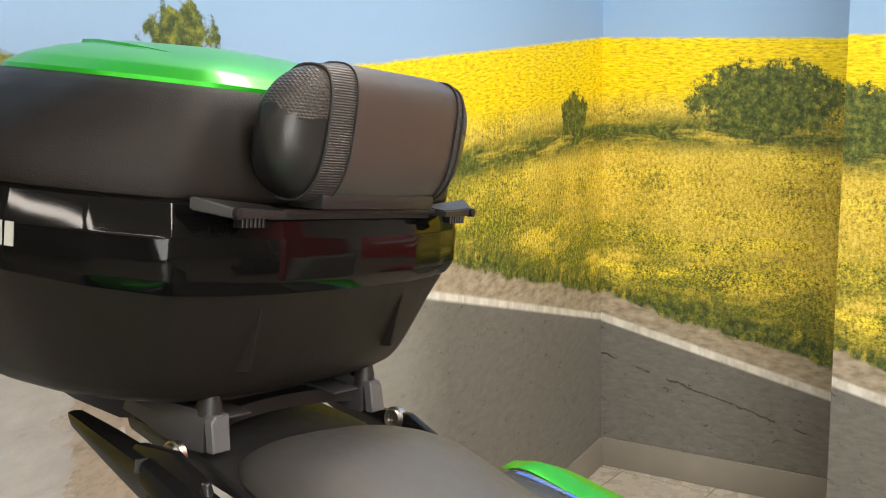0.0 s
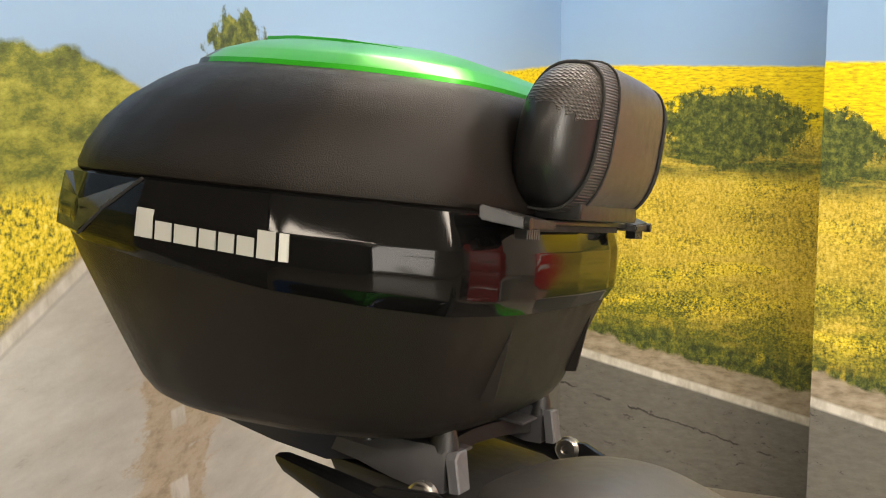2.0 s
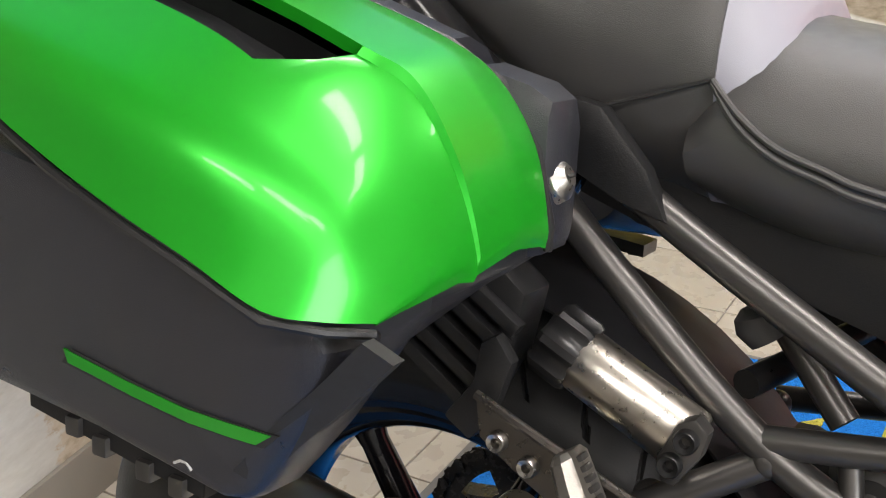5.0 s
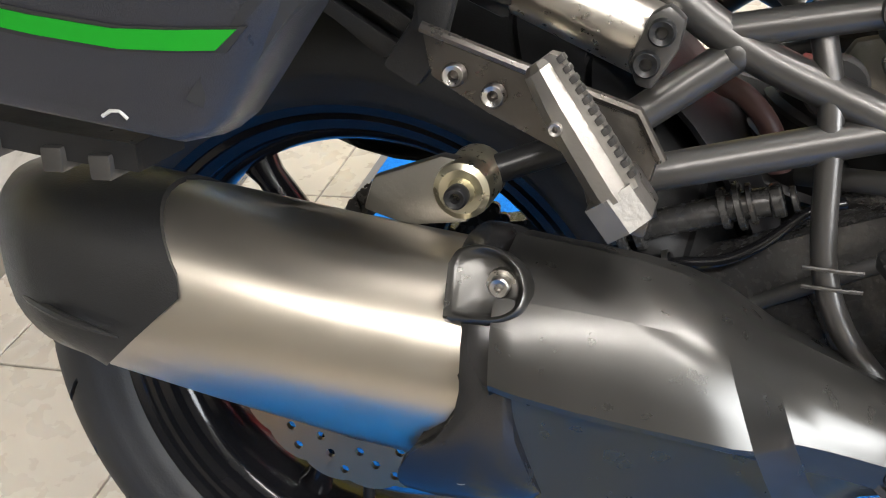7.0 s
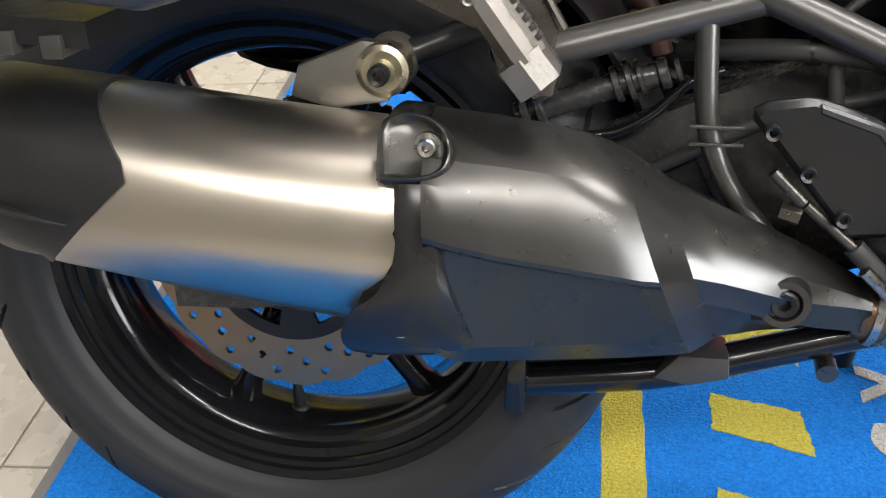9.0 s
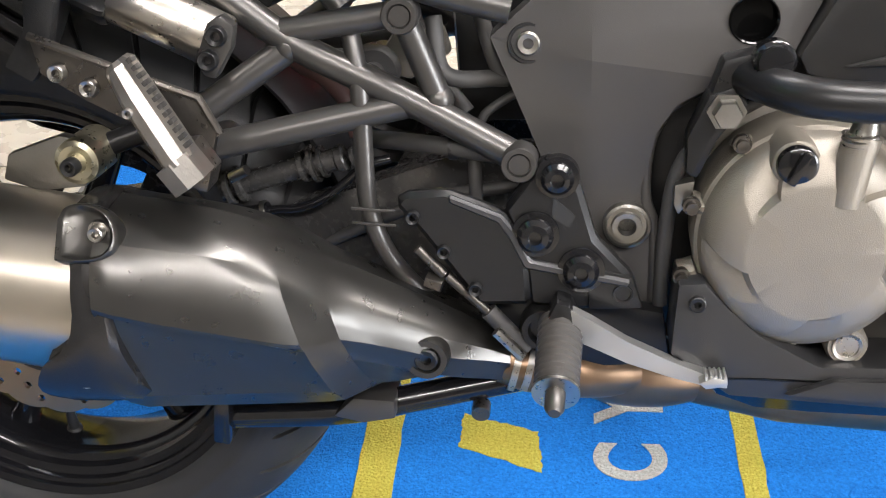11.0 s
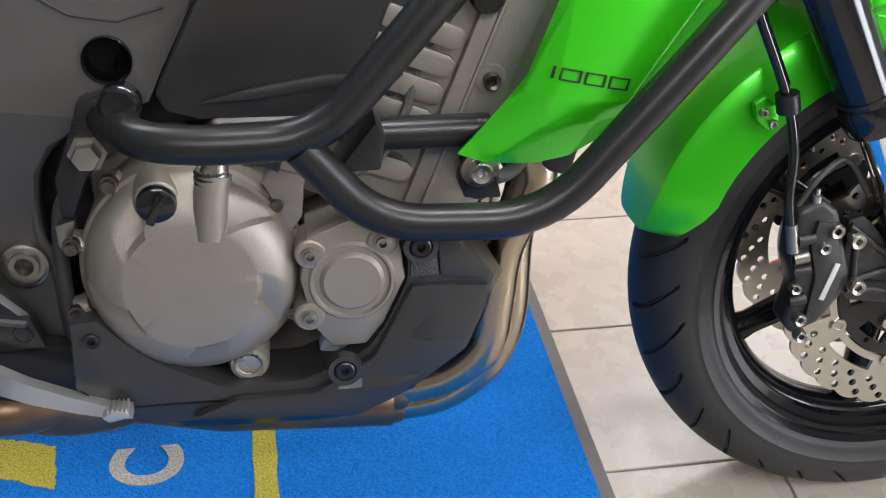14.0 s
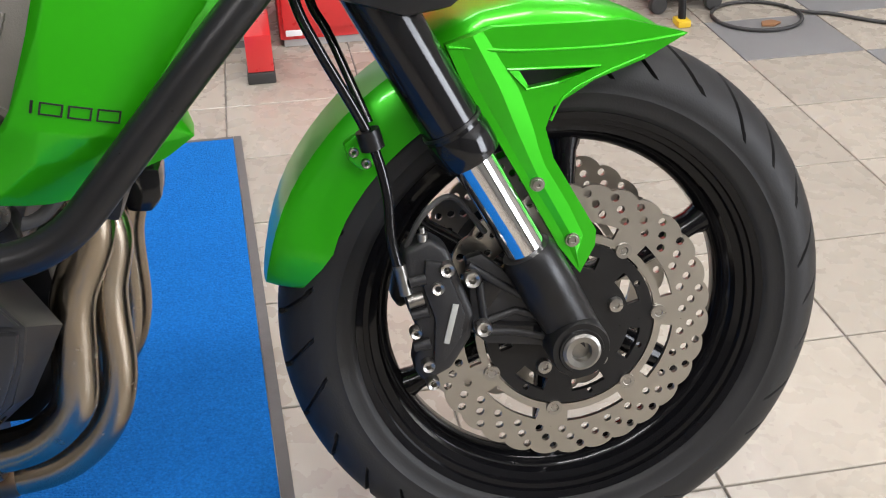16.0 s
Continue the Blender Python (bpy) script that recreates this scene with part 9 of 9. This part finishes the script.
for wx in (-0.075, 0.075):
    part("castor", lathe([(0.0, -0.012), (0.020, -0.012), (0.0235, -0.008), (0.0235, 0.008), (0.020, 0.012), (0.0, 0.012)], (wx, -0.008, 0.0235), 20), DARK_RUBBER, roller)
    part("fork", block(wx - 0.014, wx + 0.014, -0.016, 0.004, 0.036, 0.058, 0.003), BLACK_METAL, roller)
part("pole", tube([(-0.045, -0.105, 0.016), (-0.052, -0.075, 0.30), (-0.055, -0.02, 0.52), (-0.055, 0.03, 0.54)], 0.010, 12), BLACK_METAL, roller)
part("foot", block(-0.062, -0.028, -0.130, -0.082, 0.0, 0.018, 0.005), mat("yellow_plastic", (0.75, 0.50, 0.02), 0.5), roller, "yellow plastic foot")
stool = thing("work_box", "red and black tool box on the floor", "tool box", (0.95, 2.75, 0))
part("lower_body", block(-0.10, 0.10, -0.08, 0.08, 0.0, 0.07, 0.008), DARK_RUBBER, stool)
part("upper_body", block(-0.10, 0.10, -0.08, 0.08, 0.07, 0.14, 0.008), RED_PAINT, stool)
for k, (bx, bz, bw) in enumerate(((-0.10, 0.98, 0.10), (0.06, 0.90, 0.13), (-0.04, 0.79, 0.16))):
    part("white_bar", moved(block(-bw, bw, -0.004, 0.0, -0.03, 0.03, 0.001), Matrix.Translation((bx, -0.0005, bz)) @ pose(0, 0, 0, 0, 14, 0)), LAMP_FRAME, stand_cab, "plain white lettering bar")
chest = thing("parts_chest", "red steel parts chest with white lettering bars", "chest", (1.5, 3.9, 0))
part("body", block(-0.55, 0.55, 0.0, 0.6, 0.03, 1.05, 0.01), RED_PAINT, chest)
part("plinth", block(-0.5, 0.5, 0.04, 0.55, 0.0, 0.03, 0.003), GREY_TILE, chest)
for bx, bz, bw in ((-0.2, 0.82, 0.22), (0.1, 0.66, 0.3), (-0.1, 0.50, 0.26)):
    part("white_bar", moved(block(-bw, bw, -0.006, 0.0, -0.045, 0.045, 0.001), Matrix.Translation((bx, -0.0005, bz)) @ pose(0, 0, 0, 0, 12, 0)), LAMP_FRAME, chest, "plain white lettering bar")
